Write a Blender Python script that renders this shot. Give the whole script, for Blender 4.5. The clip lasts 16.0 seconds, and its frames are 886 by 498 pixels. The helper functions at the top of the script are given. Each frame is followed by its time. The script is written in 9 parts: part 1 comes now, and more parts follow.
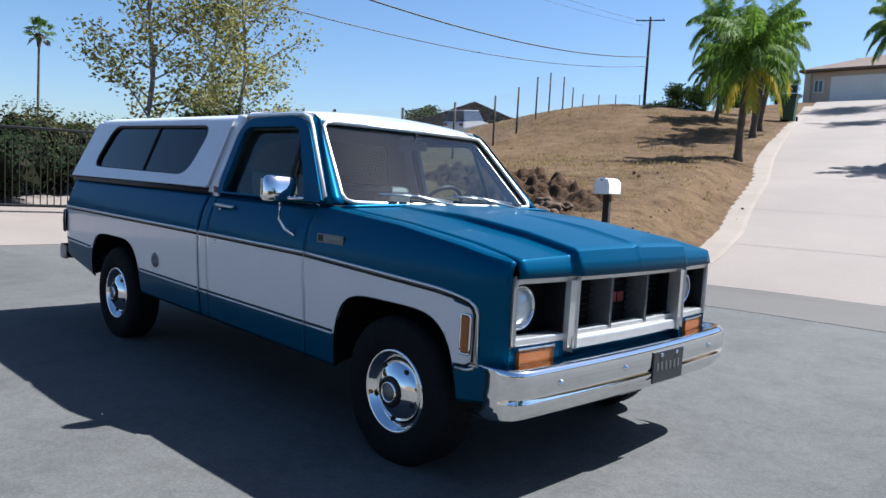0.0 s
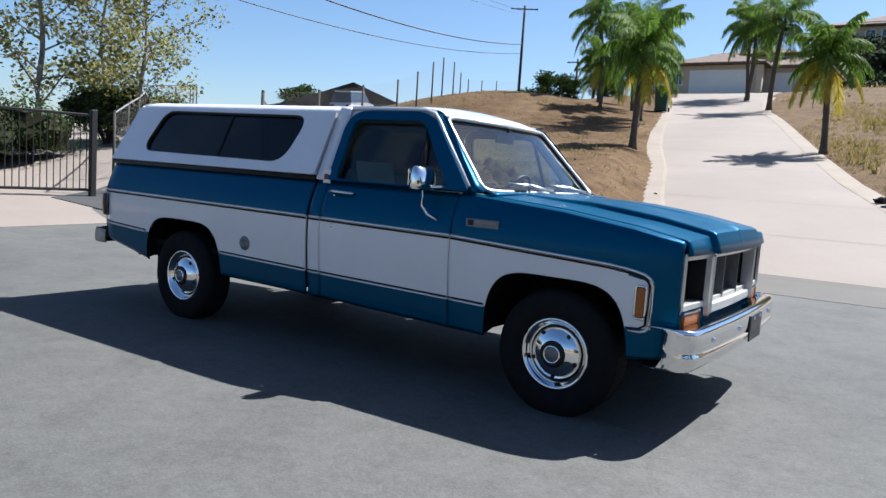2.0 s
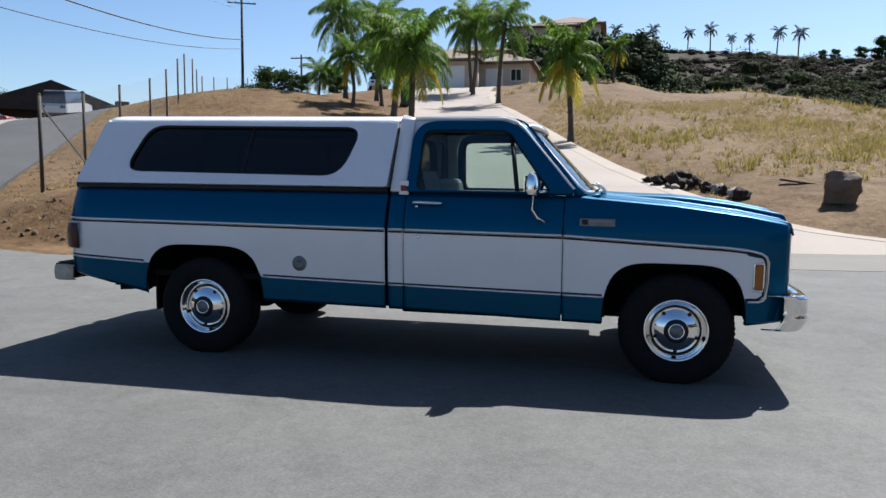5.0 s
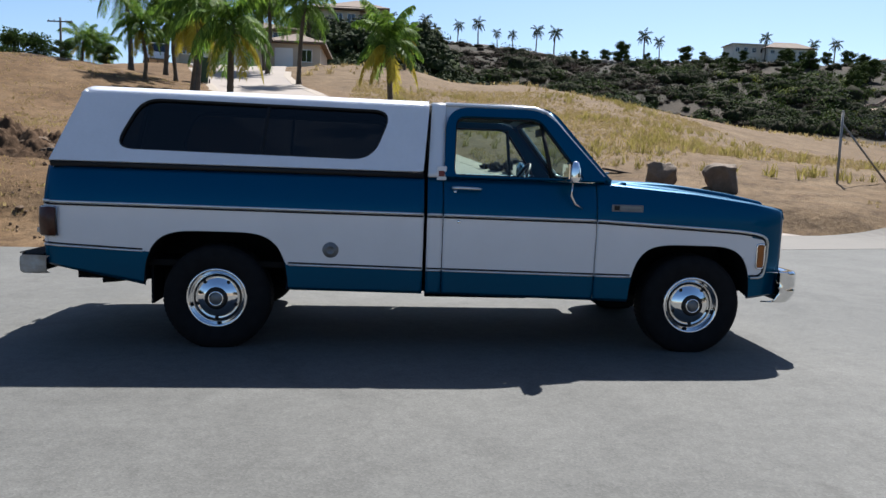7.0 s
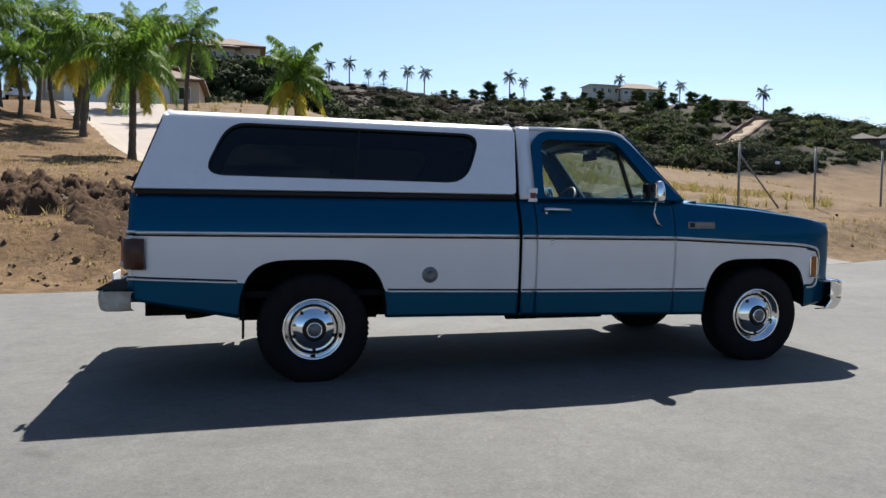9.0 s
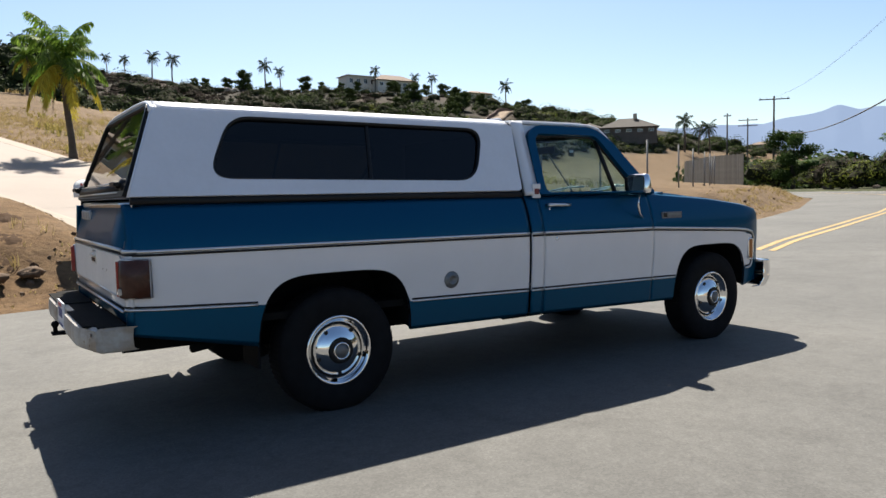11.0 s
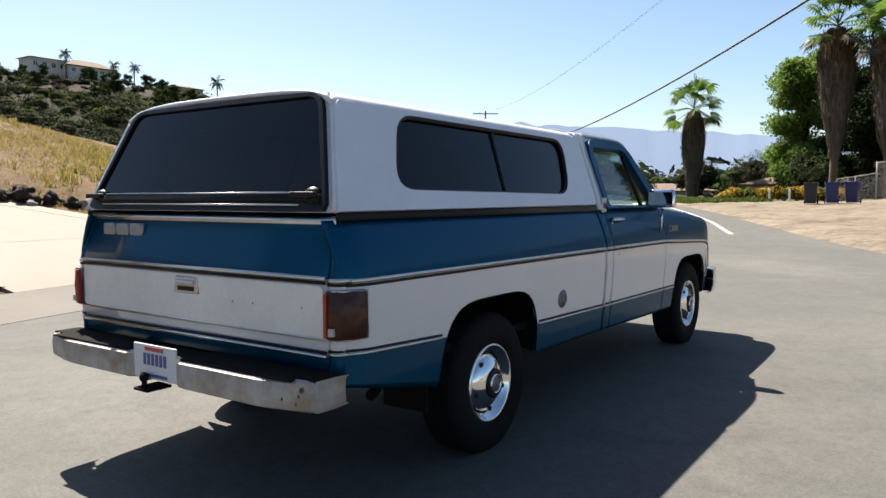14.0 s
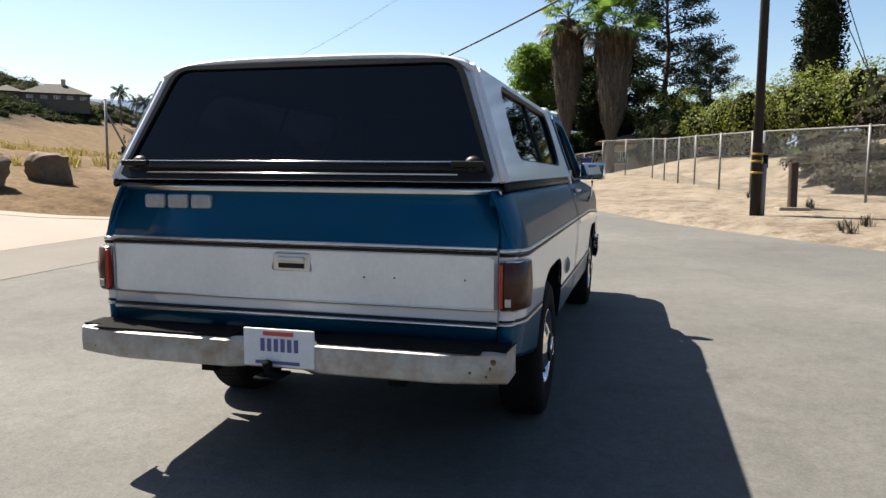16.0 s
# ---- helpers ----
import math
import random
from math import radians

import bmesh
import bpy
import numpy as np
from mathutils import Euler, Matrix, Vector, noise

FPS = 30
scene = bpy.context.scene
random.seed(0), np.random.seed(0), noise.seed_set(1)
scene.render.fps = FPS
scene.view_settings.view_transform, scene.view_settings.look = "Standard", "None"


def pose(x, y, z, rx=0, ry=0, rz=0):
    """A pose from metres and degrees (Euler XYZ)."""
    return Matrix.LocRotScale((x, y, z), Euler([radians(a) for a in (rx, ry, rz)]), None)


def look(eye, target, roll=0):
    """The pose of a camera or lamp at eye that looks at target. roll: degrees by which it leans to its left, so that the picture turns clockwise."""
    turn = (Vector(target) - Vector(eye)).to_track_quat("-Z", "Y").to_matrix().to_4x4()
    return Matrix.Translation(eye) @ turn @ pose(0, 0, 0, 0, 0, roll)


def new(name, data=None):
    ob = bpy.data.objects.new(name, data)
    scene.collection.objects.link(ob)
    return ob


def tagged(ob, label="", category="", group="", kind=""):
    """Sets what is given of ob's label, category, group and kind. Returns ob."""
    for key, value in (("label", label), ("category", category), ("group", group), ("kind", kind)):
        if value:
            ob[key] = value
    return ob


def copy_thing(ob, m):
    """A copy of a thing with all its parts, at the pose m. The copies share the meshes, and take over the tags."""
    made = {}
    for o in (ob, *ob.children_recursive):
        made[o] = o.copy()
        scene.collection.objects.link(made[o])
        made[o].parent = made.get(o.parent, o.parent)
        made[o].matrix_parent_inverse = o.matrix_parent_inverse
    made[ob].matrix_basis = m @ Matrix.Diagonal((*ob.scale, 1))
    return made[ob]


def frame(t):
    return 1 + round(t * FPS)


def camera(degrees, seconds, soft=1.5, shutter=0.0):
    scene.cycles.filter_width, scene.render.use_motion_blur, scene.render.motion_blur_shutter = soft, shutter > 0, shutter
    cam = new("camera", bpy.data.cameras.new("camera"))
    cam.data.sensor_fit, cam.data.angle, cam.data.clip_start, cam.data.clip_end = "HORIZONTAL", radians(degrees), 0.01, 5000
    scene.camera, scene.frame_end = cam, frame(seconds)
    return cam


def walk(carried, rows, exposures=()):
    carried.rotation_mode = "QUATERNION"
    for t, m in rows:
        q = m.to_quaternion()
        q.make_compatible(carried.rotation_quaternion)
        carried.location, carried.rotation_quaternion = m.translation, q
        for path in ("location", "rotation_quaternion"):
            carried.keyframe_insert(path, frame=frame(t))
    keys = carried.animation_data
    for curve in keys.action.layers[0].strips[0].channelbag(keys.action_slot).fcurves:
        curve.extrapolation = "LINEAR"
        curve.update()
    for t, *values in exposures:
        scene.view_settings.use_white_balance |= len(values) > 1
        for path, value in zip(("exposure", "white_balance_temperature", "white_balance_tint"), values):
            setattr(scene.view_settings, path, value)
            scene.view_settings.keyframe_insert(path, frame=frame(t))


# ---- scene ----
cam = camera(61.7, 16.0)
PATH = [
    (0, (2.59, -3.302, 1.355), (1.188, -1.886, 1.18), 3.1),
    (0.5, (2.363, -3.612, 1.317), (0.998, -2.158, 1.155), 3.0),
    (1, (2.218, -4.11, 1.314), (0.883, -2.631, 1.141), 1.9),
    (1.5, (2.066, -4.524, 1.323), (0.821, -2.978, 1.079), 2.2),
    (2, (1.756, -4.717, 1.318), (0.635, -3.073, 1.115), 3.8),
    (2.5, (1.458, -4.899, 1.311), (0.456, -3.18, 1.109), 1.8),
    (3, (1.174, -5.243, 1.319), (0.238, -3.49, 1.092), 1.1),
    (3.5, (0.807, -5.412, 1.324), (-0.008, -3.609, 1.031), 0.5),
    (4, (0.401, -5.621, 1.311), (-0.199, -3.732, 1.047), 0.5),
    (4.5, (-0.017, -5.774, 1.298), (-0.573, -3.864, 1.091), 1.4),
    (5, (-0.43, -5.872, 1.305), (-0.868, -3.929, 1.118), 0.6),
    (5.2, (-0.579, -5.995, 1.289), (-0.905, -4.033, 1.079), 0.6),
    (7.3, (-2.487, -6.067, 1.283), (-2.313, -4.086, 1.065), 1.8),
    (7.5, (-2.648, -6.049, 1.285), (-2.508, -4.061, 1.114), 1.8),
    (8, (-3.053, -6.042, 1.217), (-2.799, -4.074, 0.962), 0.4),
    (8.5, (-3.397, -5.916, 1.167), (-3.056, -3.952, 1.002), 0.3),
    (9, (-3.73, -5.815, 1.151), (-3.228, -3.882, 1.04), 0.5),
    (9.2, (-3.877, -5.79, 1.167), (-3.283, -3.884, 1.044), -0.5),
    (11.3, (-5.254, -4.696, 1.25), (-4.153, -3.032, 1.118), -1.1),
    (11.5, (-5.337, -4.611, 1.278), (-4.242, -2.941, 1.166), -0.5),
    (12, (-5.634, -4.378, 1.26), (-4.362, -2.841, 1.129), -0.5),
    (12.5, (-5.876, -3.986, 1.284), (-4.476, -2.568, 1.116), 0.6),
    (13, (-6.138, -3.673, 1.277), (-4.659, -2.331, 1.167), 0.9),
    (13.5, (-6.371, -3.332, 1.283), (-4.804, -2.094, 1.17), -0.6),
    (14, (-6.552, -2.928, 1.321), (-4.918, -1.785, 1.175), -0.3),
    (14.5, (-6.823, -2.582, 1.33), (-5.075, -1.619, 1.2), -0.4),
    (15, (-7.027, -2.226, 1.325), (-5.214, -1.393, 1.19), -1.2),
    (15.5, (-7.161, -1.797, 1.297), (-5.277, -1.135, 1.184), -1.3),
    (16, (-7.268, -1.436, 1.313), (-5.346, -0.927, 1.093), 0.3),
]
EXPOSURES = [(0, 1.40, 5700, 10), (2, 1.40, 5900, 10), (5, 1.34, 6050, 10), (8.5, 1.42, 6300, 10), (12.5, 1.56, 7000, 10), (16, 1.66, 7050, 10)]
walk(cam, [(t, look(eye, target, roll)) for t, eye, target, roll in PATH], EXPOSURES)

# ---- daylight ----
SUN_WAY = Vector((0.317, 0.66, 1.0)).normalized()
world = bpy.data.worlds.new("sky")
scene.world = world
world.use_nodes = True
wn, wl = world.node_tree.nodes, world.node_tree.links
sky = wn.new("ShaderNodeTexSky")
sky.sky_type, sky.sun_disc = "NISHITA", False
sky.sun_elevation, sky.sun_rotation = math.asin(SUN_WAY.z), math.atan2(SUN_WAY.x, SUN_WAY.y)
sky.altitude, sky.air_density, sky.dust_density, sky.ozone_density = 600, 1.0, 1.4, 1.8
deeper = wn.new("ShaderNodeHueSaturation")
deeper.inputs["Saturation"].default_value = 1.12
wl.new(sky.outputs[0], deeper.inputs["Color"])
wl.new(deeper.outputs[0], wn["Background"].inputs[0])
wn["Background"].inputs[1].default_value = 0.055
sun = new("sun", bpy.data.lights.new("sun", "SUN"))
sun.data.energy, sun.data.angle, sun.data.color = 5.0, radians(0.53), (1.0, 0.95, 0.87)
sun.matrix_world = look(SUN_WAY * 50, (0, 0, 0))


# ---- materials ----
def material(name, base, rough=0.6, metal=0.0, spread=0.0, scale=3.0, fine=0.0, fine_scale=60.0, bump=0.0, bump_scale=80.0, second=None,
             coat=0.0, spec=0.5, per_object=0.0, distance=0.01):
    """A Principled material: base colour varied at two scales, with fine relief. second: the colour of the patches."""
    m = bpy.data.materials.new(name)
    m.use_nodes = True
    n, l = m.node_tree.nodes, m.node_tree.links
    p = n["Principled BSDF"]
    p.inputs["Roughness"].default_value, p.inputs["Metallic"].default_value = rough, metal
    p.inputs["Coat Weight"].default_value, p.inputs["Specular IOR Level"].default_value = coat, spec
    p.inputs["Coat Roughness"].default_value = 0.04
    p.inputs["Base Color"].default_value = (*base, 1)
    if spread or fine or bump or per_object:
        tc = n.new("ShaderNodeTexCoord")

    def noise_of(size, detail=4.0, rough_=0.6):
        t = n.new("ShaderNodeTexNoise")
        t.inputs["Scale"].default_value, t.inputs["Detail"].default_value, t.inputs["Roughness"].default_value = size, detail, rough_
        l.new(tc.outputs["Object"], t.inputs["Vector"])
        return t
    colour = None
    if spread:
        r = n.new("ShaderNodeValToRGB")
        other = second or tuple(c * (1 - spread) for c in base)
        r.color_ramp.elements[0].position, r.color_ramp.elements[1].position = 0.35, 0.65
        r.color_ramp.elements[0].color, r.color_ramp.elements[1].color = (*other, 1), (*base, 1)
        l.new(noise_of(scale).outputs["Fac"], r.inputs["Fac"])
        colour = r.outputs["Color"]
    if fine:
        mix = n.new("ShaderNodeMix")
        mix.data_type, mix.blend_type = "RGBA", "MULTIPLY"
        mix.inputs["Factor"].default_value = 1.0
        mr = n.new("ShaderNodeMapRange")
        mr.inputs["From Min"].default_value, mr.inputs["From Max"].default_value = 0.25, 0.75
        mr.inputs["To Min"].default_value, mr.inputs["To Max"].default_value = 1 - fine, 1 + fine
        l.new(noise_of(fine_scale, 6.0, 0.7).outputs["Fac"], mr.inputs["Value"])
        if colour:
            l.new(colour, mix.inputs["A"])
        else:
            mix.inputs["A"].default_value = (*base, 1)
        l.new(mr.outputs["Result"], mix.inputs["B"])
        colour = mix.outputs["Result"]
    if per_object:
        oi = n.new("ShaderNodeObjectInfo")
        hs = n.new("ShaderNodeHueSaturation")
        mr = n.new("ShaderNodeMapRange")
        mr.inputs["To Min"].default_value, mr.inputs["To Max"].default_value = 1 - per_object, 1 + per_object
        l.new(oi.outputs["Random"], mr.inputs["Value"])
        l.new(mr.outputs["Result"], hs.inputs["Value"])
        if colour:
            l.new(colour, hs.inputs["Color"])
        else:
            hs.inputs["Color"].default_value = (*base, 1)
        colour = hs.outputs["Color"]
    if colour:
        l.new(colour, p.inputs["Base Color"])
    if bump:
        b = n.new("ShaderNodeBump")
        b.inputs["Strength"].default_value, b.inputs["Distance"].default_value = bump, distance
        l.new(noise_of(bump_scale, 5.0, 0.65).outputs["Fac"], b.inputs["Height"])
        l.new(b.outputs["Normal"], p.inputs["Normal"])
    return m


def glass_material(name, tint, gloss=0.05, see=1.0):
    """Thin sheet glass: tinted see-through with a Fresnel gloss."""
    m = bpy.data.materials.new(name)
    m.use_nodes = True
    n, l = m.node_tree.nodes, m.node_tree.links
    n.remove(n["Principled BSDF"])
    tr, gl, mix, fr = n.new("ShaderNodeBsdfTransparent"), n.new("ShaderNodeBsdfGlossy"), n.new("ShaderNodeMixShader"), n.new("ShaderNodeLayerWeight")
    tr.inputs["Color"].default_value = (*[c * see for c in tint], 1)
    gl.inputs["Roughness"].default_value = 0.015
    gl.inputs["Color"].default_value = (0.95, 0.95, 0.95, 1)
    fr.inputs["Blend"].default_value = 0.5
    power, scaled = n.new("ShaderNodeMath"), n.new("ShaderNodeMath")
    power.operation, scaled.operation = "POWER", "MULTIPLY_ADD"
    power.inputs[1].default_value = 5.0
    scaled.inputs[1].default_value, scaled.inputs[2].default_value = 0.92, gloss
    l.new(fr.outputs["Facing"], power.inputs[0])
    l.new(power.outputs[0], scaled.inputs[0])
    l.new(scaled.outputs[0], mix.inputs[0])
    l.new(tr.outputs[0], mix.inputs[1])
    l.new(gl.outputs[0], mix.inputs[2])
    l.new(mix.outputs[0], n["Material Output"].inputs["Surface"])
    return m


def land_material(name):
    """Bare sandy dirt, straw-coloured dry grass on the field, brush on the far hill, by place."""
    m = bpy.data.materials.new(name)
    m.use_nodes = True
    n, l = m.node_tree.nodes, m.node_tree.links
    p = n["Principled BSDF"]
    p.inputs["Roughness"].default_value = 0.95
    p.inputs["Specular IOR Level"].default_value = 0.1
    geo = n.new("ShaderNodeNewGeometry")
    sep = n.new("ShaderNodeSeparateXYZ")
    l.new(geo.outputs["Position"], sep.inputs[0])

    def noise_of(size, detail=5.0, rough_=0.6):
        t = n.new("ShaderNodeTexNoise")
        t.inputs["Scale"].default_value, t.inputs["Detail"].default_value, t.inputs["Roughness"].default_value = size, detail, rough_
        l.new(geo.outputs["Position"], t.inputs["Vector"])
        return t.outputs["Fac"]

    def ramp_of(fac, stops):
        r = n.new("ShaderNodeValToRGB")
        while len(r.color_ramp.elements) < len(stops):
            r.color_ramp.elements.new(0.5)
        for el, (pos, col) in zip(r.color_ramp.elements, stops):
            el.position, el.color = pos, (*col, 1)
        l.new(fac, r.inputs["Fac"])
        return r.outputs["Color"]

    def math_of(op, a, b):
        t = n.new("ShaderNodeMath")
        t.operation = op
        for i, v in enumerate((a, b)):
            if isinstance(v, (int, float)):
                t.inputs[i].default_value = v
            else:
                l.new(v, t.inputs[i])
        return t.outputs[0]

    def step_of(value, a, b):
        t = n.new("ShaderNodeMapRange")
        t.interpolation_type = "SMOOTHSTEP"
        t.inputs["From Min"].default_value, t.inputs["From Max"].default_value = a, b
        l.new(value, t.inputs["Value"])
        return t.outputs["Result"]

    def mixed(fac, a, b, blend="MIX"):
        t = n.new("ShaderNodeMix")
        t.data_type, t.blend_type = "RGBA", blend
        if isinstance(fac, float):
            t.inputs["Factor"].default_value = fac
        else:
            l.new(fac, t.inputs["Factor"])
        l.new(a, t.inputs["A"])
        l.new(b, t.inputs["B"])
        return t.outputs["Result"]
    x, y = sep.outputs["X"], sep.outputs["Y"]
    dirt = ramp_of(noise_of(0.35), [(0.3, (0.078, 0.046, 0.022)), (0.5, (0.114, 0.071, 0.037)), (0.75, (0.152, 0.102, 0.058))])
    sand = ramp_of(noise_of(0.5), [(0.3, (0.142, 0.116, 0.088)), (0.5, (0.192, 0.162, 0.128)), (0.7, (0.222, 0.192, 0.156))])
    straw = ramp_of(noise_of(0.45, 7.0), [(0.3, (0.092, 0.061, 0.034)), (0.5, (0.126, 0.086, 0.050)), (0.7, (0.150, 0.107, 0.065))])
    brush = ramp_of(noise_of(0.06), [(0.3, (0.01914, 0.02036, 0.01137)), (0.5, (0.030, 0.025, 0.018)), (0.7, (0.054, 0.041, 0.031))])
    wobble = math_of("MULTIPLY", noise_of(0.05), 30.0)
    colour = mixed(step_of(math_of("ADD", x, math_of("MULTIPLY", y, 0.33)), 2.0, 9.0), dirt, straw)
    low_side = step_of(math_of("SUBTRACT", math_of("MULTIPLY", math_of("SUBTRACT", x, 4.0), 0.47), math_of("ADD", y, 4.2)), -0.6, 0.4)
    colour = mixed(low_side, colour, sand)
    scrub = ramp_of(noise_of(0.3, 6.0), [(0.3, (0.028, 0.036, 0.016)), (0.55, (0.062, 0.066, 0.034)), (0.75, (0.105, 0.092, 0.058))])
    past_bend = math_of("MULTIPLY", step_of(x, 42.0, 50.0), step_of(math_of("SUBTRACT", 104.0, y), 0.0, 12.0))
    colour = mixed(past_bend, colour, scrub)
    east = math_of("MULTIPLY", math_of("MAXIMUM", math_of("SUBTRACT", x, 95.0), 0.0), 0.28)
    colour = mixed(step_of(math_of("SUBTRACT", math_of("ADD", y, wobble), east), 138.0, 148.0), colour, brush)
    clumps = ramp_of(noise_of(2.1, 7.0, 0.72), [(0.36, (0.60, 0.58, 0.56)), (0.50, (0.95, 0.95, 0.95)), (0.66, (1.14, 1.13, 1.10))])
    colour = mixed(1.0, colour, clumps, "MULTIPLY")
    grit = ramp_of(noise_of(9.0, 8.0, 0.75), [(0.3, (0.62, 0.62, 0.62)), (0.7, (1.25, 1.25, 1.25))])
    colour = mixed(1.0, colour, grit, "MULTIPLY")
    l.new(colour, p.inputs["Base Color"])
    b = n.new("ShaderNodeBump")
    b.inputs["Strength"].default_value, b.inputs["Distance"].default_value = 0.9, 0.06
    l.new(noise_of(7.0, 8.0, 0.7), b.inputs["Height"])
    l.new(b.outputs["Normal"], p.inputs["Normal"])
    return m


LAND = land_material("land")


def asphalt_material(name):
    """Worn asphalt: pale aggregate, broad bleached and dark patches, oil spots and hairline cracks."""
    m = bpy.data.materials.new(name)
    m.use_nodes = True
    n, l = m.node_tree.nodes, m.node_tree.links
    p = n["Principled BSDF"]
    p.inputs["Roughness"].default_value, p.inputs["Specular IOR Level"].default_value = 0.88, 0.3
    tc = n.new("ShaderNodeTexCoord")

    def noise_of(size, detail, rough_=0.6, warp=0.0):
        t = n.new("ShaderNodeTexNoise")
        t.inputs["Scale"].default_value, t.inputs["Detail"].default_value, t.inputs["Roughness"].default_value, t.inputs["Distortion"].default_value = size, detail, rough_, warp
        l.new(tc.outputs["Object"], t.inputs["Vector"])
        return t.outputs["Fac"]

    def ramp_of(fac, stops):
        r = n.new("ShaderNodeValToRGB")
        while len(r.color_ramp.elements) < len(stops):
            r.color_ramp.elements.new(0.5)
        for el, (pos, v) in zip(r.color_ramp.elements, stops):
            el.position, el.color = pos, (*(v if isinstance(v, tuple) else (v, v, v)), 1)
        l.new(fac, r.inputs["Fac"])
        return r.outputs["Color"]

    def times(a, b):
        t = n.new("ShaderNodeMix")
        t.data_type, t.blend_type = "RGBA", "MULTIPLY"
        t.inputs["Factor"].default_value = 1.0
        l.new(a, t.inputs["A"])
        l.new(b, t.inputs["B"])
        return t.outputs["Result"]
    colour = ramp_of(noise_of(0.22, 5, 0.55, 0.6), [(0.30, (0.06904, 0.06904, 0.06581)), (0.52, (0.08199, 0.08145, 0.07713)), (0.72, (0.09979, 0.09821, 0.0917))])
    colour = times(colour, ramp_of(noise_of(1.7, 6, 0.7, 0.8), [(0.28, 0.80), (0.5, 1.0), (0.72, 1.13)]))
    colour = times(colour, ramp_of(noise_of(11.0, 5, 0.75), [(0.25, 0.84), (0.5, 1.0), (0.75, 1.14)]))
    stones = n.new("ShaderNodeTexVoronoi")
    stones.inputs["Scale"].default_value = 95.0
    l.new(tc.outputs["Object"], stones.inputs["Vector"])
    colour = times(colour, ramp_of(stones.outputs["Color"], [(0.1, 0.86), (0.55, 1.0), (0.95, 1.16)]))
    colour = times(colour, ramp_of(noise_of(0.55, 3, 0.5, 1.5), [(0.24, (0.62, 0.61, 0.60)), (0.30, 1.0)]))
    cracks = n.new("ShaderNodeTexVoronoi")
    cracks.feature = "DISTANCE_TO_EDGE"
    cracks.inputs["Scale"].default_value = 0.36
    warp = n.new("ShaderNodeVectorMath")
    warp.operation = "ADD"
    wob = n.new("ShaderNodeTexNoise")
    wob.inputs["Scale"].default_value, wob.inputs["Detail"].default_value = 1.4, 6.0
    l.new(tc.outputs["Object"], wob.inputs["Vector"])
    l.new(tc.outputs["Object"], warp.inputs[0])
    l.new(wob.outputs["Color"], warp.inputs[1])
    l.new(warp.outputs[0], cracks.inputs["Vector"])
    colour = times(colour, ramp_of(cracks.outputs["Distance"], [(0.0, 0.90), (0.0022, 0.93), (0.0042, 1.0)]))
    l.new(colour, p.inputs["Base Color"])
    b = n.new("ShaderNodeBump")
    b.inputs["Strength"].default_value, b.inputs["Distance"].default_value = 0.25, 0.003
    l.new(stones.outputs["Distance"], b.inputs["Height"])
    l.new(b.outputs["Normal"], p.inputs["Normal"])
    return m


ASPHALT = asphalt_material("asphalt")
CONCRETE = material("concrete", (0.200, 0.167, 0.141), 0.85, spread=0.13, scale=0.35, fine=0.10, fine_scale=30, bump=0.25, bump_scale=120, distance=0.003)
KERB_MAT = material("kerb_concrete", (0.225, 0.186, 0.146), 0.85, spread=0.14, scale=1.0, fine=0.1, fine_scale=25, bump=0.25, bump_scale=90, distance=0.003)
GUTTER_MAT = material("gutter_concrete", (0.084, 0.075, 0.065), 0.85, spread=0.15, scale=0.7, fine=0.12, fine_scale=30, bump=0.25, bump_scale=90, distance=0.003)
YELLOW = material("road_yellow", (0.29, 0.1914, 0.058), 0.8, spread=0.25, scale=6, fine=0.2, fine_scale=60)
WHITE_LINE = material("road_white", (0.3596, 0.3596, 0.348), 0.8, spread=0.2, scale=5, fine=0.2, fine_scale=60)
BLUE = material("blue_paint", (0.0, 0.057, 0.120), 0.40, metal=0.46, fine=0.10, fine_scale=900, coat=0.14, spec=0.04)
WHITE = material("white_paint", (0.60, 0.60, 0.62), 0.32, spread=0.05, scale=2.5, coat=0.9, bump=0.04, bump_scale=6, distance=0.004)
SHELL = material("shell_white", (0.60, 0.61, 0.65), 0.38, spread=0.06, scale=3.0, coat=0.3, fine=0.03, fine_scale=40)
GATE_WHITE = material("tailgate_panel", (0.78, 0.76, 0.72), 0.42, metal=0.05, spread=0.1, scale=4, fine=0.06, fine_scale=50)
CHROME = material("chrome", (0.78, 0.79, 0.80), 0.07, metal=1.0, spread=0.06, scale=8)
BRUSHED = material("bright_metal", (0.62, 0.62, 0.61), 0.28, metal=1.0, spread=0.1, scale=9)
RUBBER = material("black_rubber", (0.010, 0.010, 0.011), 0.85, spread=0.3, scale=12, bump=0.3, bump_scale=90, distance=0.003, spec=0.12)
BLACK = material("black_trim", (0.007, 0.007, 0.008), 0.45, spread=0.2, scale=20, spec=0.25)
UNDER = material("underbody", (0.009, 0.009, 0.009), 0.9, spread=0.4, scale=8, bump=0.3, bump_scale=40, spec=0.08)
STEEL_RUST = material("bumper_steel", (0.40, 0.40, 0.385), 0.55, metal=0.25, spread=0.3, second=(0.26, 0.215, 0.165), scale=7, fine=0.15, fine_scale=45, bump=0.2, bump_scale=50, distance=0.003)
RUST = material("rust", (0.17, 0.085, 0.035), 0.9, spread=0.4, scale=30, fine=0.2, bump=0.3)
AMBER = material("amber_lens", (0.32, 0.095, 0.012), 0.3, spread=0.3, scale=60, coat=0.3, spec=0.3)
RED_LENS = material("red_lens", (0.065, 0.024, 0.014), 0.35, spread=0.3, scale=40, coat=0.12, spec=0.25)
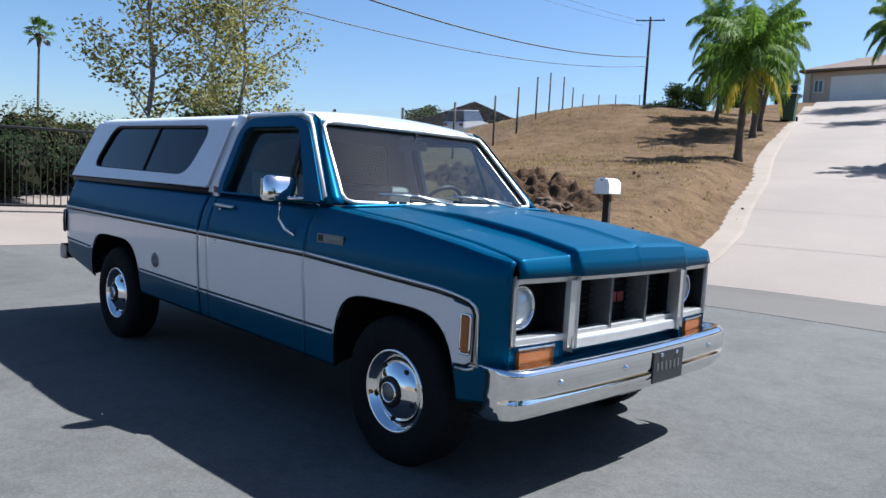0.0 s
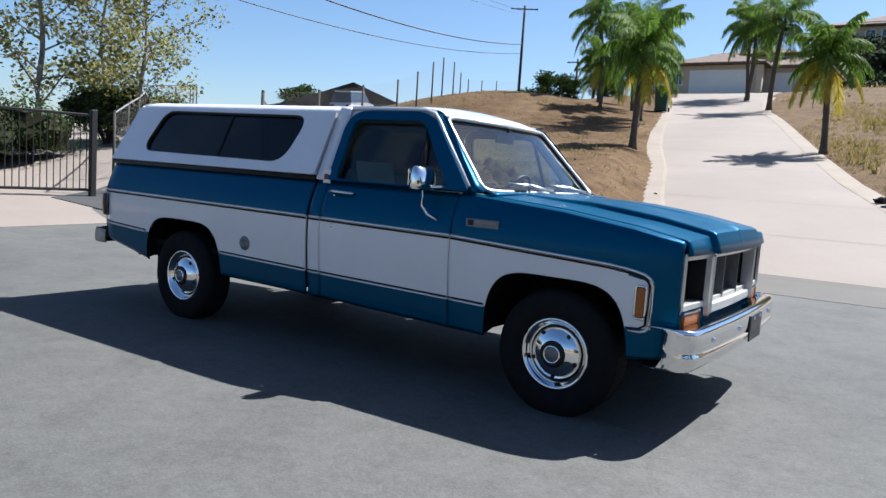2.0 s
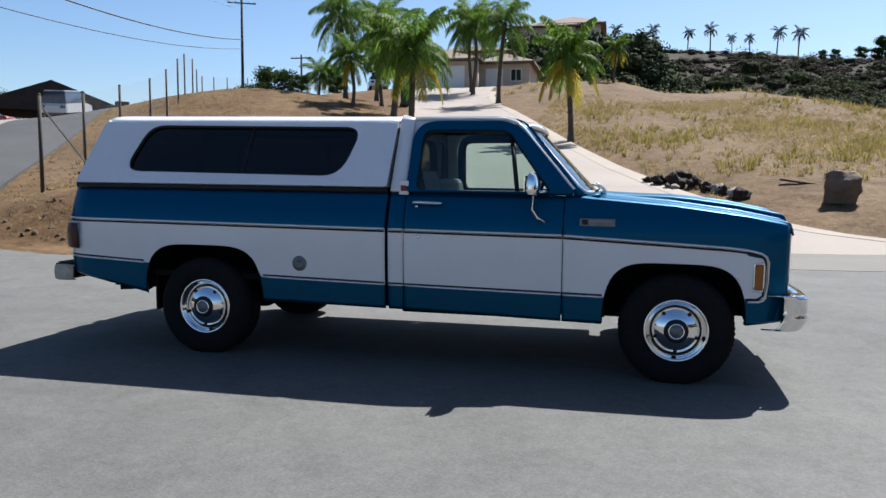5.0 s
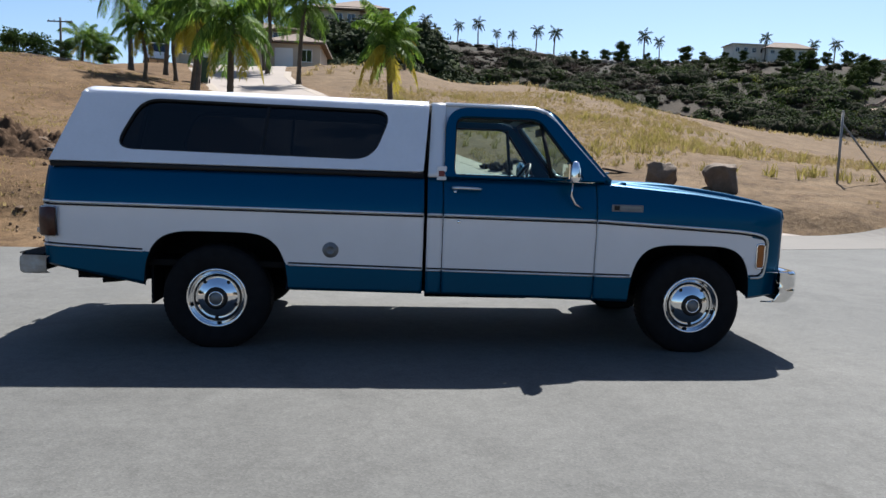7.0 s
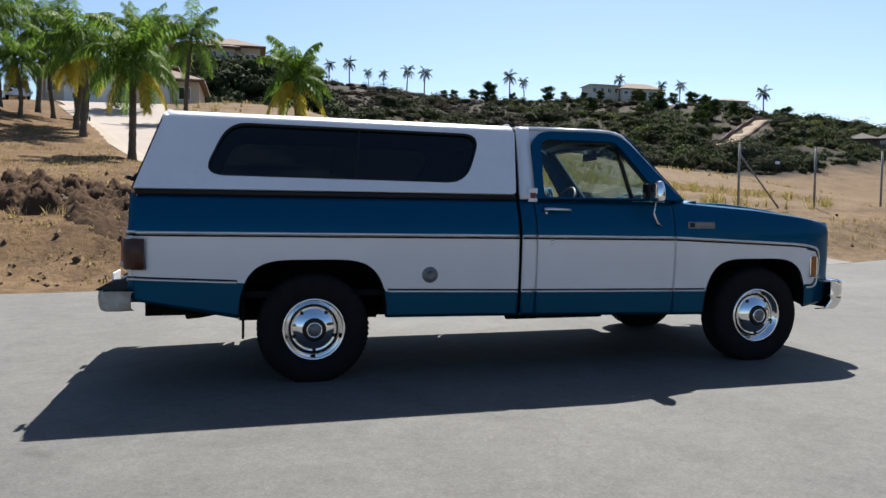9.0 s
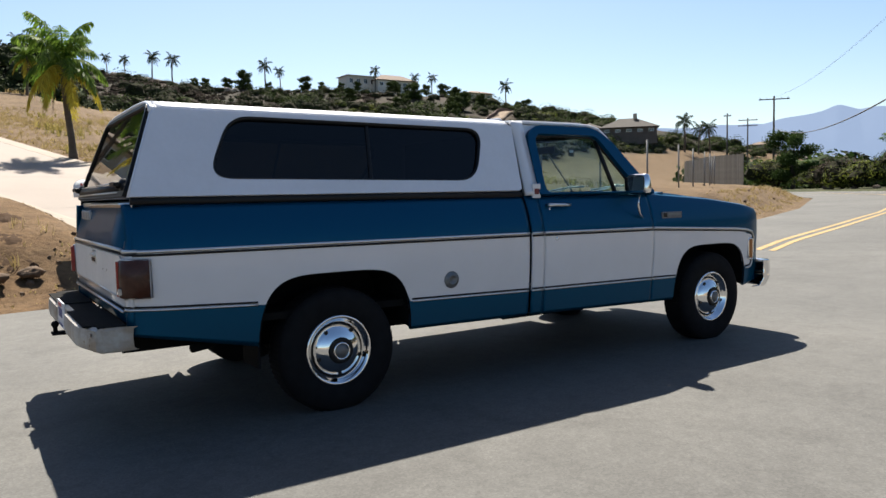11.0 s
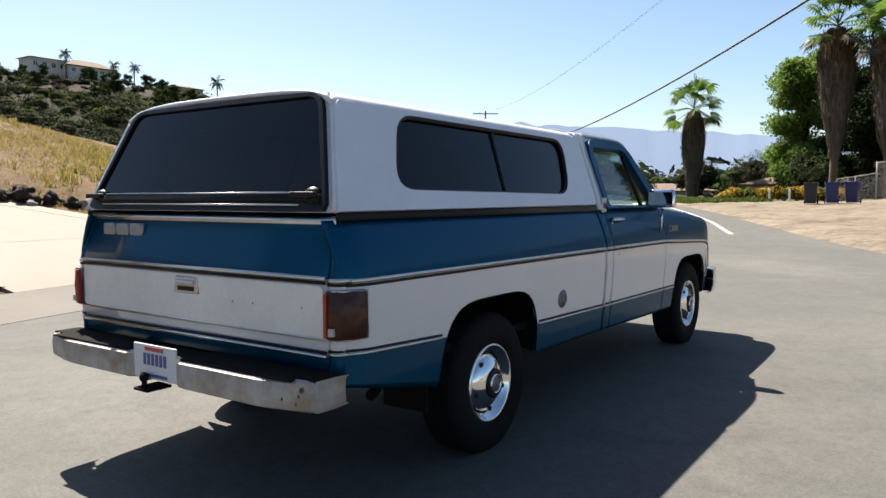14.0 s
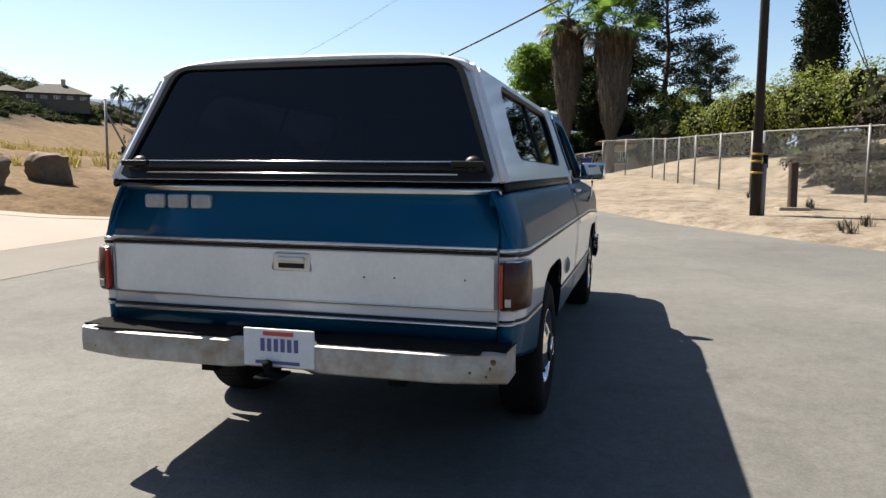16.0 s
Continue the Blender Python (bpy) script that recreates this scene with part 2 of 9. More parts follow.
RED_STRIP = material("red_strip", (0.34, 0.022, 0.013), 0.3, spread=0.1, scale=30, coat=0.2)
CLEAR_LENS = material("clear_lens", (0.42, 0.38, 0.33), 0.2, spread=0.1, scale=50, coat=0.8)
PLATE_MAT = material("plate_white", (0.62, 0.64, 0.68), 0.4, spread=0.08, scale=20)
PLATE_DARK = material("plate_dark", (0.020, 0.021, 0.023), 0.5, spread=0.4, scale=40, fine=0.2, fine_scale=120)
DULL_RED = material("dull_red", (0.16, 0.025, 0.02), 0.6, spread=0.2, scale=60)
DULL_METAL = material("dull_metal", (0.16, 0.165, 0.17), 0.45, metal=0.6, spread=0.2, scale=30)
MARK_METAL = material("mark_metal", (0.34, 0.35, 0.36), 0.4, metal=0.5, spread=0.15, scale=30)
PLATE_RED = material("plate_red", (0.45, 0.06, 0.05), 0.5, spread=0.1, scale=60)
PLATE_BLUE = material("plate_blue", (0.07, 0.09, 0.24), 0.5, spread=0.1, scale=60)
GRILLE_ALU = material("grille_aluminium", (0.60, 0.60, 0.585), 0.34, metal=0.8, spread=0.08, scale=12, fine=0.04, fine_scale=60)
LAMP_GLASS = material("headlight_glass", (0.55, 0.60, 0.64), 0.16, metal=0.35, spread=0.15, scale=30, coat=0.5)
SCREEN_GLASS = glass_material("windscreen_glass", (0.56, 0.70, 0.70), 0.07)
GLASS = glass_material("clear_glass", (0.66, 0.77, 0.74), 0.045)
TINT = glass_material("tinted_glass", (0.06, 0.064, 0.068), 0.03)
SEAT_MAT = material("seat_vinyl", (0.022, 0.034, 0.038), 0.6, spread=0.25, scale=9, bump=0.2, bump_scale=60)
SEAT_LIGHT = material("seat_cover", (0.16, 0.17, 0.17), 0.8, spread=0.2, scale=9, bump=0.2, bump_scale=60)
DASH = material("dash", (0.010, 0.018, 0.020), 0.55, spread=0.2, scale=10)
GALV = material("galvanised", (0.20, 0.20, 0.195), 0.6, metal=0.2, spread=0.2, scale=10)
IRON = material("black_iron", (0.012, 0.011, 0.010), 0.5, spread=0.3, scale=14)
MIRROR = material("mirror_glass", (0.9, 0.9, 0.9), 0.01, metal=1.0)


# ---- mesh helpers ----
def mesh_from(name, verts, faces, mats, index=None, smooth=False, creases=0):
    me = bpy.data.meshes.new(name)
    me.from_pydata([tuple(v) for v in verts], [], faces)
    for m in (mats if isinstance(mats, (list, tuple)) else [mats]):
        me.materials.append(m)
    if index:
        for p, i in zip(me.polygons, index):
            p.material_index = i
    if smooth:
        me.polygons.foreach_set("use_smooth", [True] * len(me.polygons))
    me.validate()
    me.update()
    if creases:
        me.set_sharp_from_angle(angle=radians(creases))
    return me


def thing(name, label, category, group="", kind="", at=None):
    ob = tagged(new(name), label, category, group, kind)
    ob.empty_display_size = 0.2
    if at is not None:
        ob.matrix_basis = at
    return ob


def child(name, me, parent, label="", at=None):
    ob = new(name, me)
    ob.parent = parent
    if at is not None:
        ob.matrix_basis = at
    if label:
        ob["label"] = label
    return ob


def part(name, bm, mat, parent, label="", smooth=False, bevel=0.0):
    me = bpy.data.meshes.new(name)
    bmesh.ops.recalc_face_normals(bm, faces=bm.faces)
    bm.to_mesh(me)
    bm.free()
    for m in (mat if isinstance(mat, (list, tuple)) else [mat]):
        me.materials.append(m)
    if smooth:
        me.polygons.foreach_set("use_smooth", [True] * len(me.polygons))
    ob = child(name, me, parent, label)
    if bevel:
        add_bevel(ob, bevel)
    return ob


def add_bevel(ob, width, segments=2):
    b = ob.modifiers.new("bevel", "BEVEL")
    b.width, b.segments, b.limit_method, b.angle_limit = width, segments, "ANGLE", radians(35)
    return ob


def add_thickness(ob, width, offset=-1.0):
    s = ob.modifiers.new("thickness", "SOLIDIFY")
    s.thickness, s.offset = width, offset
    return ob


def box(bm, x0, x1, y0, y1, z0, z1, m=None):
    mid, size = Vector(((x0 + x1) / 2, (y0 + y1) / 2, (z0 + z1) / 2)), (abs(x1 - x0), abs(y1 - y0), abs(z1 - z0))
    t = Matrix.Translation(mid) @ Matrix.Diagonal((*size, 1))
    return bmesh.ops.create_cube(bm, size=1, matrix=(m @ t) if m else t)["verts"]


def rod(bm, a, b, r0, r1=None, sides=8):
    a, b = Vector(a), Vector(b)
    d = b - a
    t = Matrix.Translation((a + b) / 2) @ d.to_track_quat("Z", "Y").to_matrix().to_4x4()
    bmesh.ops.create_cone(bm, cap_ends=True, segments=sides, radius1=r0, radius2=r0 if r1 is None else r1, depth=d.length, matrix=t)


def tube_data(points, radius, sides=8, flat=1.0, closed=False):
    """Verts and faces of a tube along points; radius may be a list."""
    pts = [Vector(p) for p in points]
    verts, faces, count = [], [], len(pts)
    for i, p in enumerate(pts):
        a, b = pts[(i - 1) % count] if (i or closed) else p, pts[(i + 1) % count] if (i < count - 1 or closed) else p
        d = (b - a).normalized()
        side = d.cross(Vector((0, 0, 1)))
        side = side.normalized() if side.length > 1e-4 else Vector((0, 1, 0))
        up = side.cross(d).normalized()
        r = radius[i] if isinstance(radius, (list, tuple)) else radius
        for k in range(sides):
            w = 2 * math.pi * k / sides
            verts.append(p + (side * math.cos(w) * flat + up * math.sin(w)) * r)
    for i in range(count if closed else count - 1):
        j = (i + 1) % count
        for k in range(sides):
            faces.append((i * sides + k, i * sides + (k + 1) % sides, j * sides + (k + 1) % sides, j * sides + k))
    if not closed:
        faces += [tuple(reversed(range(sides))), tuple((count - 1) * sides + k for k in range(sides))]
    return verts, faces


def tube(name, points, radius, mat, parent, label="", sides=8, flat=1.0, closed=False):
    v, f = tube_data(points, radius, sides, flat, closed)
    return child(name, mesh_from(name, v, f, mat, smooth=True), parent, label)


def lathe(name, profile, mat, parent, at=None, label="", steps=40, smooth=True):
    """A body of revolution round the local y axis: rows of (radius, y)."""
    verts, faces = [], []
    for r, y in profile:
        for k in range(steps):
            w = 2 * math.pi * k / steps
            verts.append((r * math.cos(w), y, r * math.sin(w)))
    for i in range(len(profile) - 1):
        for k in range(steps):
            faces.append((i * steps + k, i * steps + (k + 1) % steps, (i + 1) * steps + (k + 1) % steps, (i + 1) * steps + k))
    ob = child(name, mesh_from(name, verts, faces, mat, smooth=smooth), parent, label, at)
    return ob


def grid(rows):
    """Verts and faces of a sheet through rows of points."""
    w = len(rows[0])
    verts = [p for row in rows for p in row]
    faces = [(i * w + j, i * w + j + 1, (i + 1) * w + j + 1, (i + 1) * w + j) for i in range(len(rows) - 1) for j in range(w - 1)]
    return verts, faces


def around(loop, count):
    """count points at even steps round a closed outline of (a, b)."""
    pts = [Vector(p) for p in loop]
    lengths = [(pts[(i + 1) % len(pts)] - p).length for i, p in enumerate(pts)]
    total, out, i, gone = sum(lengths), [], 0, 0.0
    for k in range(count):
        want = total * k / count
        while gone + lengths[i] < want:
            gone += lengths[i]
            i += 1
        f = (want - gone) / lengths[i]
        out.append(pts[i].lerp(pts[(i + 1) % len(pts)], f))
    return out


def rounded(corners, radius, steps=5):
    """An outline of (a, b) with its corners rounded; radius: one or one a corner."""
    out, n_ = [], len(corners)
    for i, c in enumerate(corners):
        r = radius[i] if isinstance(radius, (list, tuple)) else radius
        c, a, b = Vector(c), Vector(corners[i - 1]), Vector(corners[(i + 1) % n_])
        p, q = c + (a - c).normalized() * r, c + (b - c).normalized() * r
        for k in range(steps + 1):
            f = k / steps
            out.append((1 - f) ** 2 * p + 2 * f * (1 - f) * c + f * f * q)
    return out


def ring(outer, inner, count, place):
    """A sheet between two outlines, laid into space by place(a, b)."""
    o, i = around(outer, count), around(inner, count)
    start = min(range(count), key=lambda k: (i[k] - o[0]).length)
    i = i[start:] + i[:start]
    verts = [place(*p) for p in o] + [place(*p) for p in i]
    return verts, [(k, (k + 1) % count, count + (k + 1) % count, count + k) for k in range(count)]
# ---- the plan of the land ----
def lerp(table, v):
    """Piecewise linear through rows of (v, value)."""
    if v <= table[0][0]:
        return table[0][1]
    for (a, p), (b, q) in zip(table, table[1:]):
        if v <= b:
            return p + (q - p) * (v - a) / (b - a)
    return table[-1][1]


def ramp(v, a, b):
    k = min(1.0, max(0.0, (v - a) / (b - a)))
    return k * k * (3 - 2 * k)


# the plan: the road's uphill edge and its other edge, as y over x; the driveway's edges, as x over y
UPPER = [(-60, 4.2), (-14, 4.0), (-6, 4.1), (-4, 4.5), (-1, 5.1), (3, 5.35), (7, 5.8), (10, 6.75), (16, 9.2), (23, 12.3), (37, 20), (44, 27), (48, 36), (50, 50), (51, 90)]
LOWER = [(-60, -15), (-5, -13), (2, -9.5), (5, -5.6), (7, -4.0), (10, -1.9), (14, 0.0), (20, 2.7), (26, 5.3), (35, 9.6), (45, 15), (52, 22), (57, 32), (60, 50), (61, 90)]
DRIVE_L = [(5, -2.2), (6.6, -2.3), (8, -2.5), (9.8, -2.95), (12, -3.75), (16.2, -5.1), (22, -7.25), (27, -8.9), (34, -11.0), (46, -14.6), (60, -19.0)]
DRIVE_R = [(5, 7.2), (7.2, 5.6), (7.8, 4.15), (8.4, 3.05), (9.1, 2.35), (12.4, 0.72), (16, -0.6), (22, -2.4), (30, -4.8), (38, -7.3), (46, -9.0), (60, -10.6)]
RISE = [(-90, .05), (-55, .07), (-35, .108), (-20, .142), (-12, .150), (-6, .160), (0, .162), (5, .156), (12, .122), (25, .08), (60, .05)]
CREST = [(-90, 5), (-60, 14), (-35, 33), (-10, 43), (10, 43.5), (36, 41.5), (60, 39.5), (78, 39), (95, 40.5), (125, 42.5), (145, 42), (168, 39.5), (197, 37), (231, 33), (255, 31), (300, 20), (420, 5)]


def terrain(x, y):
    """Height of the land, without its small roughness."""
    z = 0.014 * min(60, max(0, x - 3)) + 0.018 * min(6.5, max(0, y - 0.5)) + 0.055 * min(25, max(0, -9 - x))
    e = y - lerp(UPPER, x)
    if e > 0:
        # the driveway and aprons stay smooth, the land beside them starts with a bank
        on_drive = ramp(x, lerp(DRIVE_L, y) - 1.6, lerp(DRIVE_L, y) - 0.3) * (1 - ramp(x, lerp(DRIVE_R, y) + 0.2, lerp(DRIVE_R, y) + 3.0))
        gate_lane = 1 - ramp(x, -13.5, -10.5)
        slope = lerp(RISE, x)
        e0 = max(0, e - 1.4)
        z += 0.03 * min(e, 1.4)
        z += slope * min(e0, 15) + 1.12 * slope * min(15, max(0, e0 - 15)) + 1.0 * slope * min(25, max(0, e0 - 30)) * ramp(12 - x, 0, 14) + 0.35 * slope * min(40, max(0, e0 - 30)) * (1 - ramp(12 - x, 0, 14))
        z += 0.085 * min(45, max(0, e0 - 14)) * ramp(x, 3, 12) * (1 - ramp(x, 44, 51))
        bank = 0.55 if x < 0 else 0.25 + 0.03 * min(12, max(0, x - 4))
        z += bank * ramp(e, 0.5, 2.6) * (1 - ramp(e, 8, 25)) * (1 - on_drive) * (1 - 0.8 * gate_lane)
        z += 1.45 * math.exp(-((x + 20) / 7) ** 2 - ((y - 31) / 8) ** 2)
        # the yard at the garage
        z += 0.7 * ramp(y, 34, 56) * (1 - ramp(abs(x + 12), 16, 28)) * (1 - ramp(y, 90, 110))
        # the far brush-covered hill
        z += max(0, lerp(CREST, x) - z) * ramp(y, 85, 265) * (1 - 0.5 * ramp(y, 290, 700))
    d = lerp(LOWER, x) - y
    if d > 0:
        z += 0.10 * ramp(d, 0, 1.0) + 0.03 * min(8, d) * (1 - ramp(x, 36, 46)) + (2.7 * ramp(d, 9.3, 14.5) * (1 - ramp(x, 18, 28)) + 1.2 * ramp(d, 9, 16) * ramp(x, 17, 27) * (1 - ramp(x, 36, 44)) if x > 0 else 0.5 * ramp(d, 2, 8))
    # the valley ahead falls away
    z -= 0.02 * max(0, x - 95)  * ramp(x, 90, 140) * (1 - ramp(y, 110, 200)) if x < 900 else 16 * (1 - ramp(y, 110, 200))
    return z


def hill_noise(x, y):
    """Unevenness of the brush hill."""
    return (2.0 * noise.noise(Vector((x, y, 3)) * 0.045) + 0.8 * noise.noise(Vector((x, y, 5)) * 0.13)) * ramp(y, 120, 150)


# ---- the ground and the paved ways ----
def rough(x, y):
    """Small unevenness of open land."""
    v = Vector((x, y, 0))
    return 0.05 * noise.noise(v * 0.35) + 0.045 * noise.noise(v * 1.3) + 0.02 * noise.noise(v * 3.7)


def depth_in_paving(x, y):
    """How far inside the paved ways a place lies, in metres; below 0 outside."""
    road = min(lerp(UPPER, x) + 0.05 - y, y - lerp(LOWER, x), x + 58, 88 - y)
    apron = min(y - lerp(UPPER, x) + 0.3, lerp(UPPER, x) + 1.5 - y, x + 3.4, 7.6 - x)
    drive = min(x - lerp(DRIVE_L, y), lerp(DRIVE_R, y) - x, y - 4.5, 60 - y)
    gate = min(-10 - x, x + 34, y + 6, lerp(GATE_TOP, x) - y)
    lane = min(x - lerp(LANE_L, y), lerp(LANE_R, y) - x, y - 3, 52 - y)
    return max(road, apron, drive, gate, lane)


GATE_TOP = [(-34, 31.8), (-29, 24.8), (-26, 20.7), (-22, 15.4), (-19, 11.3), (-17.5, 9.2), (-15.5, 6.5), (-13.5, 4.2), (-11.5, 3.0), (-10, 2.5)]
LANE_L = [(3, -13.2), (9, -17.2), (25, -29), (40, -39), (52, -45)]
LANE_R = [(3, -10.4), (6, -12.2), (9, -14.4), (22.6, -22.6), (40, -32), (52, -38)]


def build_ground():
    steps, s, k = 380, 1.8, 8.4
    us = [(-1 + 2 * i / steps) for i in range(steps + 1)]
    xs, ys = [s * math.sinh(k * u) for u in us], [7 + s * math.sinh(k * u) for u in us]
    verts = []
    for y in ys:
        for x in xs:
            inside = depth_in_paving(x, y)
            z = terrain(x, y)
            if inside > -0.3:
                z -= 0.12 * ramp(inside, -0.25, 0.5)
            else:
                z += rough(x, y) * ramp(-inside, 0.3, 1.6)
            if y > 120:
                z += hill_noise(x, y)
            verts.append((x, y, z))
    w = steps + 1
    faces = [(i * w + j, i * w + j + 1, (i + 1) * w + j + 1, (i + 1) * w + j) for i in range(steps) for j in range(steps)]
    ob = new("ground", mesh_from("ground", verts, faces, LAND, smooth=True))
    tagged(ob, "dry sandy hillside, straw field and brush hill", "ground", kind="structure")


def paved(name, rows, mat, label, lift=0.008, skirt=0.15):
    """A paved sheet through rows of plan points, following the land."""
    rows = [[(x, y, terrain(x, y) + lift) for x, y in row] for row in rows]
    v, f = grid(rows)
    a, b, c = (Vector(v[i]) for i in f[0][:3])
    if (b - a).cross(c - b).z < 0:
        f = [tuple(reversed(q)) for q in f]
    ob = new(name, mesh_from(name, v, f, mat))
    add_thickness(ob, skirt, -1.0)
    return tagged(ob, label, name, kind="structure")


def between(a, b, count):
    return [(a[0] + (b[0] - a[0]) * i / count, a[1] + (b[1] - a[1]) * i / count) for i in range(count + 1)]


build_ground()
road_x = [-58 + 1.0 * i for i in range(48)] + [-10 + 0.5 * i for i in range(60)] + [20 + 1.0 * i for i in range(39)]
paved("road", [between((x, lerp(LOWER, x)), (x, lerp(UPPER, x)), 40) for x in road_x], ASPHALT, "worn grey asphalt road with a wide turning place")


def offset_line(name, table, xs, shift, width, mat, label, lift=0.013):
    rows = []
    for x in xs:
        y = lerp(table, x) + shift
        rows.append([(x, y - width / 2, terrain(x, y - width / 2) + lift), (x, y + width / 2, terrain(x, y + width / 2) + lift)])
    v, f = grid(rows)
    tagged(new(name, mesh_from(name, v, f, mat)), label, "road marking", kind="structure")


MIDDLE = [(7, 3.2), (9, 4.0), (14, 5.6), (20, 7.6), (27, 10.4), (35, 14.2), (42.5, 18.6), (49, 26), (53, 36), (55, 60)]
EDGE_LINE = [(14.5, 2.2), (20, 4.2), (26.4, 6.9), (33, 9.8), (37.5, 12.1), (45, 17), (51, 24), (55, 34)]
mid_x = [7 + 0.8 * i for i in range(58)]
offset_line("yellow_line", MIDDLE, mid_x, 0.14, 0.13, YELLOW, "worn yellow centre line on the asphalt road")
offset_line("yellow_line", MIDDLE, mid_x, -0.14, 0.13, YELLOW, "worn yellow centre line on the asphalt road")
offset_line("edge_line", EDGE_LINE, [14.5 + 0.8 * i for i in range(50)], 0.0, 0.16, WHITE_LINE, "white edge line on the asphalt road")

# driveway: gutter, apron, concrete slabs between two kerbs
gut_x = [-3.3 + 0.3 * i for i in range(37)]
paved("gutter", [between((x, lerp(UPPER, x) + 0.0), (x, lerp(UPPER, x) + 1.5), 5) for x in gut_x], GUTTER_MAT, "grey concrete gutter across the driveway mouth", 0.012)


def drive_row(share):
    """Points across the driveway, from its mouth along the gutter (0) to the garage (1)."""
    row = []
    for k in range(17):
        x, y = 2.0, 7.0
        for _ in range(12):
            start = lerp(UPPER, x) + 1.5
            y = start + (59.5 - start) * share
            a, b = lerp(DRIVE_L, y) + 0.02, lerp(DRIVE_R, y) - 0.02
            x = a + (b - a) * k / 16
        row.append((x, y))
    return row


paved("driveway", [drive_row((i / 72) ** 1.3) for i in range(73)], CONCRETE, "pale concrete driveway climbing the hill", 0.014)


def kerb(name, table, y0, y1, width, height, side, label):
    rows = []
    y = y0
    while y <= y1:
        x = lerp(table, y)
        prof = [(-0.06, -0.1), (-0.06, 0.004), (0.03, height), (width - 0.04, height), (width, height * 0.7), (width, -0.1)]
        rows.append([(x - side * a, y, terrain(x, y) + 0.016 + b) for a, b in prof])
        y += 0.25
    v, f = grid(rows)
    tagged(new(name, mesh_from(name, v, f, KERB_MAT)), label, "kerb", kind="structure")


kerb("driveway_kerb", DRIVE_L, 6.6, 50, 0.52, 0.014, 1, "pale rounded concrete kerb beside the driveway")
kerb("driveway_kerb", DRIVE_R, 7.6, 50, 0.45, 0.010, -1, "pale concrete edging beside the driveway")

for k in range(6):
    row = drive_row((0.05, 0.115, 0.21, 0.33, 0.48, 0.66)[k])
    v, f = grid([[(x, y - 0.006, terrain(x, y - 0.006) + 0.0185), (x, y + 0.006, terrain(x, y + 0.006) + 0.0185)] for x, y in row])
    tagged(new("driveway_joint", mesh_from("driveway_joint", v, f, GUTTER_MAT)), "dark joint across the concrete driveway", "joint", kind="structure")
gate_rows = [between((x, -6.0), (x, lerp(GATE_TOP, x)), 40) for x in [-34 + 0.8 * i for i in range(31)]]
paved("gate_apron", gate_rows, CONCRETE, "pale concrete apron in front of the gate", 0.016)
lane_y = [3.2 + 0.8 * i for i in range(61)]
lane_asphalt = material("lane_asphalt", (0.062, 0.063, 0.064), 0.9, spread=0.2, scale=0.5, fine=0.2, fine_scale=40, bump=0.3, bump_scale=80, distance=0.004, spec=0.15)
paved("side_lane", [between((lerp(LANE_L, y), y), (lerp(LANE_R, y), y), 8) for y in lane_y], lane_asphalt, "grey asphalt lane climbing behind the wire fence", 0.03)


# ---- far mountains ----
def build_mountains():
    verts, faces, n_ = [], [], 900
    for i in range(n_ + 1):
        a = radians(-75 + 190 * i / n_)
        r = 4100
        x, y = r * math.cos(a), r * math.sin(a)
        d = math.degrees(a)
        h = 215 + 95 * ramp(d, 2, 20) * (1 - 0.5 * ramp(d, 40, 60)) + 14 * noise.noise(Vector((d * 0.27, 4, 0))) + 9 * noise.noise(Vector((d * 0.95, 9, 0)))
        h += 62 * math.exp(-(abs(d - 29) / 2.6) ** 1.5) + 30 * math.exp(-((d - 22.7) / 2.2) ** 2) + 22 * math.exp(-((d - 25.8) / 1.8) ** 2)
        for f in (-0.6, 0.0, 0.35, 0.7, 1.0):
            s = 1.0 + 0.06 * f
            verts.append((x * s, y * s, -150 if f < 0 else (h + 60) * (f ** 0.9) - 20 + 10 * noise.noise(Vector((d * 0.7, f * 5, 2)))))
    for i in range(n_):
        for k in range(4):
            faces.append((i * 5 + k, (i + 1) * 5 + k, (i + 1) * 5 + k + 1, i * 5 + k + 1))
    # distance haze is put into the base colour and a pale blue emission
    haze = material("painted_haze", (0.10, 0.12, 0.15), 1.0, spread=0.12, scale=0.004, spec=0.0)
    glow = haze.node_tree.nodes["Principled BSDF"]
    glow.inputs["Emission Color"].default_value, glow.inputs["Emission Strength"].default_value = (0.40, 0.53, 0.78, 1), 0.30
    tagged(new("mountains_backdrop", mesh_from("mountains", verts, faces, haze, smooth=True)), "mountains on the horizon, blue haze put into their colour and glow", "mountains", kind="structure")


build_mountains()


# ---- the pickup truck ----
# local axes: x forward from the front axle, y to its left, z up from the road
truck = thing("pickup_truck", "blue and white two-tone vintage pickup truck with a white camper shell", "pickup truck", at=pose(0, -0.045, -0.046, 0, 0.17, 0))

BELT = [(-4.46, 1.020), (-1.9, 1.003), (-0.73, 0.993), (0.28, 0.947), (0.40, 0.935), (0.47, 0.92)]
SILL = [(-4.46, 0.733), (-3.8, 0.702), (-2.85, 0.632), (-1.9, 0.615), (-0.45, 0.598), (0.7, 0.598)]
LOW = [(-4.46, 0.60), (-4.36, 0.585), (-3.80, 0.47), (-2.85, 0.455), (-1.9, 0.445), (-0.45, 0.415), (0.38, 0.45), (0.64, 0.485)]
TOP = [(-4.46, 1.255), (-1.81, 1.255), (-0.62, 1.25), (-0.03, 1.205), (0.40, 1.150), (0.60, 1.112), (0.66, 1.10)]
SIDE = [(0.38, 0.925), (0.60, 0.950), (0.85, 0.966), (1.00, 0.966), (1.03, 0.964), (1.08, 0.953), (1.14, 0.935), (1.20, 0.910), (1.26, 0.880)]


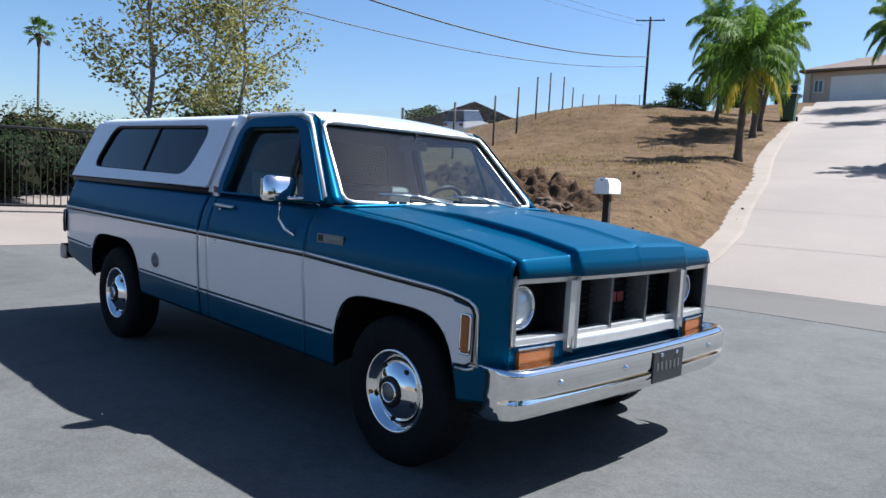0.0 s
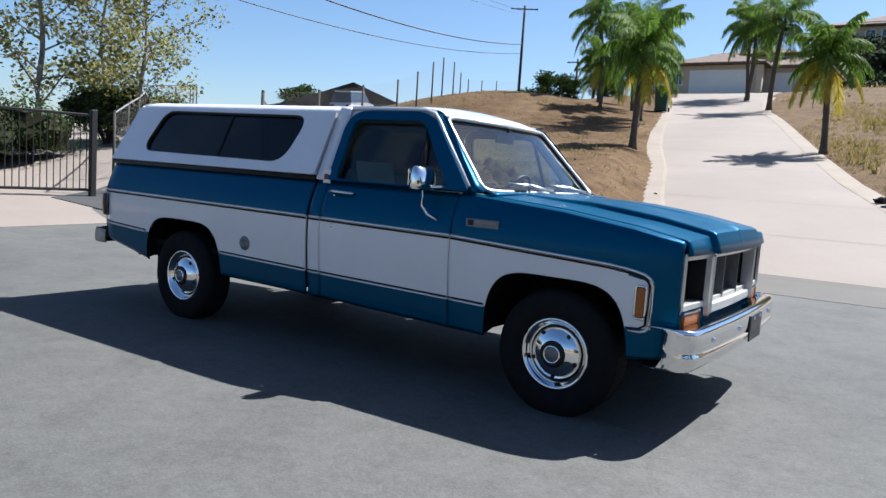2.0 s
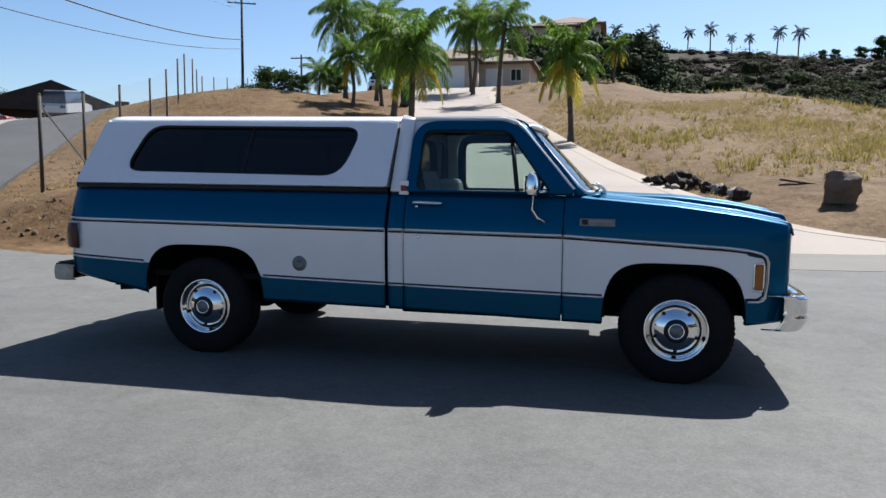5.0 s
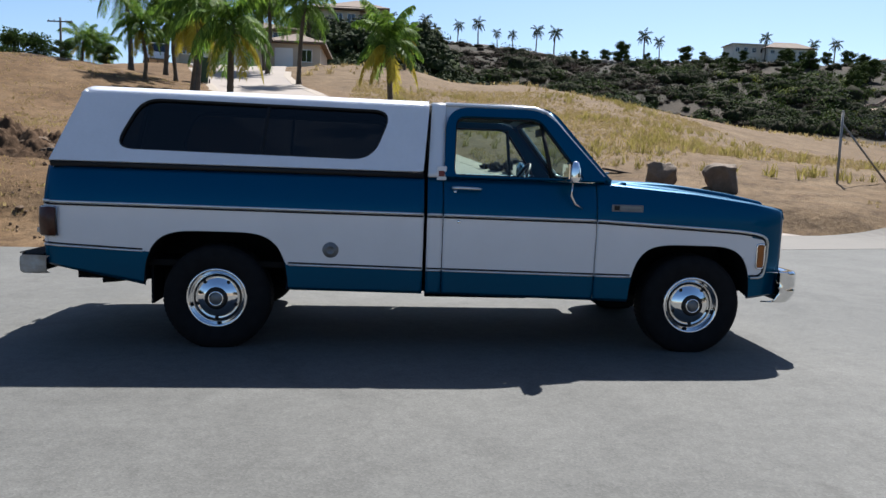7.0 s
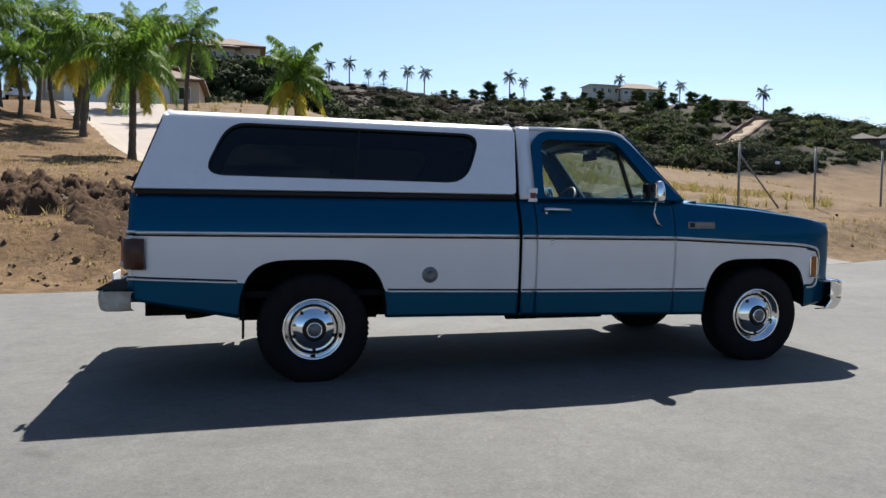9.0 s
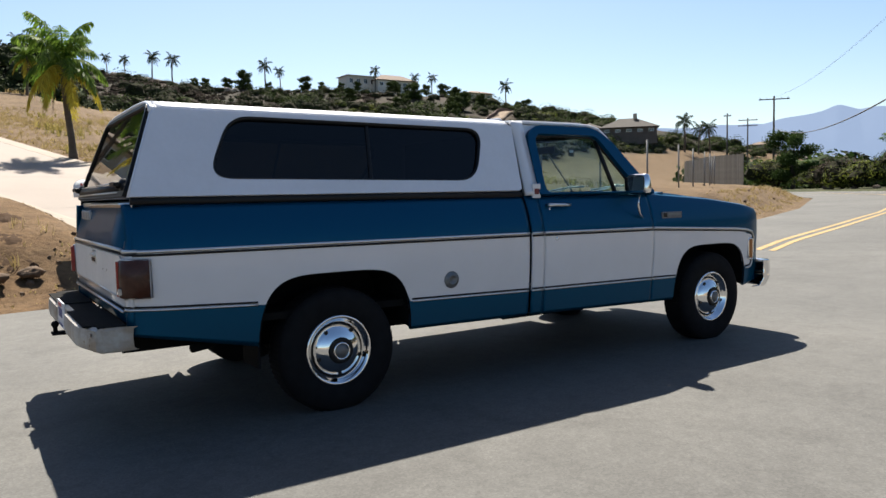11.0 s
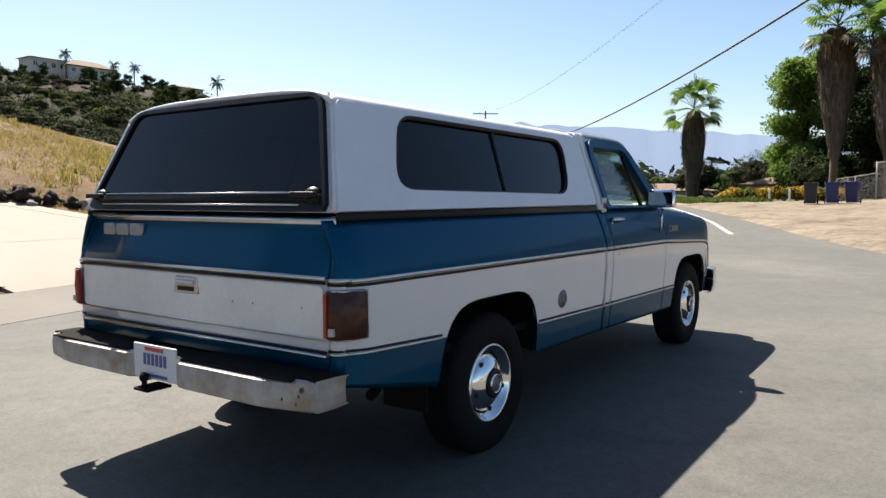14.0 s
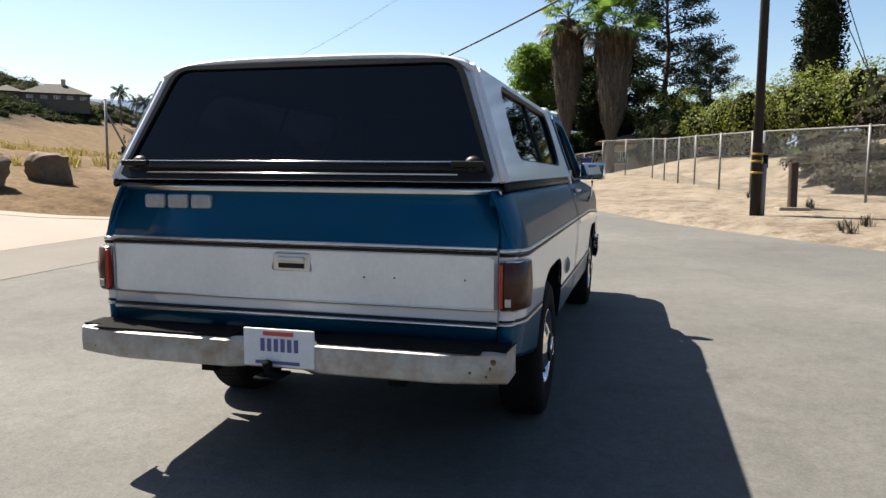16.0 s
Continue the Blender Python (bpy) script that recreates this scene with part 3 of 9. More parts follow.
def side_y(x, z):
    y = lerp(SIDE, z)
    if x > 0.35:
        y -= 0.075 * ((x - 0.35) / 0.31) ** 2.4
    if x < -4.30:
        y -= 0.05 * ((-4.30 - x) / 0.16) ** 2
    return y


def arch_z(x):
    """Edge of the two wheel openings above x, or -1."""
    for mid, half, top in ((-0.028, 0.442, 0.832), (-3.335, 0.476, 0.845)):
        u = abs(x - mid) / half
        if u < 1:
            return 0.36 + (top - 0.36) * (1 - u ** 4.6) ** (1 / 3.0)
    return -1.0


def body_panel(name, x0, x1, side, label="", curl=False):
    """One outer panel of the body: lower, white and upper paint bands, with the wheel opening cut out."""
    count = max(4, int((x1 - x0) / 0.022))
    xs = [x0 + (x1 - x0) * i / count for i in range(count + 1)]
    edges = [e for c, h in ((-0.028, 0.442), (-3.335, 0.476)) for e in (c - h - 0.001, c - h + 0.001, c - h + 0.008, c + h - 0.008, c + h - 0.001, c + h + 0.001)]
    xs = sorted(set(xs) | {e for e in edges if x0 < e < x1} | ({0.40, 0.53} if x1 > 0.5 else set()))
    rows = []
    for x in xs:
        lo, sill, belt, top = lerp(LOW, x), lerp(SILL, x), lerp(BELT, x), lerp(TOP, x)
        if curl:
            top -= 0.028
        zs = [lo + (sill - lo) * f for f in (0, 0.12, 0.5)] + [sill + (belt - sill) * f for f in (0, 0.1, 0.3, 0.5, 0.7, 0.9)] + [belt + (top - belt) * f for f in (0, 0.1, 0.25, 0.45, 0.65, 0.85, 1)]
        low = arch_z(x)
        zs = [low if z < low + 0.022 else z for z in zs]
        under = [k for k, z in enumerate(zs) if z <= low]
        if len(under) > 1:
            zs[under[-1]] = low + 0.006
        row = [(x, -side * (side_y(x, max(z, low)) - (0.012 if k == 0 and low < lo else 0)), max(z, low)) for k, z in enumerate(zs)]
        if curl:
            yt = side_y(x, top)
            row += [(x, -side * (yt - 0.012), top + 0.017), (x, -side * (yt - 0.032), top + 0.026), (x, -side * 0.862 if x < 0.55 else -side * (yt - 0.05), top + 0.03)]
        rows.append(row)
    v, f = grid(rows)
    keep, index = [], []
    w = len(rows[0])
    for q in f:
        c = sum((Vector(v[i]) for i in q), Vector()) / 4
        if max(v[i][2] for i in q) - min(v[i][2] for i in q) < 1e-5 and q[0] % w < 16:
            continue
        lower = q[0] % w
        white = 3 <= lower < 9
        if c.x > 0.40 and white:
            white = c.x < 0.526 and c.z > 0.62 and c.z < 0.905 - max(0.0, c.x - 0.47) * 0.6
        keep.append(q)
        index.append(1 if white else 0)
    me = mesh_from(name, v, keep, [BLUE, WHITE], index, smooth=True)
    bm = bmesh.new()
    bm.from_mesh(me)
    bmesh.ops.remove_doubles(bm, verts=bm.verts, dist=2e-5)
    bmesh.ops.dissolve_degenerate(bm, edges=bm.edges, dist=2e-4)
    bm.to_mesh(me)
    bm.free()
    me.set_sharp_from_angle(angle=radians(22))
    ob = child(name, me, truck, label)
    return add_thickness(ob, 0.014, 1.0 if side > 0 else -1.0)


def path_on_side(points, side, out=0.004):
    return [(x, -side * (side_y(x, z) + out), z) for x, z in points]


def steps_between(a, b, step=0.05):
    n_ = max(1, int(abs(b - a) / step))
    return [a + (b - a) * i / n_ for i in range(n_ + 1)]


for side in (1, -1):
    body_panel("front_fender", -0.728, 0.655, side, curl=True)
    body_panel("door_panel", -1.806, -0.734, side)
    body_panel("cab_corner", -1.918, -1.812, side)
    body_panel("bed_side", -4.455, -1.942, side)
    # bright trims: belt line to the front, round the corner and back to the wheel opening
    for seg in ((-4.45, -1.945), (-1.916, -1.814), (-1.804, -0.736), (-0.726, 0.44)):
        xs = steps_between(*seg)
        run = [(x, lerp(BELT, x)) for x in xs]
        tail = [(0.485, 0.915), (0.515, 0.895), (0.532, 0.86), (0.528, 0.74), (0.520, 0.645), (0.508, 0.622), (0.48, 0.612), (0.417, 0.610)] if seg[1] > 0 else []
        tube("belt_trim", path_on_side(run + tail, side, 0.003), 0.009, BRUSHED, truck, "bright metal trim strip", 6, 0.6)
        dark = [(x, z - 0.017) for x, z in run] + [(0.478, 0.899), (0.503, 0.882), (0.515, 0.855), (0.511, 0.74), (0.503, 0.65), (0.47, 0.628), (0.417, 0.626)][:7 if tail else 0]
        tube("belt_trim", path_on_side(dark, side, 0.002), 0.007, BLACK, truck, "black inlay under the trim", 6, 0.5)
    for seg in ((-4.45, -3.815), (-2.855, -1.945), (-1.916, -1.814), (-1.804, -0.736), (-0.726, -0.472)):
        run = [(x, lerp(SILL, x)) for x in steps_between(*seg)]
        tube("sill_trim", path_on_side(run, side, 0.003), 0.007, BRUSHED, truck, "bright metal trim strip", 6, 0.6)
        tube("sill_trim", path_on_side([(x, z + 0.014) for x, z in run], side, 0.002), 0.006, BLACK, truck, "black inlay above the trim", 6, 0.5)
    for c, h in ((-0.028, 0.442), (-3.335, 0.476)):
        pts = []
        for i in range(41):
            x = c + h * math.cos(math.pi * (1 - i / 40)) * 0.9995
            pts.append((x, max(arch_z(x), lerp(LOW, x) + 0.01)))
        tube("arch_lip", path_on_side(pts, side, -0.003), 0.005, UNDER, truck, sides=6)
        # wheel housing
        rows = []
        for x, z in pts:
            rows.append([(x, -side * (side_y(x, z) - 0.012), z), (x, -side * 0.80, z + 0.03), (x, -side * 0.52, z + 0.03)])
        v, f = grid(rows)
        n0 = len(v)
        v += [(c - h, -side * 0.52, 0.40), (c + h, -side * 0.52, 0.40)]
        f.append(tuple([n0] + [i * 3 + 2 for i in range(41)] + [n0 + 1]))
        child("wheel_housing", mesh_from("wheel_housing", v, f, UNDER), truck, "dark wheel housing")


# cab upper part
def cab_y(z):
    return 0.880 - (z - 1.255) * 0.37


FRAME_OUT = rounded([(-1.806, 1.252), (-1.790, 1.738), (-1.075, 1.738), (-0.655, 1.252)], [0.01, 0.16, 0.14, 0.02], 8)
FRAME_IN = rounded([(-1.742, 1.262), (-1.722, 1.678), (-1.128, 1.678), (-0.815, 1.262)], [0.05, 0.07, 0.06, 0.03], 8)
ROOF_OUT = rounded([(-1.918, 1.252), (-1.888, 1.772), (-1.03, 1.772), (-0.60, 1.252)], [0.01, 0.03, 0.10, 0.02], 8)
for side in (1, -1):
    def lay(x, z, side=side):
        return (x, -side * (cab_y(z) + 0.004), z)
    v, f = ring(FRAME_OUT, FRAME_IN, 96, lay)
    add_thickness(child("door_frame", mesh_from("door_frame", v, f, BLUE), truck, "blue door window frame"), 0.035, 1.0 if side < 0 else -1.0)
    # window rubber, glass, vent bar
    tube("window_rubber", [(x, -side * (cab_y(z) + 0.000), z) for x, z in around(FRAME_IN, 60)], 0.011, BLACK, truck, sides=6, closed=True)
    pane = around(FRAME_IN, 60)
    child("door_glass", mesh_from("door_glass", [(x, -side * (cab_y(z) - 0.014), z) for x, z in pane], [tuple(range(60))], GLASS), truck, "clear door glass").visible_shadow = False
    tube("vent_bar", [(-1.045, -side * cab_y(1.265), 1.265), (-1.112, -side * cab_y(1.675), 1.675)], 0.016, BLACK, truck, sides=6)
    # white pillar behind the door and roof side above it
    rows = []
    for k, z in enumerate([1.252 + 0.026 * i for i in range(20)] + [1.765]):
        fr = max(0.0, min(1.0, (z - 1.57) / 0.16))
        edge = -1.803 + 0.012 * (z - 1.25) + (0.0 if z < 1.6 else 0.0)
        rows.append([(-1.918 + 0.05 * (z - 1.252), -side * cab_y(z), z), (edge, -side * cab_y(z), z)])
    v, f = grid(rows)
    add_thickness(child("rear_pillar", mesh_from("rear_pillar", v, f, WHITE, smooth=True), truck, "white rear cab pillar"), 0.03, -1.0 if side < 0 else 1.0)
    v, f = ring(ROOF_OUT, FRAME_OUT, 96, lambda x, z, side=side: (x, -side * (cab_y(z) - 0.002), z))
    me = mesh_from("cab_side", v, f, [WHITE, BLUE])
    for p in me.polygons:
        c = p.center
        p.material_index = 1 if (c.x > -1.06 and c.z < 1.745) else 0
    child("cab_side", me, truck, "white cab side with blue windscreen pillar")
    # emblem on the pillar
    bm = bmesh.new()
    box(bm, -1.858, -1.790, -side * (cab_y(1.29) + 0.031) - 0.008, -side * (cab_y(1.29) + 0.031) + 0.008, 1.238, 1.335)
    part("pillar_emblem", bm, WHITE, truck, "white plate with a red square", bevel=0.004)
    bm = bmesh.new()
    box(bm, -1.845, -1.805, -side * (cab_y(1.29) + 0.039) - 0.003, -side * (cab_y(1.29) + 0.039) + 0.003, 1.262, 1.302)
    part("emblem_square", bm, DULL_RED, truck, "dull red square", bevel=0.002)

rows = []
for i in range(25):
    x = -1.895 + 0.860 * i / 24
    front = ramp(x, -1.22, -1.035)
    row = []
    for j in range(25):
        u = -1 + 2 * j / 24
        half = 0.690 - 0.010 * front
        z = 1.770 + 0.034 * (1 - u * u) - 0.060 * front * (1 - 0.25 * (1 - u * u)) - 0.012 * ramp(-x, 1.75, 1.9)
        row.append((x + 0.055 * front * (1 - u * u), u * half, z))
    rows.append(row)
for dx, dz in ((0.016, 0.25), (0.028, 0.6), (0.034, 1.0)):
    rows.append([(x + dx, y, z + (1.716 - z) * dz) for x, y, z in rows[24]])
v, f = grid(rows)
add_thickness(child("roof", mesh_from("roof", v, f, WHITE, smooth=True), truck, "white steel cab roof"), 0.015, -1)
for s_ in (1, -1):
    tube("roof_gutter", [(-1.89, s_ * 0.697, 1.768), (-1.3, s_ * 0.699, 1.768), (-1.15, s_ * 0.709, 1.762), (-1.07, s_ * 0.722, 1.738), (-1.02, s_ * 0.738, 1.69), (-0.945, s_ * 0.770, 1.60), (-0.675, s_ * 0.880, 1.29)], 0.013, WHITE, truck, "white drip rail", 6)

# windscreen with its rubber and bright surround


def screen(u, w):
    """u -1..1 across, w 0..1 up."""
    half = 0.805 - 0.125 * w
    x = (-0.625 + 0.10 * (1 - abs(u) ** 2.2)) + (-0.405 - 0.03 * (1 - u * u)) * w
    return (x, u * half, 1.262 + 0.452 * w)


v, f = grid([[screen(-1 + 2 * j / 24, i / 10) for j in range(25)] for i in range(11)])
child("windscreen", mesh_from("windscreen", v, f, SCREEN_GLASS, smooth=True), truck, "clear curved windscreen").visible_shadow = False
edge = rounded([(-1, 0), (1, 0), (1, 1), (-1, 1)], [0.09, 0.09, 0.09, 0.09], 5)
edge = around(edge, 90)
tube("windscreen_rubber", [screen(u, w) for u, w in edge], 0.020, BLACK, truck, sides=6, closed=True)
tube("windscreen_trim", [Vector(screen(u, w)) + Vector((0.014, 0.0, 0.008)) for u, w in edge], 0.015, GRILLE_ALU, truck, "bright windscreen surround", 6, closed=True)
# pillars at the sides of the screen
for side in (1, -1):
    rows = []
    for i in range(13):
        w = -0.02 + 1.04 * i / 12
        z = 1.262 + 0.452 * w
        xo = -0.615 - 0.42 * w
        p = Vector(screen(-side, w))
        rows.append([p + Vector((0.0, 0.0, 0.004)), (p + Vector((xo - 0.03, -side * (cab_y(z) - 0.002), z))) / 2 + Vector((0.008, -side * 0.006, 0.004)), Vector((xo - 0.045, -side * (cab_y(z)), z))])
    v, f = grid(rows)
    add_thickness(child("windscreen_pillar", mesh_from("windscreen_pillar", v, f, BLUE, smooth=True), truck, "blue windscreen pillar"), 0.02, -1.0 if side > 0 else 1.0)

# wipers
for y0, y1 in ((-0.02, -0.46), (0.52, 0.10)):
    wiper = child("wiper", mesh_from("wiper_arm", *tube_data([(-0.475, y0, 1.262), (-0.50, (y0 + y1) / 2, 1.300), (-0.545, y1 + 0.03, 1.335)], [0.010, 0.007, 0.005], 6), BRUSHED, smooth=True), truck, "bright wiper arm")
    a, b = (y0 + y1) / 2 + 0.17, y1 - 0.14
    tube("wiper_blade", [(-0.512, a, 1.292), (-0.530, (a + b) / 2, 1.318), (-0.560, b, 1.325)], 0.008, BRUSHED, wiper, "bright wiper blade", 6)

# hood and cowl


def hood_z(x, y):
    z = lerp(TOP, x) + 0.004
    raise_ = 0.034 * (1 - ramp(abs(y), 0.488, 0.514)) * (0.35 + 0.65 * ramp(x, -0.5, 0.2))
    crown = 0.020 * (1 - (y / 0.86) ** 2)
    ridge = 0.012 * max(0.0, 1 - abs(y) / 0.035) * ramp(x, -0.3, 0.4)
    return z + raise_ + crown + ridge


rows = []
ys = sorted(set([-0.86 + 1.72 * j / 40 for j in range(41)] + [s_ * c for s_ in (-1, 1) for c in (0.012, 0.035, 0.486, 0.494, 0.501, 0.508, 0.516, 0.53)]))
for i in range(31):
    x = -0.50 + 1.14 * i / 30
    rows.append([(x, y, hood_z(x, y)) for y in ys])
for dx, dz in ((0.004, 0.05), (0.010, 0.15), (0.020, 0.5), (0.030, 1.0)):
    row = []
    for y in ys:
        centre = 1 - ramp(abs(y), 0.490, 0.512)
        top_z = hood_z(0.64, y)
        row.append((0.655 + dx + 0.030 * (1 - (y / 0.86) ** 2) * (0.3 + 0.7 * dz) + 0.030 * centre * min(1, dz * 6), y, top_z + (1.030 - top_z) * dz))
    rows.append(row)
v, f = grid(rows)
add_thickness(child("hood", mesh_from("hood", v, f, BLUE, smooth=True, creases=32), truck, "teal blue hood with raised centre"), 0.02, 1)
v, f = grid([[(x, y, 1.262 - 0.02 * (1 - ramp(x, -0.62, -0.5)) + 0.018 * (1 - (y / 0.86) ** 2)) for y in [-0.86 + 0.0717 * j for j in range(25)]] for x in (-0.66, -0.60, -0.55, -0.507)])
add_thickness(child("cowl", mesh_from("cowl", v, f, BLUE, smooth=True), truck, "blue cowl panel"), 0.02, 1)
bm = bmesh.new()
for k in range(16):
    y = -0.55 + 0.073 * k
    box(bm, -0.545, -0.520, y, y + 0.05, 1.276, 1.284)
part("cowl_vent", bm, BLACK, truck, "dark cowl air slots")


# front: bowed frame of grille and lamps
def fx(y):
    return 0.695 - 0.045 * (y / 0.9) ** 2


def front_box(name, y0, y1, z0, z1, d0, d1, mat, label="", bevel=0.006, parent=None):
    """A block that follows the bowed front; d: depth from the front face, ahead positive."""
    rows, n_ = [], max(2, int(abs(y1 - y0) / 0.06))
    for i in range(n_ + 1):
        y = y0 + (y1 - y0) * i / n_
        rows.append([(fx(y) + d0, y, z0), (fx(y) + d1, y, z0), (fx(y) + d1, y, z1), (fx(y) + d0, y, z1), (fx(y) + d0, y, z0)])
    v, f = grid([r[:4] for r in rows])
    f += [(i * 4 + 3, i * 4, (i + 1) * 4, (i + 1) * 4 + 3) for i in range(n_)]
    f += [(0, 1, 2, 3), tuple(n_ * 4 + k for k in (3, 2, 1, 0))]
    ob = child(name, mesh_from(name, v, f, mat), parent or truck, label)
    if bevel:
        add_bevel(ob, bevel)
    return ob


grille = thing("grille", "", "")
grille.parent = truck
front_box("backing", -0.88, 0.88, 0.62, 1.03, -0.16, -0.13, BLACK, "dark backing behind the grille", 0, grille)
front_box("top_bar", -0.875, 0.875, 1.000, 1.030, -0.08, 0.006, GRILLE_ALU, "chrome top bar", 0.008, grille)
front_box("bottom_bar", -0.50, 0.50, 0.690, 0.742, -0.10, 0.016, GRILLE_ALU, "bright lower bar", 0.010, grille)
front_box("inner_ledge", -0.47, 0.47, 0.742, 0.770, -0.07, -0.012, GRILLE_ALU, "bright inner ledge", 0.004, grille)
for s_ in (1, -1):
    front_box("upright", s_ * 0.468, s_ * 0.536, 0.700, 1.012, -0.035, 0.018, GRILLE_ALU, "bright upright", 0.008, grille)
    front_box("upright", s_ * 0.857, s_ * 0.882, 0.745, 1.02, -0.06, 0.006, GRILLE_ALU, "chrome outer upright", 0.006, grille)
    front_box("lamp_sill", s_ * 0.535, s_ * 0.882, 0.735, 0.768, -0.08, 0.004, GRILLE_ALU, "chrome sill under the headlight", 0.006, grille)
for s_ in (1, -1):
    front_box("inner_side", s_ * 0.472, s_ * 0.50, 0.745, 1.0, -0.14, -0.036, BLACK, "dark inner side of the grille", 0, grille)
for y in (-0.165, 0.165):
    front_box("divider", y - 0.010, y + 0.010, 0.755, 1.0, -0.14, -0.012, DULL_METAL, "dark upright divider", 0.003, grille)
for k in range(7):
    front_box("bar", -0.47, 0.47, 0.795 + 0.03 * k, 0.800 + 0.03 * k, -0.125, -0.115, BLACK, "", 0, grille)
for k, (y0, y1) in enumerate(((-0.095, -0.045), (-0.025, 0.025), (0.045, 0.095))):
    front_box("letter_shape", y0, y1, 0.855, 0.905, -0.118, -0.105, DULL_RED, "dull red plain block", 0, grille)
front_box("lower_panel", -0.90, 0.90, 0.50, 0.692, -0.10, -0.045, BLUE, "blue panel under the grille", 0.01)
rows = [[(fx(y) + dx, y, z) for y in [-0.93 + 0.0775 * j for j in range(25)]] for dx, z in ((-0.10, 0.66), (-0.04, 0.655), (0.05, 0.63), (0.085, 0.62))]
v, f = grid(rows)
child("bumper_filler", mesh_from("bumper_filler", v, f, BLUE, smooth=True), truck, "blue filler panel behind the bumper")
for s_ in (1, -1):
    front_box("corner_panel", s_ * 0.535, s_ * 0.885, 0.60, 0.738, -0.10, -0.006, BLUE, "blue panel round the turn signal", 0.012)
    front_box("headlight_bezel", s_ * 0.54, s_ * 0.86, 0.765, 1.002, -0.17, -0.130, BLACK, "black headlight recess", 0.004)
    front_box("recess_side", s_ * 0.536, s_ * 0.543, 0.768, 1.0, -0.14, -0.004, BLACK, "black side of the lamp recess", 0)
    front_box("recess_side", s_ * 0.850, s_ * 0.857, 0.768, 1.0, -0.14, -0.004, BLACK, "black side of the lamp recess", 0)
    at = pose(fx(0.74) - 0.085, s_ * 0.735, 0.882, 0, 0, -90)
    lathe("headlight", [(0.0, 0.030), (0.03, 0.028), (0.06, 0.020), (0.082, 0.006), (0.088, 0.0)], LAMP_GLASS, truck, at, "round glass headlight")
    lathe("headlight_ring", [(0.084, -0.01), (0.086, 0.010), (0.095, 0.012), (0.102, 0.004), (0.104, -0.02)], CHROME, truck, at, "chrome headlight ring")
    turn = front_box("turn_signal", s_ * 0.612, s_ * 0.830, 0.650, 0.714, -0.03, 0.006, AMBER, "amber turn signal lens", 0.008)
    for z in (0.643, 0.721):
        front_box("surround", s_ * 0.606, s_ * 0.836, z - 0.006, z + 0.006, -0.02, 0.010, CHROME, "chrome surround", 0.003, turn)

# front bumper: chrome channel with wrapped ends, bolts and plate
rows = []
for i in range(41):
    u = -1 + 2 * i / 40
    w = abs(u)
    y = math.copysign(0.93 * w / 0.8 if w < 0.8 else 0.93 + 0.055 * ramp(w, 0.78, 0.90), u)
    x = 0.812 - 0.035 * min(1.0, w / 0.8) ** 2 - (0.03 * ramp(w, 0.76, 0.86) + 0.125 * max(0.0, w - 0.84) / 0.16)
    rows.append([(x - 0.10, y * 0.985, 0.660), (x - 0.02, y, 0.664), (x - 0.004, y, 0.655), (x, y, 0.640), (x, y, 0.560), (x - 0.010, y, 0.540), (x + 0.004, y, 0.530),
                 (x - 0.002, y, 0.505), (x - 0.030, y * 0.99, 0.455), (x - 0.045, y * 0.985, 0.440), (x - 0.12, y * 0.97, 0.440)])
v, f = grid(rows)
bumper = child("front_bumper", mesh_from("front_bumper", v, f, CHROME, smooth=True), truck, "chrome front bumper")
add_thickness(bumper, 0.008, -1)
for y in (-0.69, -0.20, 0.36, 0.69):
    xf = 0.812 - 0.035 * (y / 0.93) ** 2
    lathe("bolt", [(0.0, 0.012), (0.010, 0.010), (0.015, 0.003), (0.016, -0.004)], CHROME, bumper, pose(xf, y, 0.59 if y != 0.36 else 0.615, 0, 0, -90), steps=12)
bm = bmesh.new()
box(bm, 0.810, 0.820, 0.045, 0.345, 0.475, 0.632)
plate = part("front_plate", bm, PLATE_DARK, bumper, "dark old number plate", bevel=0.003)
for k in range(6):
    bm = bmesh.new()
    box(bm, 0.819, 0.822, 0.075 + 0.042 * k, 0.092 + 0.042 * k, 0.535, 0.575)
    part("bar", bm, DULL_METAL, plate, "plain grey bar")
for y in (0.12, 0.27):
    lathe("bolt", [(0.0, 0.008), (0.010, 0.004), (0.012, 0.0)], CHROME, plate, pose(0.822, y, 0.612, 0, 0, -90), steps=10)

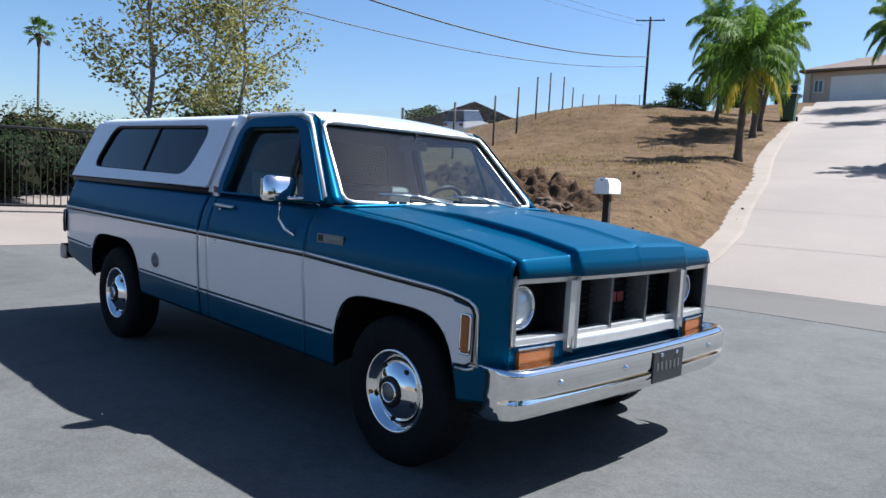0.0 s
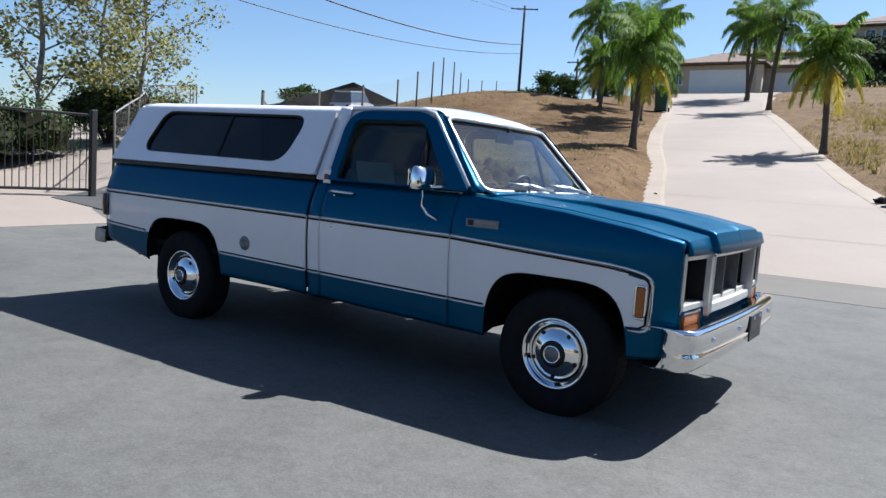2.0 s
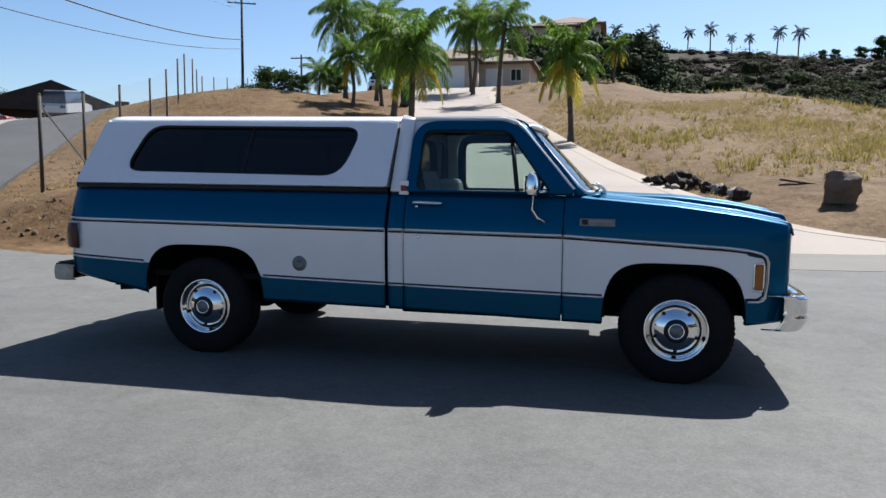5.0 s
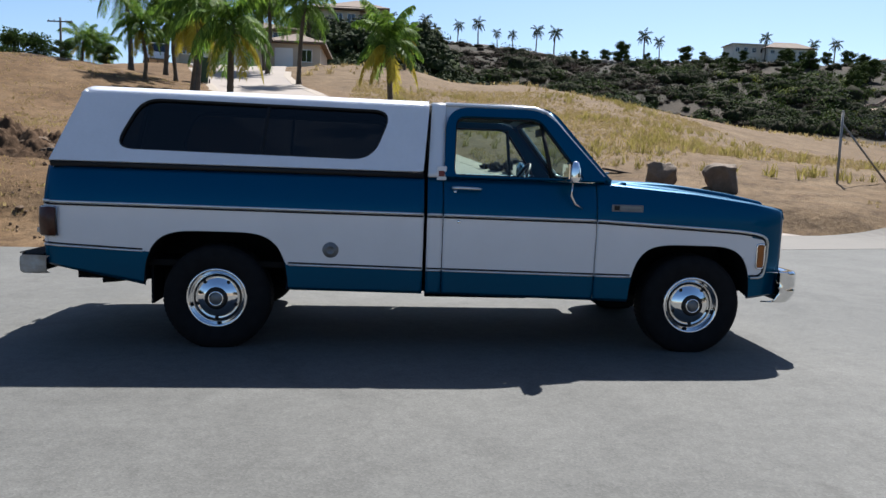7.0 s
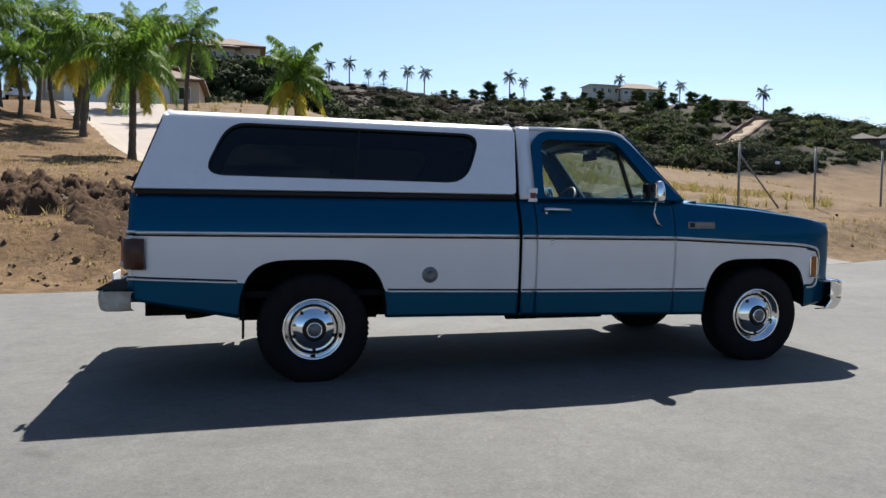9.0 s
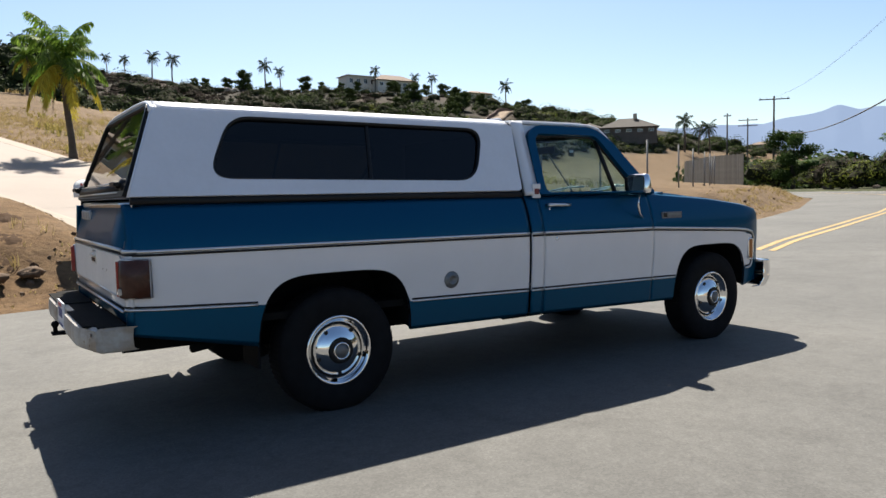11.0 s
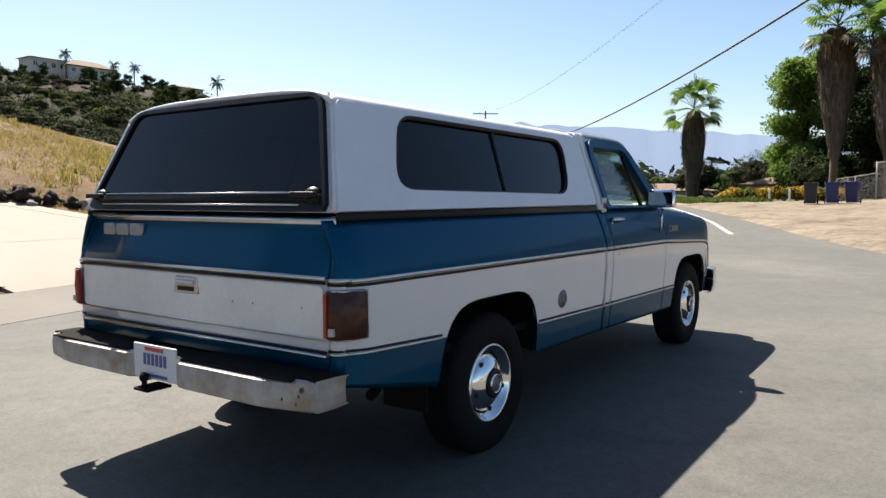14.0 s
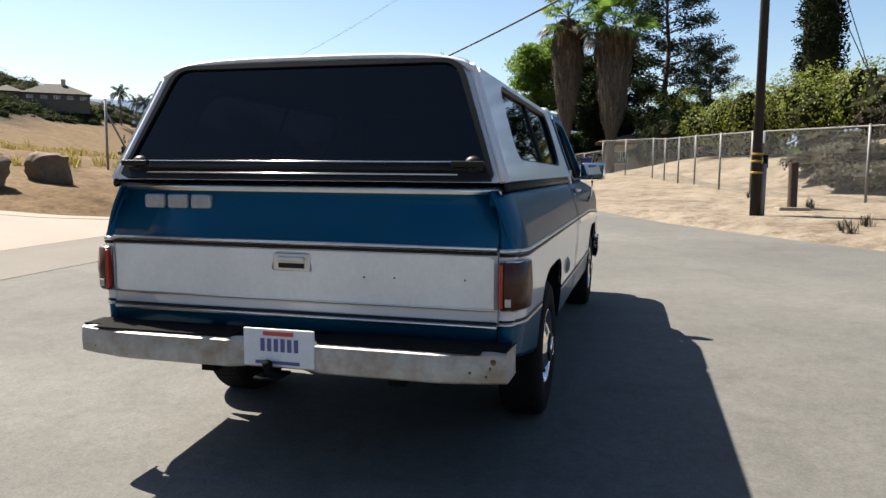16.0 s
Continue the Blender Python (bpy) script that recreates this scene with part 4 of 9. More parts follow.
# side marker lamps, badges, fuel cap, handles, mirrors
for side in (1, -1):
    yb = -side * (side_y(0.474, 0.77) + 0.004)
    bm = bmesh.new()
    box(bm, 0.452, 0.496, yb - 0.010, yb + 0.010, 0.690, 0.848)
    lamp = part("side_marker", bm, AMBER, truck, "amber side marker lens", bevel=0.006)
    tube("surround", [(x, yb - side * 0.004, z) for x, z in around(rounded([(0.446, 0.684), (0.502, 0.684), (0.502, 0.854), (0.446, 0.854)], 0.008, 3), 40)], 0.006, CHROME, lamp, "chrome surround", 6, closed=True)
    yb = -side * (side_y(-0.5, 1.085) + 0.003)
    bm = bmesh.new()
    box(bm, -0.628, -0.402, yb - 0.005, yb + 0.005, 1.058, 1.108)
    badge = part("fender_badge", bm, DULL_METAL, truck, "dull metal rectangular badge", bevel=0.004)
    bm = bmesh.new()
    box(bm, -0.56, -0.42, yb - side * 0.006 - 0.001, yb - side * 0.006 + 0.001, 1.083, 1.098)
    part("badge_bar", bm, GALV, badge, "plain grey bar")
    bm = bmesh.new()
    box(bm, -0.612, -0.574, yb - side * 0.006 - 0.001, yb - side * 0.006 + 0.001, 1.068, 1.100)
    part("badge_mark", bm, BLACK, badge, "dark mark")
    yh = -side * side_y(-1.65, 1.186)
    handle = tube("door_handle", [(-1.748, yh, 1.186), (-1.742, yh - side * 0.03, 1.187), (-1.70, yh - side * 0.036, 1.189), (-1.60, yh - side * 0.034, 1.186), (-1.555, yh - side * 0.026, 1.184), (-1.548, yh, 1.183)], [0.012, 0.013, 0.012, 0.011, 0.010, 0.009], BRUSHED, truck, "worn chrome door handle", 8)
    lathe("button", [(0.0, 0.02), (0.010, 0.018), (0.013, 0.008), (0.015, 0.0)], CHROME, handle, pose(-1.728, yh + side * 0.006, 1.160, 0, 0, 180 if side > 0 else 0), steps=14)
    lathe("door_lock", [(0.0, 0.007), (0.008, 0.006), (0.012, 0.003), (0.013, 0.0)], CHROME, truck, pose(-1.70, -side * side_y(-1.7, 0.958), 0.958, 0, 0, 180 if side > 0 else 0), steps=14)
    # towing-style door mirror on a bent bracket
    ym = -side * 1.000
    loop = [(0.022, -0.108), (-0.036, -0.104), (-0.042, 0.0), (-0.036, 0.104), (0.022, 0.108), (0.044, 0.06), (0.048, -0.06)]
    rows = []
    for z, s_ in ((1.258, 0.84), (1.264, 0.97), (1.29, 1.0), (1.345, 0.93), (1.386, 0.78), (1.396, 0.58)):
        rows.append([(-0.93 + a * s_ ** 2.2 * 1.05 - 0.012 * (1 - s_), ym + side * b * s_ ** 0.5, z) for a, b in around(rounded(loop, 0.02, 3), 28)])
    verts = [p for r in rows for p in r]
    faces = [(i * 28 + k, i * 28 + (k + 1) % 28, (i + 1) * 28 + (k + 1) % 28, (i + 1) * 28 + k) for i in range(5) for k in range(28)] + [tuple(range(28)), tuple(5 * 28 + k for k in range(28))]
    head = child("door_mirror", mesh_from("door_mirror", verts, faces, CHROME, smooth=True), truck, "chrome door mirror on a bent bracket")
    bm = bmesh.new()
    box(bm, -0.979, -0.973, ym - 0.092, ym + 0.092, 1.275, 1.375)
    part("mirror_glass", bm, MIRROR, head, "mirror glass")
    yd = -side * 0.955
    tube("bracket", [(-0.925, ym, 1.25), (-0.93, ym + side * 0.002, 1.16), (-0.90, ym + side * 0.02, 1.105), (-0.84, yd, 1.072)], 0.010, CHROME, head, "bright bracket", 6)
    tube("bracket", [(-0.90, ym + side * 0.02, 1.272), (-0.86, -side * 0.95, 1.275), (-0.815, -side * 0.875, 1.275)], 0.010, CHROME, head, "bright bracket", 6)
yc = -side_y(-2.571, 0.74) - 0.001
lathe("fuel_cap", [(0.0, 0.010), (0.020, 0.010), (0.024, 0.016), (0.034, 0.014), (0.040, 0.004), (0.050, 0.006), (0.055, 0.0)], DULL_METAL, truck, pose(-2.571, yc, 0.742, 0, 0, 180), "round bright fuel cap", steps=28)

# wheels


def build_wheel(side, x):
    wheel = thing("wheel", "", "")
    wheel.parent = truck
    wheel.matrix_basis = pose(x, -side * 0.83, 0.400 + 0.003 * x, 0, 0, 180 if side > 0 else 0) @ Matrix.Diagonal((0.95, 1, 0.95, 1))
    lathe("tyre", [(0.205, -0.09), (0.225, -0.105), (0.300, -0.115), (0.350, -0.106), (0.374, -0.088), (0.380, -0.05), (0.380, 0.05), (0.374, 0.088), (0.350, 0.106), (0.300, 0.115), (0.240, 0.108), (0.215, 0.095), (0.205, 0.085)], RUBBER, wheel, None, "black tyre", 56)
    verts, faces = [], []
    for k in range(64):
        w = 2 * math.pi * k / 64
        m = Matrix.Rotation(w, 4, "Y") @ Matrix.Translation((0.3805, 0, 0))
        base = len(verts)
        for dx in (-0.003, 0.0015):
            for dy in (-0.078, 0.078):
                for dz in (-0.010, 0.010):
                    verts.append(m @ Vector((dx, dy * 0.96, dz + (0.008 if dy > 0 else -0.008))))
        faces += [tuple(base + i for i in q) for q in ((0, 1, 3, 2), (4, 6, 7, 5), (0, 4, 5, 1), (2, 3, 7, 6), (0, 2, 6, 4), (1, 5, 7, 3))]
    child("tread", mesh_from("tread", verts, faces, RUBBER), wheel, "black tyre tread")
    lathe("rim", [(0.200, -0.085), (0.190, -0.05), (0.188, 0.06), (0.196, 0.080), (0.210, 0.092)], UNDER, wheel, None, "dark rim barrel", 48)
    lathe("trim_ring", [(0.168, 0.062), (0.180, 0.078), (0.190, 0.084), (0.196, 0.098), (0.206, 0.104), (0.214, 0.100), (0.217, 0.092)], CHROME, wheel, None, "chrome trim ring", 56)
    lathe("wheel_disc", [(0.176, 0.050), (0.166, 0.060), (0.158, 0.062)], BLACK, wheel, None, "dark gap inside the trim ring", 56)
    lathe("hub_dish", [(0.160, 0.056), (0.156, 0.072), (0.148, 0.082), (0.130, 0.094), (0.105, 0.106), (0.086, 0.114), (0.078, 0.116)], CHROME, wheel, None, "chrome hub dish", 56)
    for k in range(5):
        w = 2 * math.pi * (k + 0.25) / 5
        bm = bmesh.new()
        bmesh.ops.create_cone(bm, cap_ends=True, segments=12, radius1=0.013, radius2=0.010, depth=0.012, matrix=Matrix.Rotation(w, 4, "Y") @ Matrix.Translation((0.142, 0.090, 0)) @ Matrix.Rotation(radians(90), 4, "X"))
        part("slot", bm, BLACK, wheel, "dark bolt hole in the dish")
    lathe("hub_ring", [(0.082, 0.112), (0.080, 0.122), (0.074, 0.127), (0.056, 0.128), (0.050, 0.124)], BLACK, wheel, None, "black hub ring", 48)
    lathe("hub_rim", [(0.056, 0.124), (0.054, 0.132), (0.049, 0.135), (0.044, 0.132), (0.042, 0.126)], CHROME, wheel, None, "thin bright hub rim", 36)
    lathe("hub_centre", [(0.044, 0.126), (0.034, 0.134), (0.018, 0.138), (0.0, 0.139)], DULL_METAL, wheel, None, "dark metal hub centre", 36)


for side in (1, -1):
    for x in (0.0, -3.335):
        build_wheel(side, x)

# underside: frame rails, floor, axles, tank, exhaust
bm = bmesh.new()
box(bm, -4.40, -1.95, -0.88, 0.88, 0.60, 0.64)
box(bm, -1.95, -0.45, -0.90, 0.90, 0.46, 0.50)
box(bm, -0.45, 0.55, -0.50, 0.50, 0.50, 0.62)
part("floor_pan", bm, UNDER, truck, "dark floor pan")
bm = bmesh.new()
for y in (-0.44, 0.44):
    box(bm, -4.42, 0.66, y - 0.035, y + 0.035, 0.44, 0.58)
for x in (-4.3, -2.6, -1.4, 0.3):
    box(bm, x - 0.05, x + 0.05, -0.44, 0.44, 0.46, 0.55)
part("chassis_frame", bm, UNDER, truck, "dark chassis frame")
bm = bmesh.new()
rod(bm, (-3.335, -0.78, 0.38), (-3.335, 0.78, 0.38), 0.045, sides=12)
bmesh.ops.create_uvsphere(bm, u_segments=14, v_segments=10, radius=0.15, matrix=Matrix.Translation((-3.335, 0.05, 0.38)))
rod(bm, (-3.2, 0.05, 0.38), (-1.2, 0.0, 0.45), 0.035, sides=10)
part("rear_axle", bm, UNDER, truck, "dark rear axle", smooth=True)
bm = bmesh.new()
box(bm, -0.06, 0.06, -0.74, 0.74, 0.33, 0.40)
box(bm, -0.25, 0.25, -0.40, 0.40, 0.36, 0.50)
part("front_axle", bm, UNDER, truck, "dark front axle beam", bevel=0.02)
bm = bmesh.new()
rod(bm, (-1.9, -0.60, 0.45), (-1.15, -0.60, 0.45), 0.080, sides=14)
rod(bm, (-3.0, -0.60, 0.46), (-1.9, -0.60, 0.45), 0.03, sides=10)
rod(bm, (-1.15, -0.60, 0.45), (-0.2, -0.35, 0.44), 0.03, sides=10)
part("exhaust", bm, UNDER, truck, "dark exhaust pipe and silencer", smooth=True)
tube("tail_pipe", [(-3.70, -0.62, 0.54), (-3.90, -0.68, 0.50), (-4.05, -0.76, 0.485), (-4.13, -0.80, 0.483)], 0.024, UNDER, truck, "dark bent tail pipe", 10)
for y in (-0.72, 0.72):
    bm = bmesh.new()
    box(bm, -3.79, -3.775, y - 0.13, y + 0.13, 0.33, 0.60)
    part("mud_flap", bm, RUBBER, truck, "black rubber mud flap")

# cab inside: back wall with window, bench, dashboard, wheel, headliner
v, f = ring([(-0.86, 0.5), (0.86, 0.5), (0.86, 1.28), (0.69, 1.77), (-0.69, 1.77), (-0.86, 1.28)], rounded([(-0.62, 1.33), (0.62, 1.33), (0.58, 1.66), (-0.58, 1.66)], 0.06, 4), 80, lambda y, z: (-1.905 + 0.04 * max(0, z - 1.25), y, z))
add_thickness(child("cab_back", mesh_from("cab_back", v, f, DASH), truck, "dark cab back wall"), 0.02, 0)
child("rear_glass", mesh_from("rear_glass", [(-1.898, -0.62, 1.33), (-1.898, 0.62, 1.33), (-1.886, 0.58, 1.66), (-1.886, -0.58, 1.66)], [(0, 1, 2, 3)], GLASS), truck).visible_shadow = False
# added black block: keeps light out of the shaded gap behind the cab
bm = bmesh.new()
box(bm, -1.946, -1.916, -0.66, 0.66, 0.55, 1.70)
part("cab_boot", bm, RUBBER, truck, "black filler added to block the gap between cab and camper")
seat = thing("bench_seat", "", "")
seat.parent = truck
bm = bmesh.new()
box(bm, -1.70, -1.18, -0.72, 0.72, 0.62, 0.86)
part("seat_cushion", bm, SEAT_MAT, seat, "dark vinyl seat cushion", bevel=0.05)
bm = bmesh.new()
box(bm, -0.08, 0.08, -0.72, 0.72, 0, 0.56, pose(-1.70, 0, 0.80, 0, -12, 0))
part("seat_back", bm, SEAT_MAT, seat, "dark vinyl seat back", bevel=0.05)
bm = bmesh.new()
box(bm, 0.075, 0.095, -0.70, -0.30, 0.25, 0.60, pose(-1.70, 0, 0.80, 0, -12, 0))
part("seat_cover", bm, SEAT_LIGHT, seat, "pale grey cover on the seat back", bevel=0.008)
rows = [[(x, y, z) for y in [-0.84 + 0.14 * j for j in range(13)]] for x, z in ((-0.60, 1.235), (-0.72, 1.25), (-0.84, 1.235), (-0.88, 1.20), (-0.87, 1.10), (-0.82, 0.98))]
v, f = grid(rows)
add_thickness(child("dashboard", mesh_from("dashboard", v, f, DASH, smooth=True), truck, "dark teal padded dashboard"), 0.03, -1)
wheel_at = pose(-1.06, 0.36, 1.20, 0, -62, 0)
pts = [wheel_at @ Vector((0.20 * math.cos(w), 0.20 * math.sin(w), 0)) for w in [2 * math.pi * k / 32 for k in range(32)]]
steering = tube("steering_wheel", pts, 0.014, BLACK, truck, "black steering wheel", 8, closed=True)
bm = bmesh.new()
rod(bm, wheel_at @ Vector((0, -0.2, 0)), wheel_at @ Vector((0, 0.2, 0)), 0.012)
rod(bm, wheel_at @ Vector((0, 0, 0.01)), wheel_at @ Vector((0.03, 0, -0.30)), 0.03)
part("column", bm, BLACK, steering, "black steering column")
v, f = grid([[(x, y, 1.735 + 0.03 * (1 - (y / 0.66) ** 2)) for y in [-0.66 + 0.11 * j for j in range(13)]] for x in (-1.88, -1.5, -1.10)])
child("headliner", mesh_from("headliner", v, f, DASH, smooth=True), truck, "dark headliner")
bm = bmesh.new()
box(bm, -0.975, -0.955, -0.12, 0.12, 1.60, 1.66)
rod(bm, (-0.955, 0, 1.65), (-0.93, 0, 1.70), 0.008)
part("inside_mirror", bm, BLACK, truck, "black rear-view mirror", bevel=0.006)
for side in (1, -1):
    bm = bmesh.new()
    box(bm, -1.78, -0.80, -side * 0.86, -side * 0.82, 0.55, 1.25)
    part("door_card", bm, SEAT_MAT, truck, "dark inner door card", bevel=0.01)

# load bed inside and tailgate
bm = bmesh.new()
box(bm, -4.42, -1.95, -0.51, 0.51, 0.74, 0.77)
for y in (-0.665, 0.665):
    box(bm, -4.42, -3.83, y - 0.155, y + 0.155, 0.74, 0.77)
    box(bm, -2.84, -1.95, y - 0.155, y + 0.155, 0.74, 0.77)
part("bed_floor", bm, BLUE, truck, "blue load bed floor")
for y0, y1 in ((-0.845, -0.825), (0.825, 0.845)):
    bm = bmesh.new()
    box(bm, -4.42, -1.95, y0, y1, 0.90, 1.24)
    part("bed_inner_wall", bm, BLUE, truck, "blue inner bed wall")
bm = bmesh.new()
box(bm, -1.99, -1.95, -0.82, 0.82, 0.74, 1.24)
part("bed_front_wall", bm, BLUE, truck, "blue front bed wall")


tailgate = thing("tailgate", "", "")
tailgate.parent = truck
rows = []
for z, dx in ((0.660, 0.0), (0.70, -0.004), (0.72, -0.006), (0.748, -0.008), (0.785, -0.008), (0.80, -0.010), (1.00, -0.010), (1.02, -0.010), (1.035, -0.010), (1.11, 0.012), (1.19, 0.034), (1.238, 0.046), (1.246, 0.042), (1.270, 0.046)):
    rows.append([(-4.455 + dx, y, z) for y in (-0.868, -0.45, 0.0, 0.45, 0.868)])
v, f = grid(rows)
idx = []
for q in f:
    z = sum(v[i][2] for i in q) / 4
    idx.append(1 if 0.725 < z < 1.02 else 2 if z > 1.24 else 0)
me = mesh_from("skin", v, f, [BLUE, WHITE, BRUSHED], idx, smooth=True)
add_thickness(child("skin", me, tailgate, "blue and white tailgate skin"), 0.03, 1.0)
v, f = ring([(-0.855, 0.795), (0.855, 0.795), (0.855, 1.0), (-0.855, 1.0)], rounded([(-0.095, 0.912), (0.095, 0.912), (0.075, 0.992), (-0.075, 0.992)], 0.012, 3), 120, lambda y, z: (-4.471, y, z))
add_thickness(child("panel", mesh_from("panel", v, f, GATE_WHITE), tailgate, "brushed pale tailgate panel"), 0.006, 0)
for z, r, mat in ((1.030, 0.010, BRUSHED), (1.012, 0.007, BLACK), (0.790, 0.006, BRUSHED), (0.722, 0.009, BRUSHED), (0.738, 0.006, BLACK)):
    tube("trim", [(-4.470, -0.866, z), (-4.472, 0, z), (-4.470, 0.866, z)], r, mat, tailgate, "trim strip across the tailgate", 6)
bm = bmesh.new()
box(bm, -4.478, -4.462, -0.085, 0.085, 0.912, 0.985)
box(bm, -4.492, -4.470, -0.062, 0.062, 0.955, 0.972)
part("handle", bm, GRILLE_ALU, tailgate, "chrome tailgate handle in a recess", bevel=0.006)
bm = bmesh.new()
box(bm, -4.4815, -4.4775, -0.058, 0.058, 0.925, 0.945)
part("handle_slot", bm, BLACK, tailgate)
# maker's mark on the tailgate, drawn as plain blocks
for k in range(3):
    y = 0.676 - 0.115 * k
    bm = bmesh.new()
    box(bm, -4.440, -4.408, y - 0.051, y + 0.051, 1.160, 1.222)
    part("plain_block", bm, MARK_METAL, tailgate, "bright raised metal block", bevel=0.012)
for y, z in ((-0.32, 0.90), (-0.45, 0.902), (-0.74, 0.905)):
    lathe("chip", [(0.0, 0.0012), (0.003, 0.001), (0.0045, 0.0)], RUST, tailgate, pose(-4.476, y, z, 0, 0, 90), "small dark chip in the panel", steps=8)

for side in (1, -1):
    # corner post and wrapped tail lamp
    y0, y1 = -side * 0.874, -side * 0.925
    rows = []
    for z in (0.62, 0.70, 0.735, 0.78, 0.99, 1.03, 1.09, 1.15, 1.20, 1.252):
        lean = 0.0 if z < 1.03 else 0.055 * (z - 1.03) / 0.22
        yo = side_y(-4.45, z)
        rows.append([(-4.455 + lean, -side * 0.872, z), (-4.458 + lean, -side * min(0.895, yo - 0.02), z), (-4.452 + lean * 0.8, -side * (yo - 0.004), z), (-4.43 + lean * 0.6, -side * (side_y(-4.43, z) + 0.001), z)])
    v, f = grid(rows)
    idx = [1 if 0.735 < sum(v[i][2] for i in q) / 4 < 1.02 else 0 for q in f]
    add_thickness(child("corner_post", mesh_from("corner_post", v, f, [BLUE, WHITE], idx, smooth=True), truck, "blue and white rear corner"), 0.012, 0)
    for z, r, mat in ((1.022, 0.010, BRUSHED), (1.006, 0.007, BLACK), (0.731, 0.008, BRUSHED), (0.745, 0.006, BLACK)):
        tube("trim", [(-4.464, -side * 0.874, z), (-4.462, -side * 0.90, z), (-4.452, -side * (side_y(-4.45, z) + 0.002), z), (-4.41, -side * (side_y(-4.41, z) + 0.003), z)], r, mat, truck, "trim strip round the corner", 6)
    rows = []
    outline = [(-4.470, 0.880), (-4.474, 0.900), (-4.468, 0.925), (-4.450, 0.942), (-4.42, 0.957), (-4.36, 0.972)]
    for z, s_ in ((0.798, -0.004), (0.803, 0.006), (0.89, 0.010), (0.972, 0.006), (0.978, -0.004)):
        rows.append([(x - s_ * (1 if x < -4.44 else 0.2), -side * (y + s_ * (1 if y > 0.93 else 0.2)), z) for x, y in outline])
    v, f = grid(rows)
    lamp = child("tail_lamp", mesh_from("tail_lamp", v, f, RED_LENS, smooth=True), truck, "dark red wrapped tail lamp")
    add_thickness(lamp, 0.02, 0)
    bm = bmesh.new()
    box(bm, -4.500, -4.470, -side * 0.878, -side * 0.894, 0.803, 0.975)
    part("reflector", bm, RED_STRIP, lamp, "bright red strip", bevel=0.002)
    bm = bmesh.new()
    box(bm, -4.501, -4.474, -side * 0.902, -side * 0.926, 0.810, 0.842)
    part("reverse_lens", bm, CLEAR_LENS, lamp, "pale reversing lens", bevel=0.003)
    edge = [(-4.474, 0.876, 0.794), (-4.476, 0.915, 0.794), (-4.455, 0.948, 0.794), (-4.352, 0.979, 0.794), (-4.352, 0.979, 0.982), (-4.455, 0.948, 0.982), (-4.476, 0.915, 0.982), (-4.474, 0.876, 0.982)]
    tube("surround", [(x, -side * y, z) for x, y, z in edge], 0.005, BRUSHED, lamp, "bright surround", 6, closed=True)

# rear step bumper with number plate and tow ball
bump = thing("rear_bumper", "", "")
bump.parent = truck
rows = []
for i in range(33):
    u = -1 + 2 * i / 32
    w = abs(u)
    y = math.copysign(0.935 * min(1.0, w / 0.88), u)
    x = -4.665 + 0.045 * ramp(w, 0.62, 0.86) + 0.02 * ramp(w, 0.84, 0.90) + 0.16 * max(0.0, w - 0.88) / 0.12 + 0.035 * (1 - ramp(w, 0.14, 0.19))
    rows.append([(-4.47, y, 0.650), (x + 0.02, y, 0.655), (x, y, 0.645), (x - 0.004, y, 0.600), (x, y, 0.550), (x + 0.02, y, 0.540), (-4.50, y, 0.545)])
v, f = grid(rows)
add_thickness(child("face", mesh_from("face", v, f, [STEEL_RUST, UNDER], [1 if q[0] % 7 == 0 else 0 for q in f]), bump, "pale worn steel bumper face"), 0.010, 0)
for s_ in (1, -1):
    bm = bmesh.new()
    box(bm, -4.655, -4.47, s_ * 0.19, s_ * 0.84, 0.657, 0.664)
    box(bm, -4.60, -4.47, s_ * 0.84, s_ * 0.93, 0.657, 0.664)
    part("step_tread", bm, UNDER, bump, "dark step tread")
    bm = bmesh.new()
    box(bm, -4.59, -4.40, s_ * 0.40, s_ * 0.44, 0.53, 0.60)
    part("bracket", bm, UNDER, bump, "dark bumper bracket")
    lathe("hole", [(0.0, 0.004), (0.016, 0.003), (0.020, 0.0)], GALV, bump, pose(-4.668 + 0.01, s_ * 0.21, 0.59, 0, 0, 90), steps=16)
for y, z, r in ((-0.80, 0.585, 0.007), (-0.87, 0.60, 0.010), (-0.86, 0.57, 0.006), (0.86, 0.60, 0.006), (0.85, 0.575, 0.005), (0.62, 0.565, 0.005), (-0.885, 0.625, 0.012)):
    lathe("rust_spot", [(0.0, 0.002), (r * 0.7, 0.0015), (r, 0.0)], RUST, bump, pose(-4.668 + 0.045 * ramp(abs(y) / 1.085, 0.62, 0.86), y, z, 0, 0, 90), "rust spot", steps=9)
bm = bmesh.new()
box(bm, -4.672, -4.662, -0.187, 0.118, 0.556, 0.708)
plate = part("number_plate", bm, PLATE_MAT, bump, "white number plate", bevel=0.004)
bm = bmesh.new()
box(bm, -4.675, -4.672, -0.100, 0.030, 0.681, 0.698)
part("plate_band", bm, PLATE_RED, plate, "red band")
for k in range(6):
    bm = bmesh.new()
    box(bm, -4.675, -4.672, -0.120 + 0.029 * k, -0.103 + 0.029 * k, 0.618, 0.669)
    part("bar", bm, PLATE_BLUE, plate, "plain blue bar")
bm = bmesh.new()
box(bm, -4.675, -4.672, -0.125, 0.065, 0.567, 0.580)
part("bar", bm, PLATE_BLUE, plate, "plain blue lower bar")
bm = bmesh.new()
bmesh.ops.create_uvsphere(bm, u_segments=16, v_segments=12, radius=0.021, matrix=Matrix.Translation((-4.70, 0.0, 0.570)))
rod(bm, (-4.70, 0, 0.570), (-4.70, 0, 0.52), 0.012)
box(bm, -4.72, -4.60, -0.05, 0.05, 0.512, 0.524)
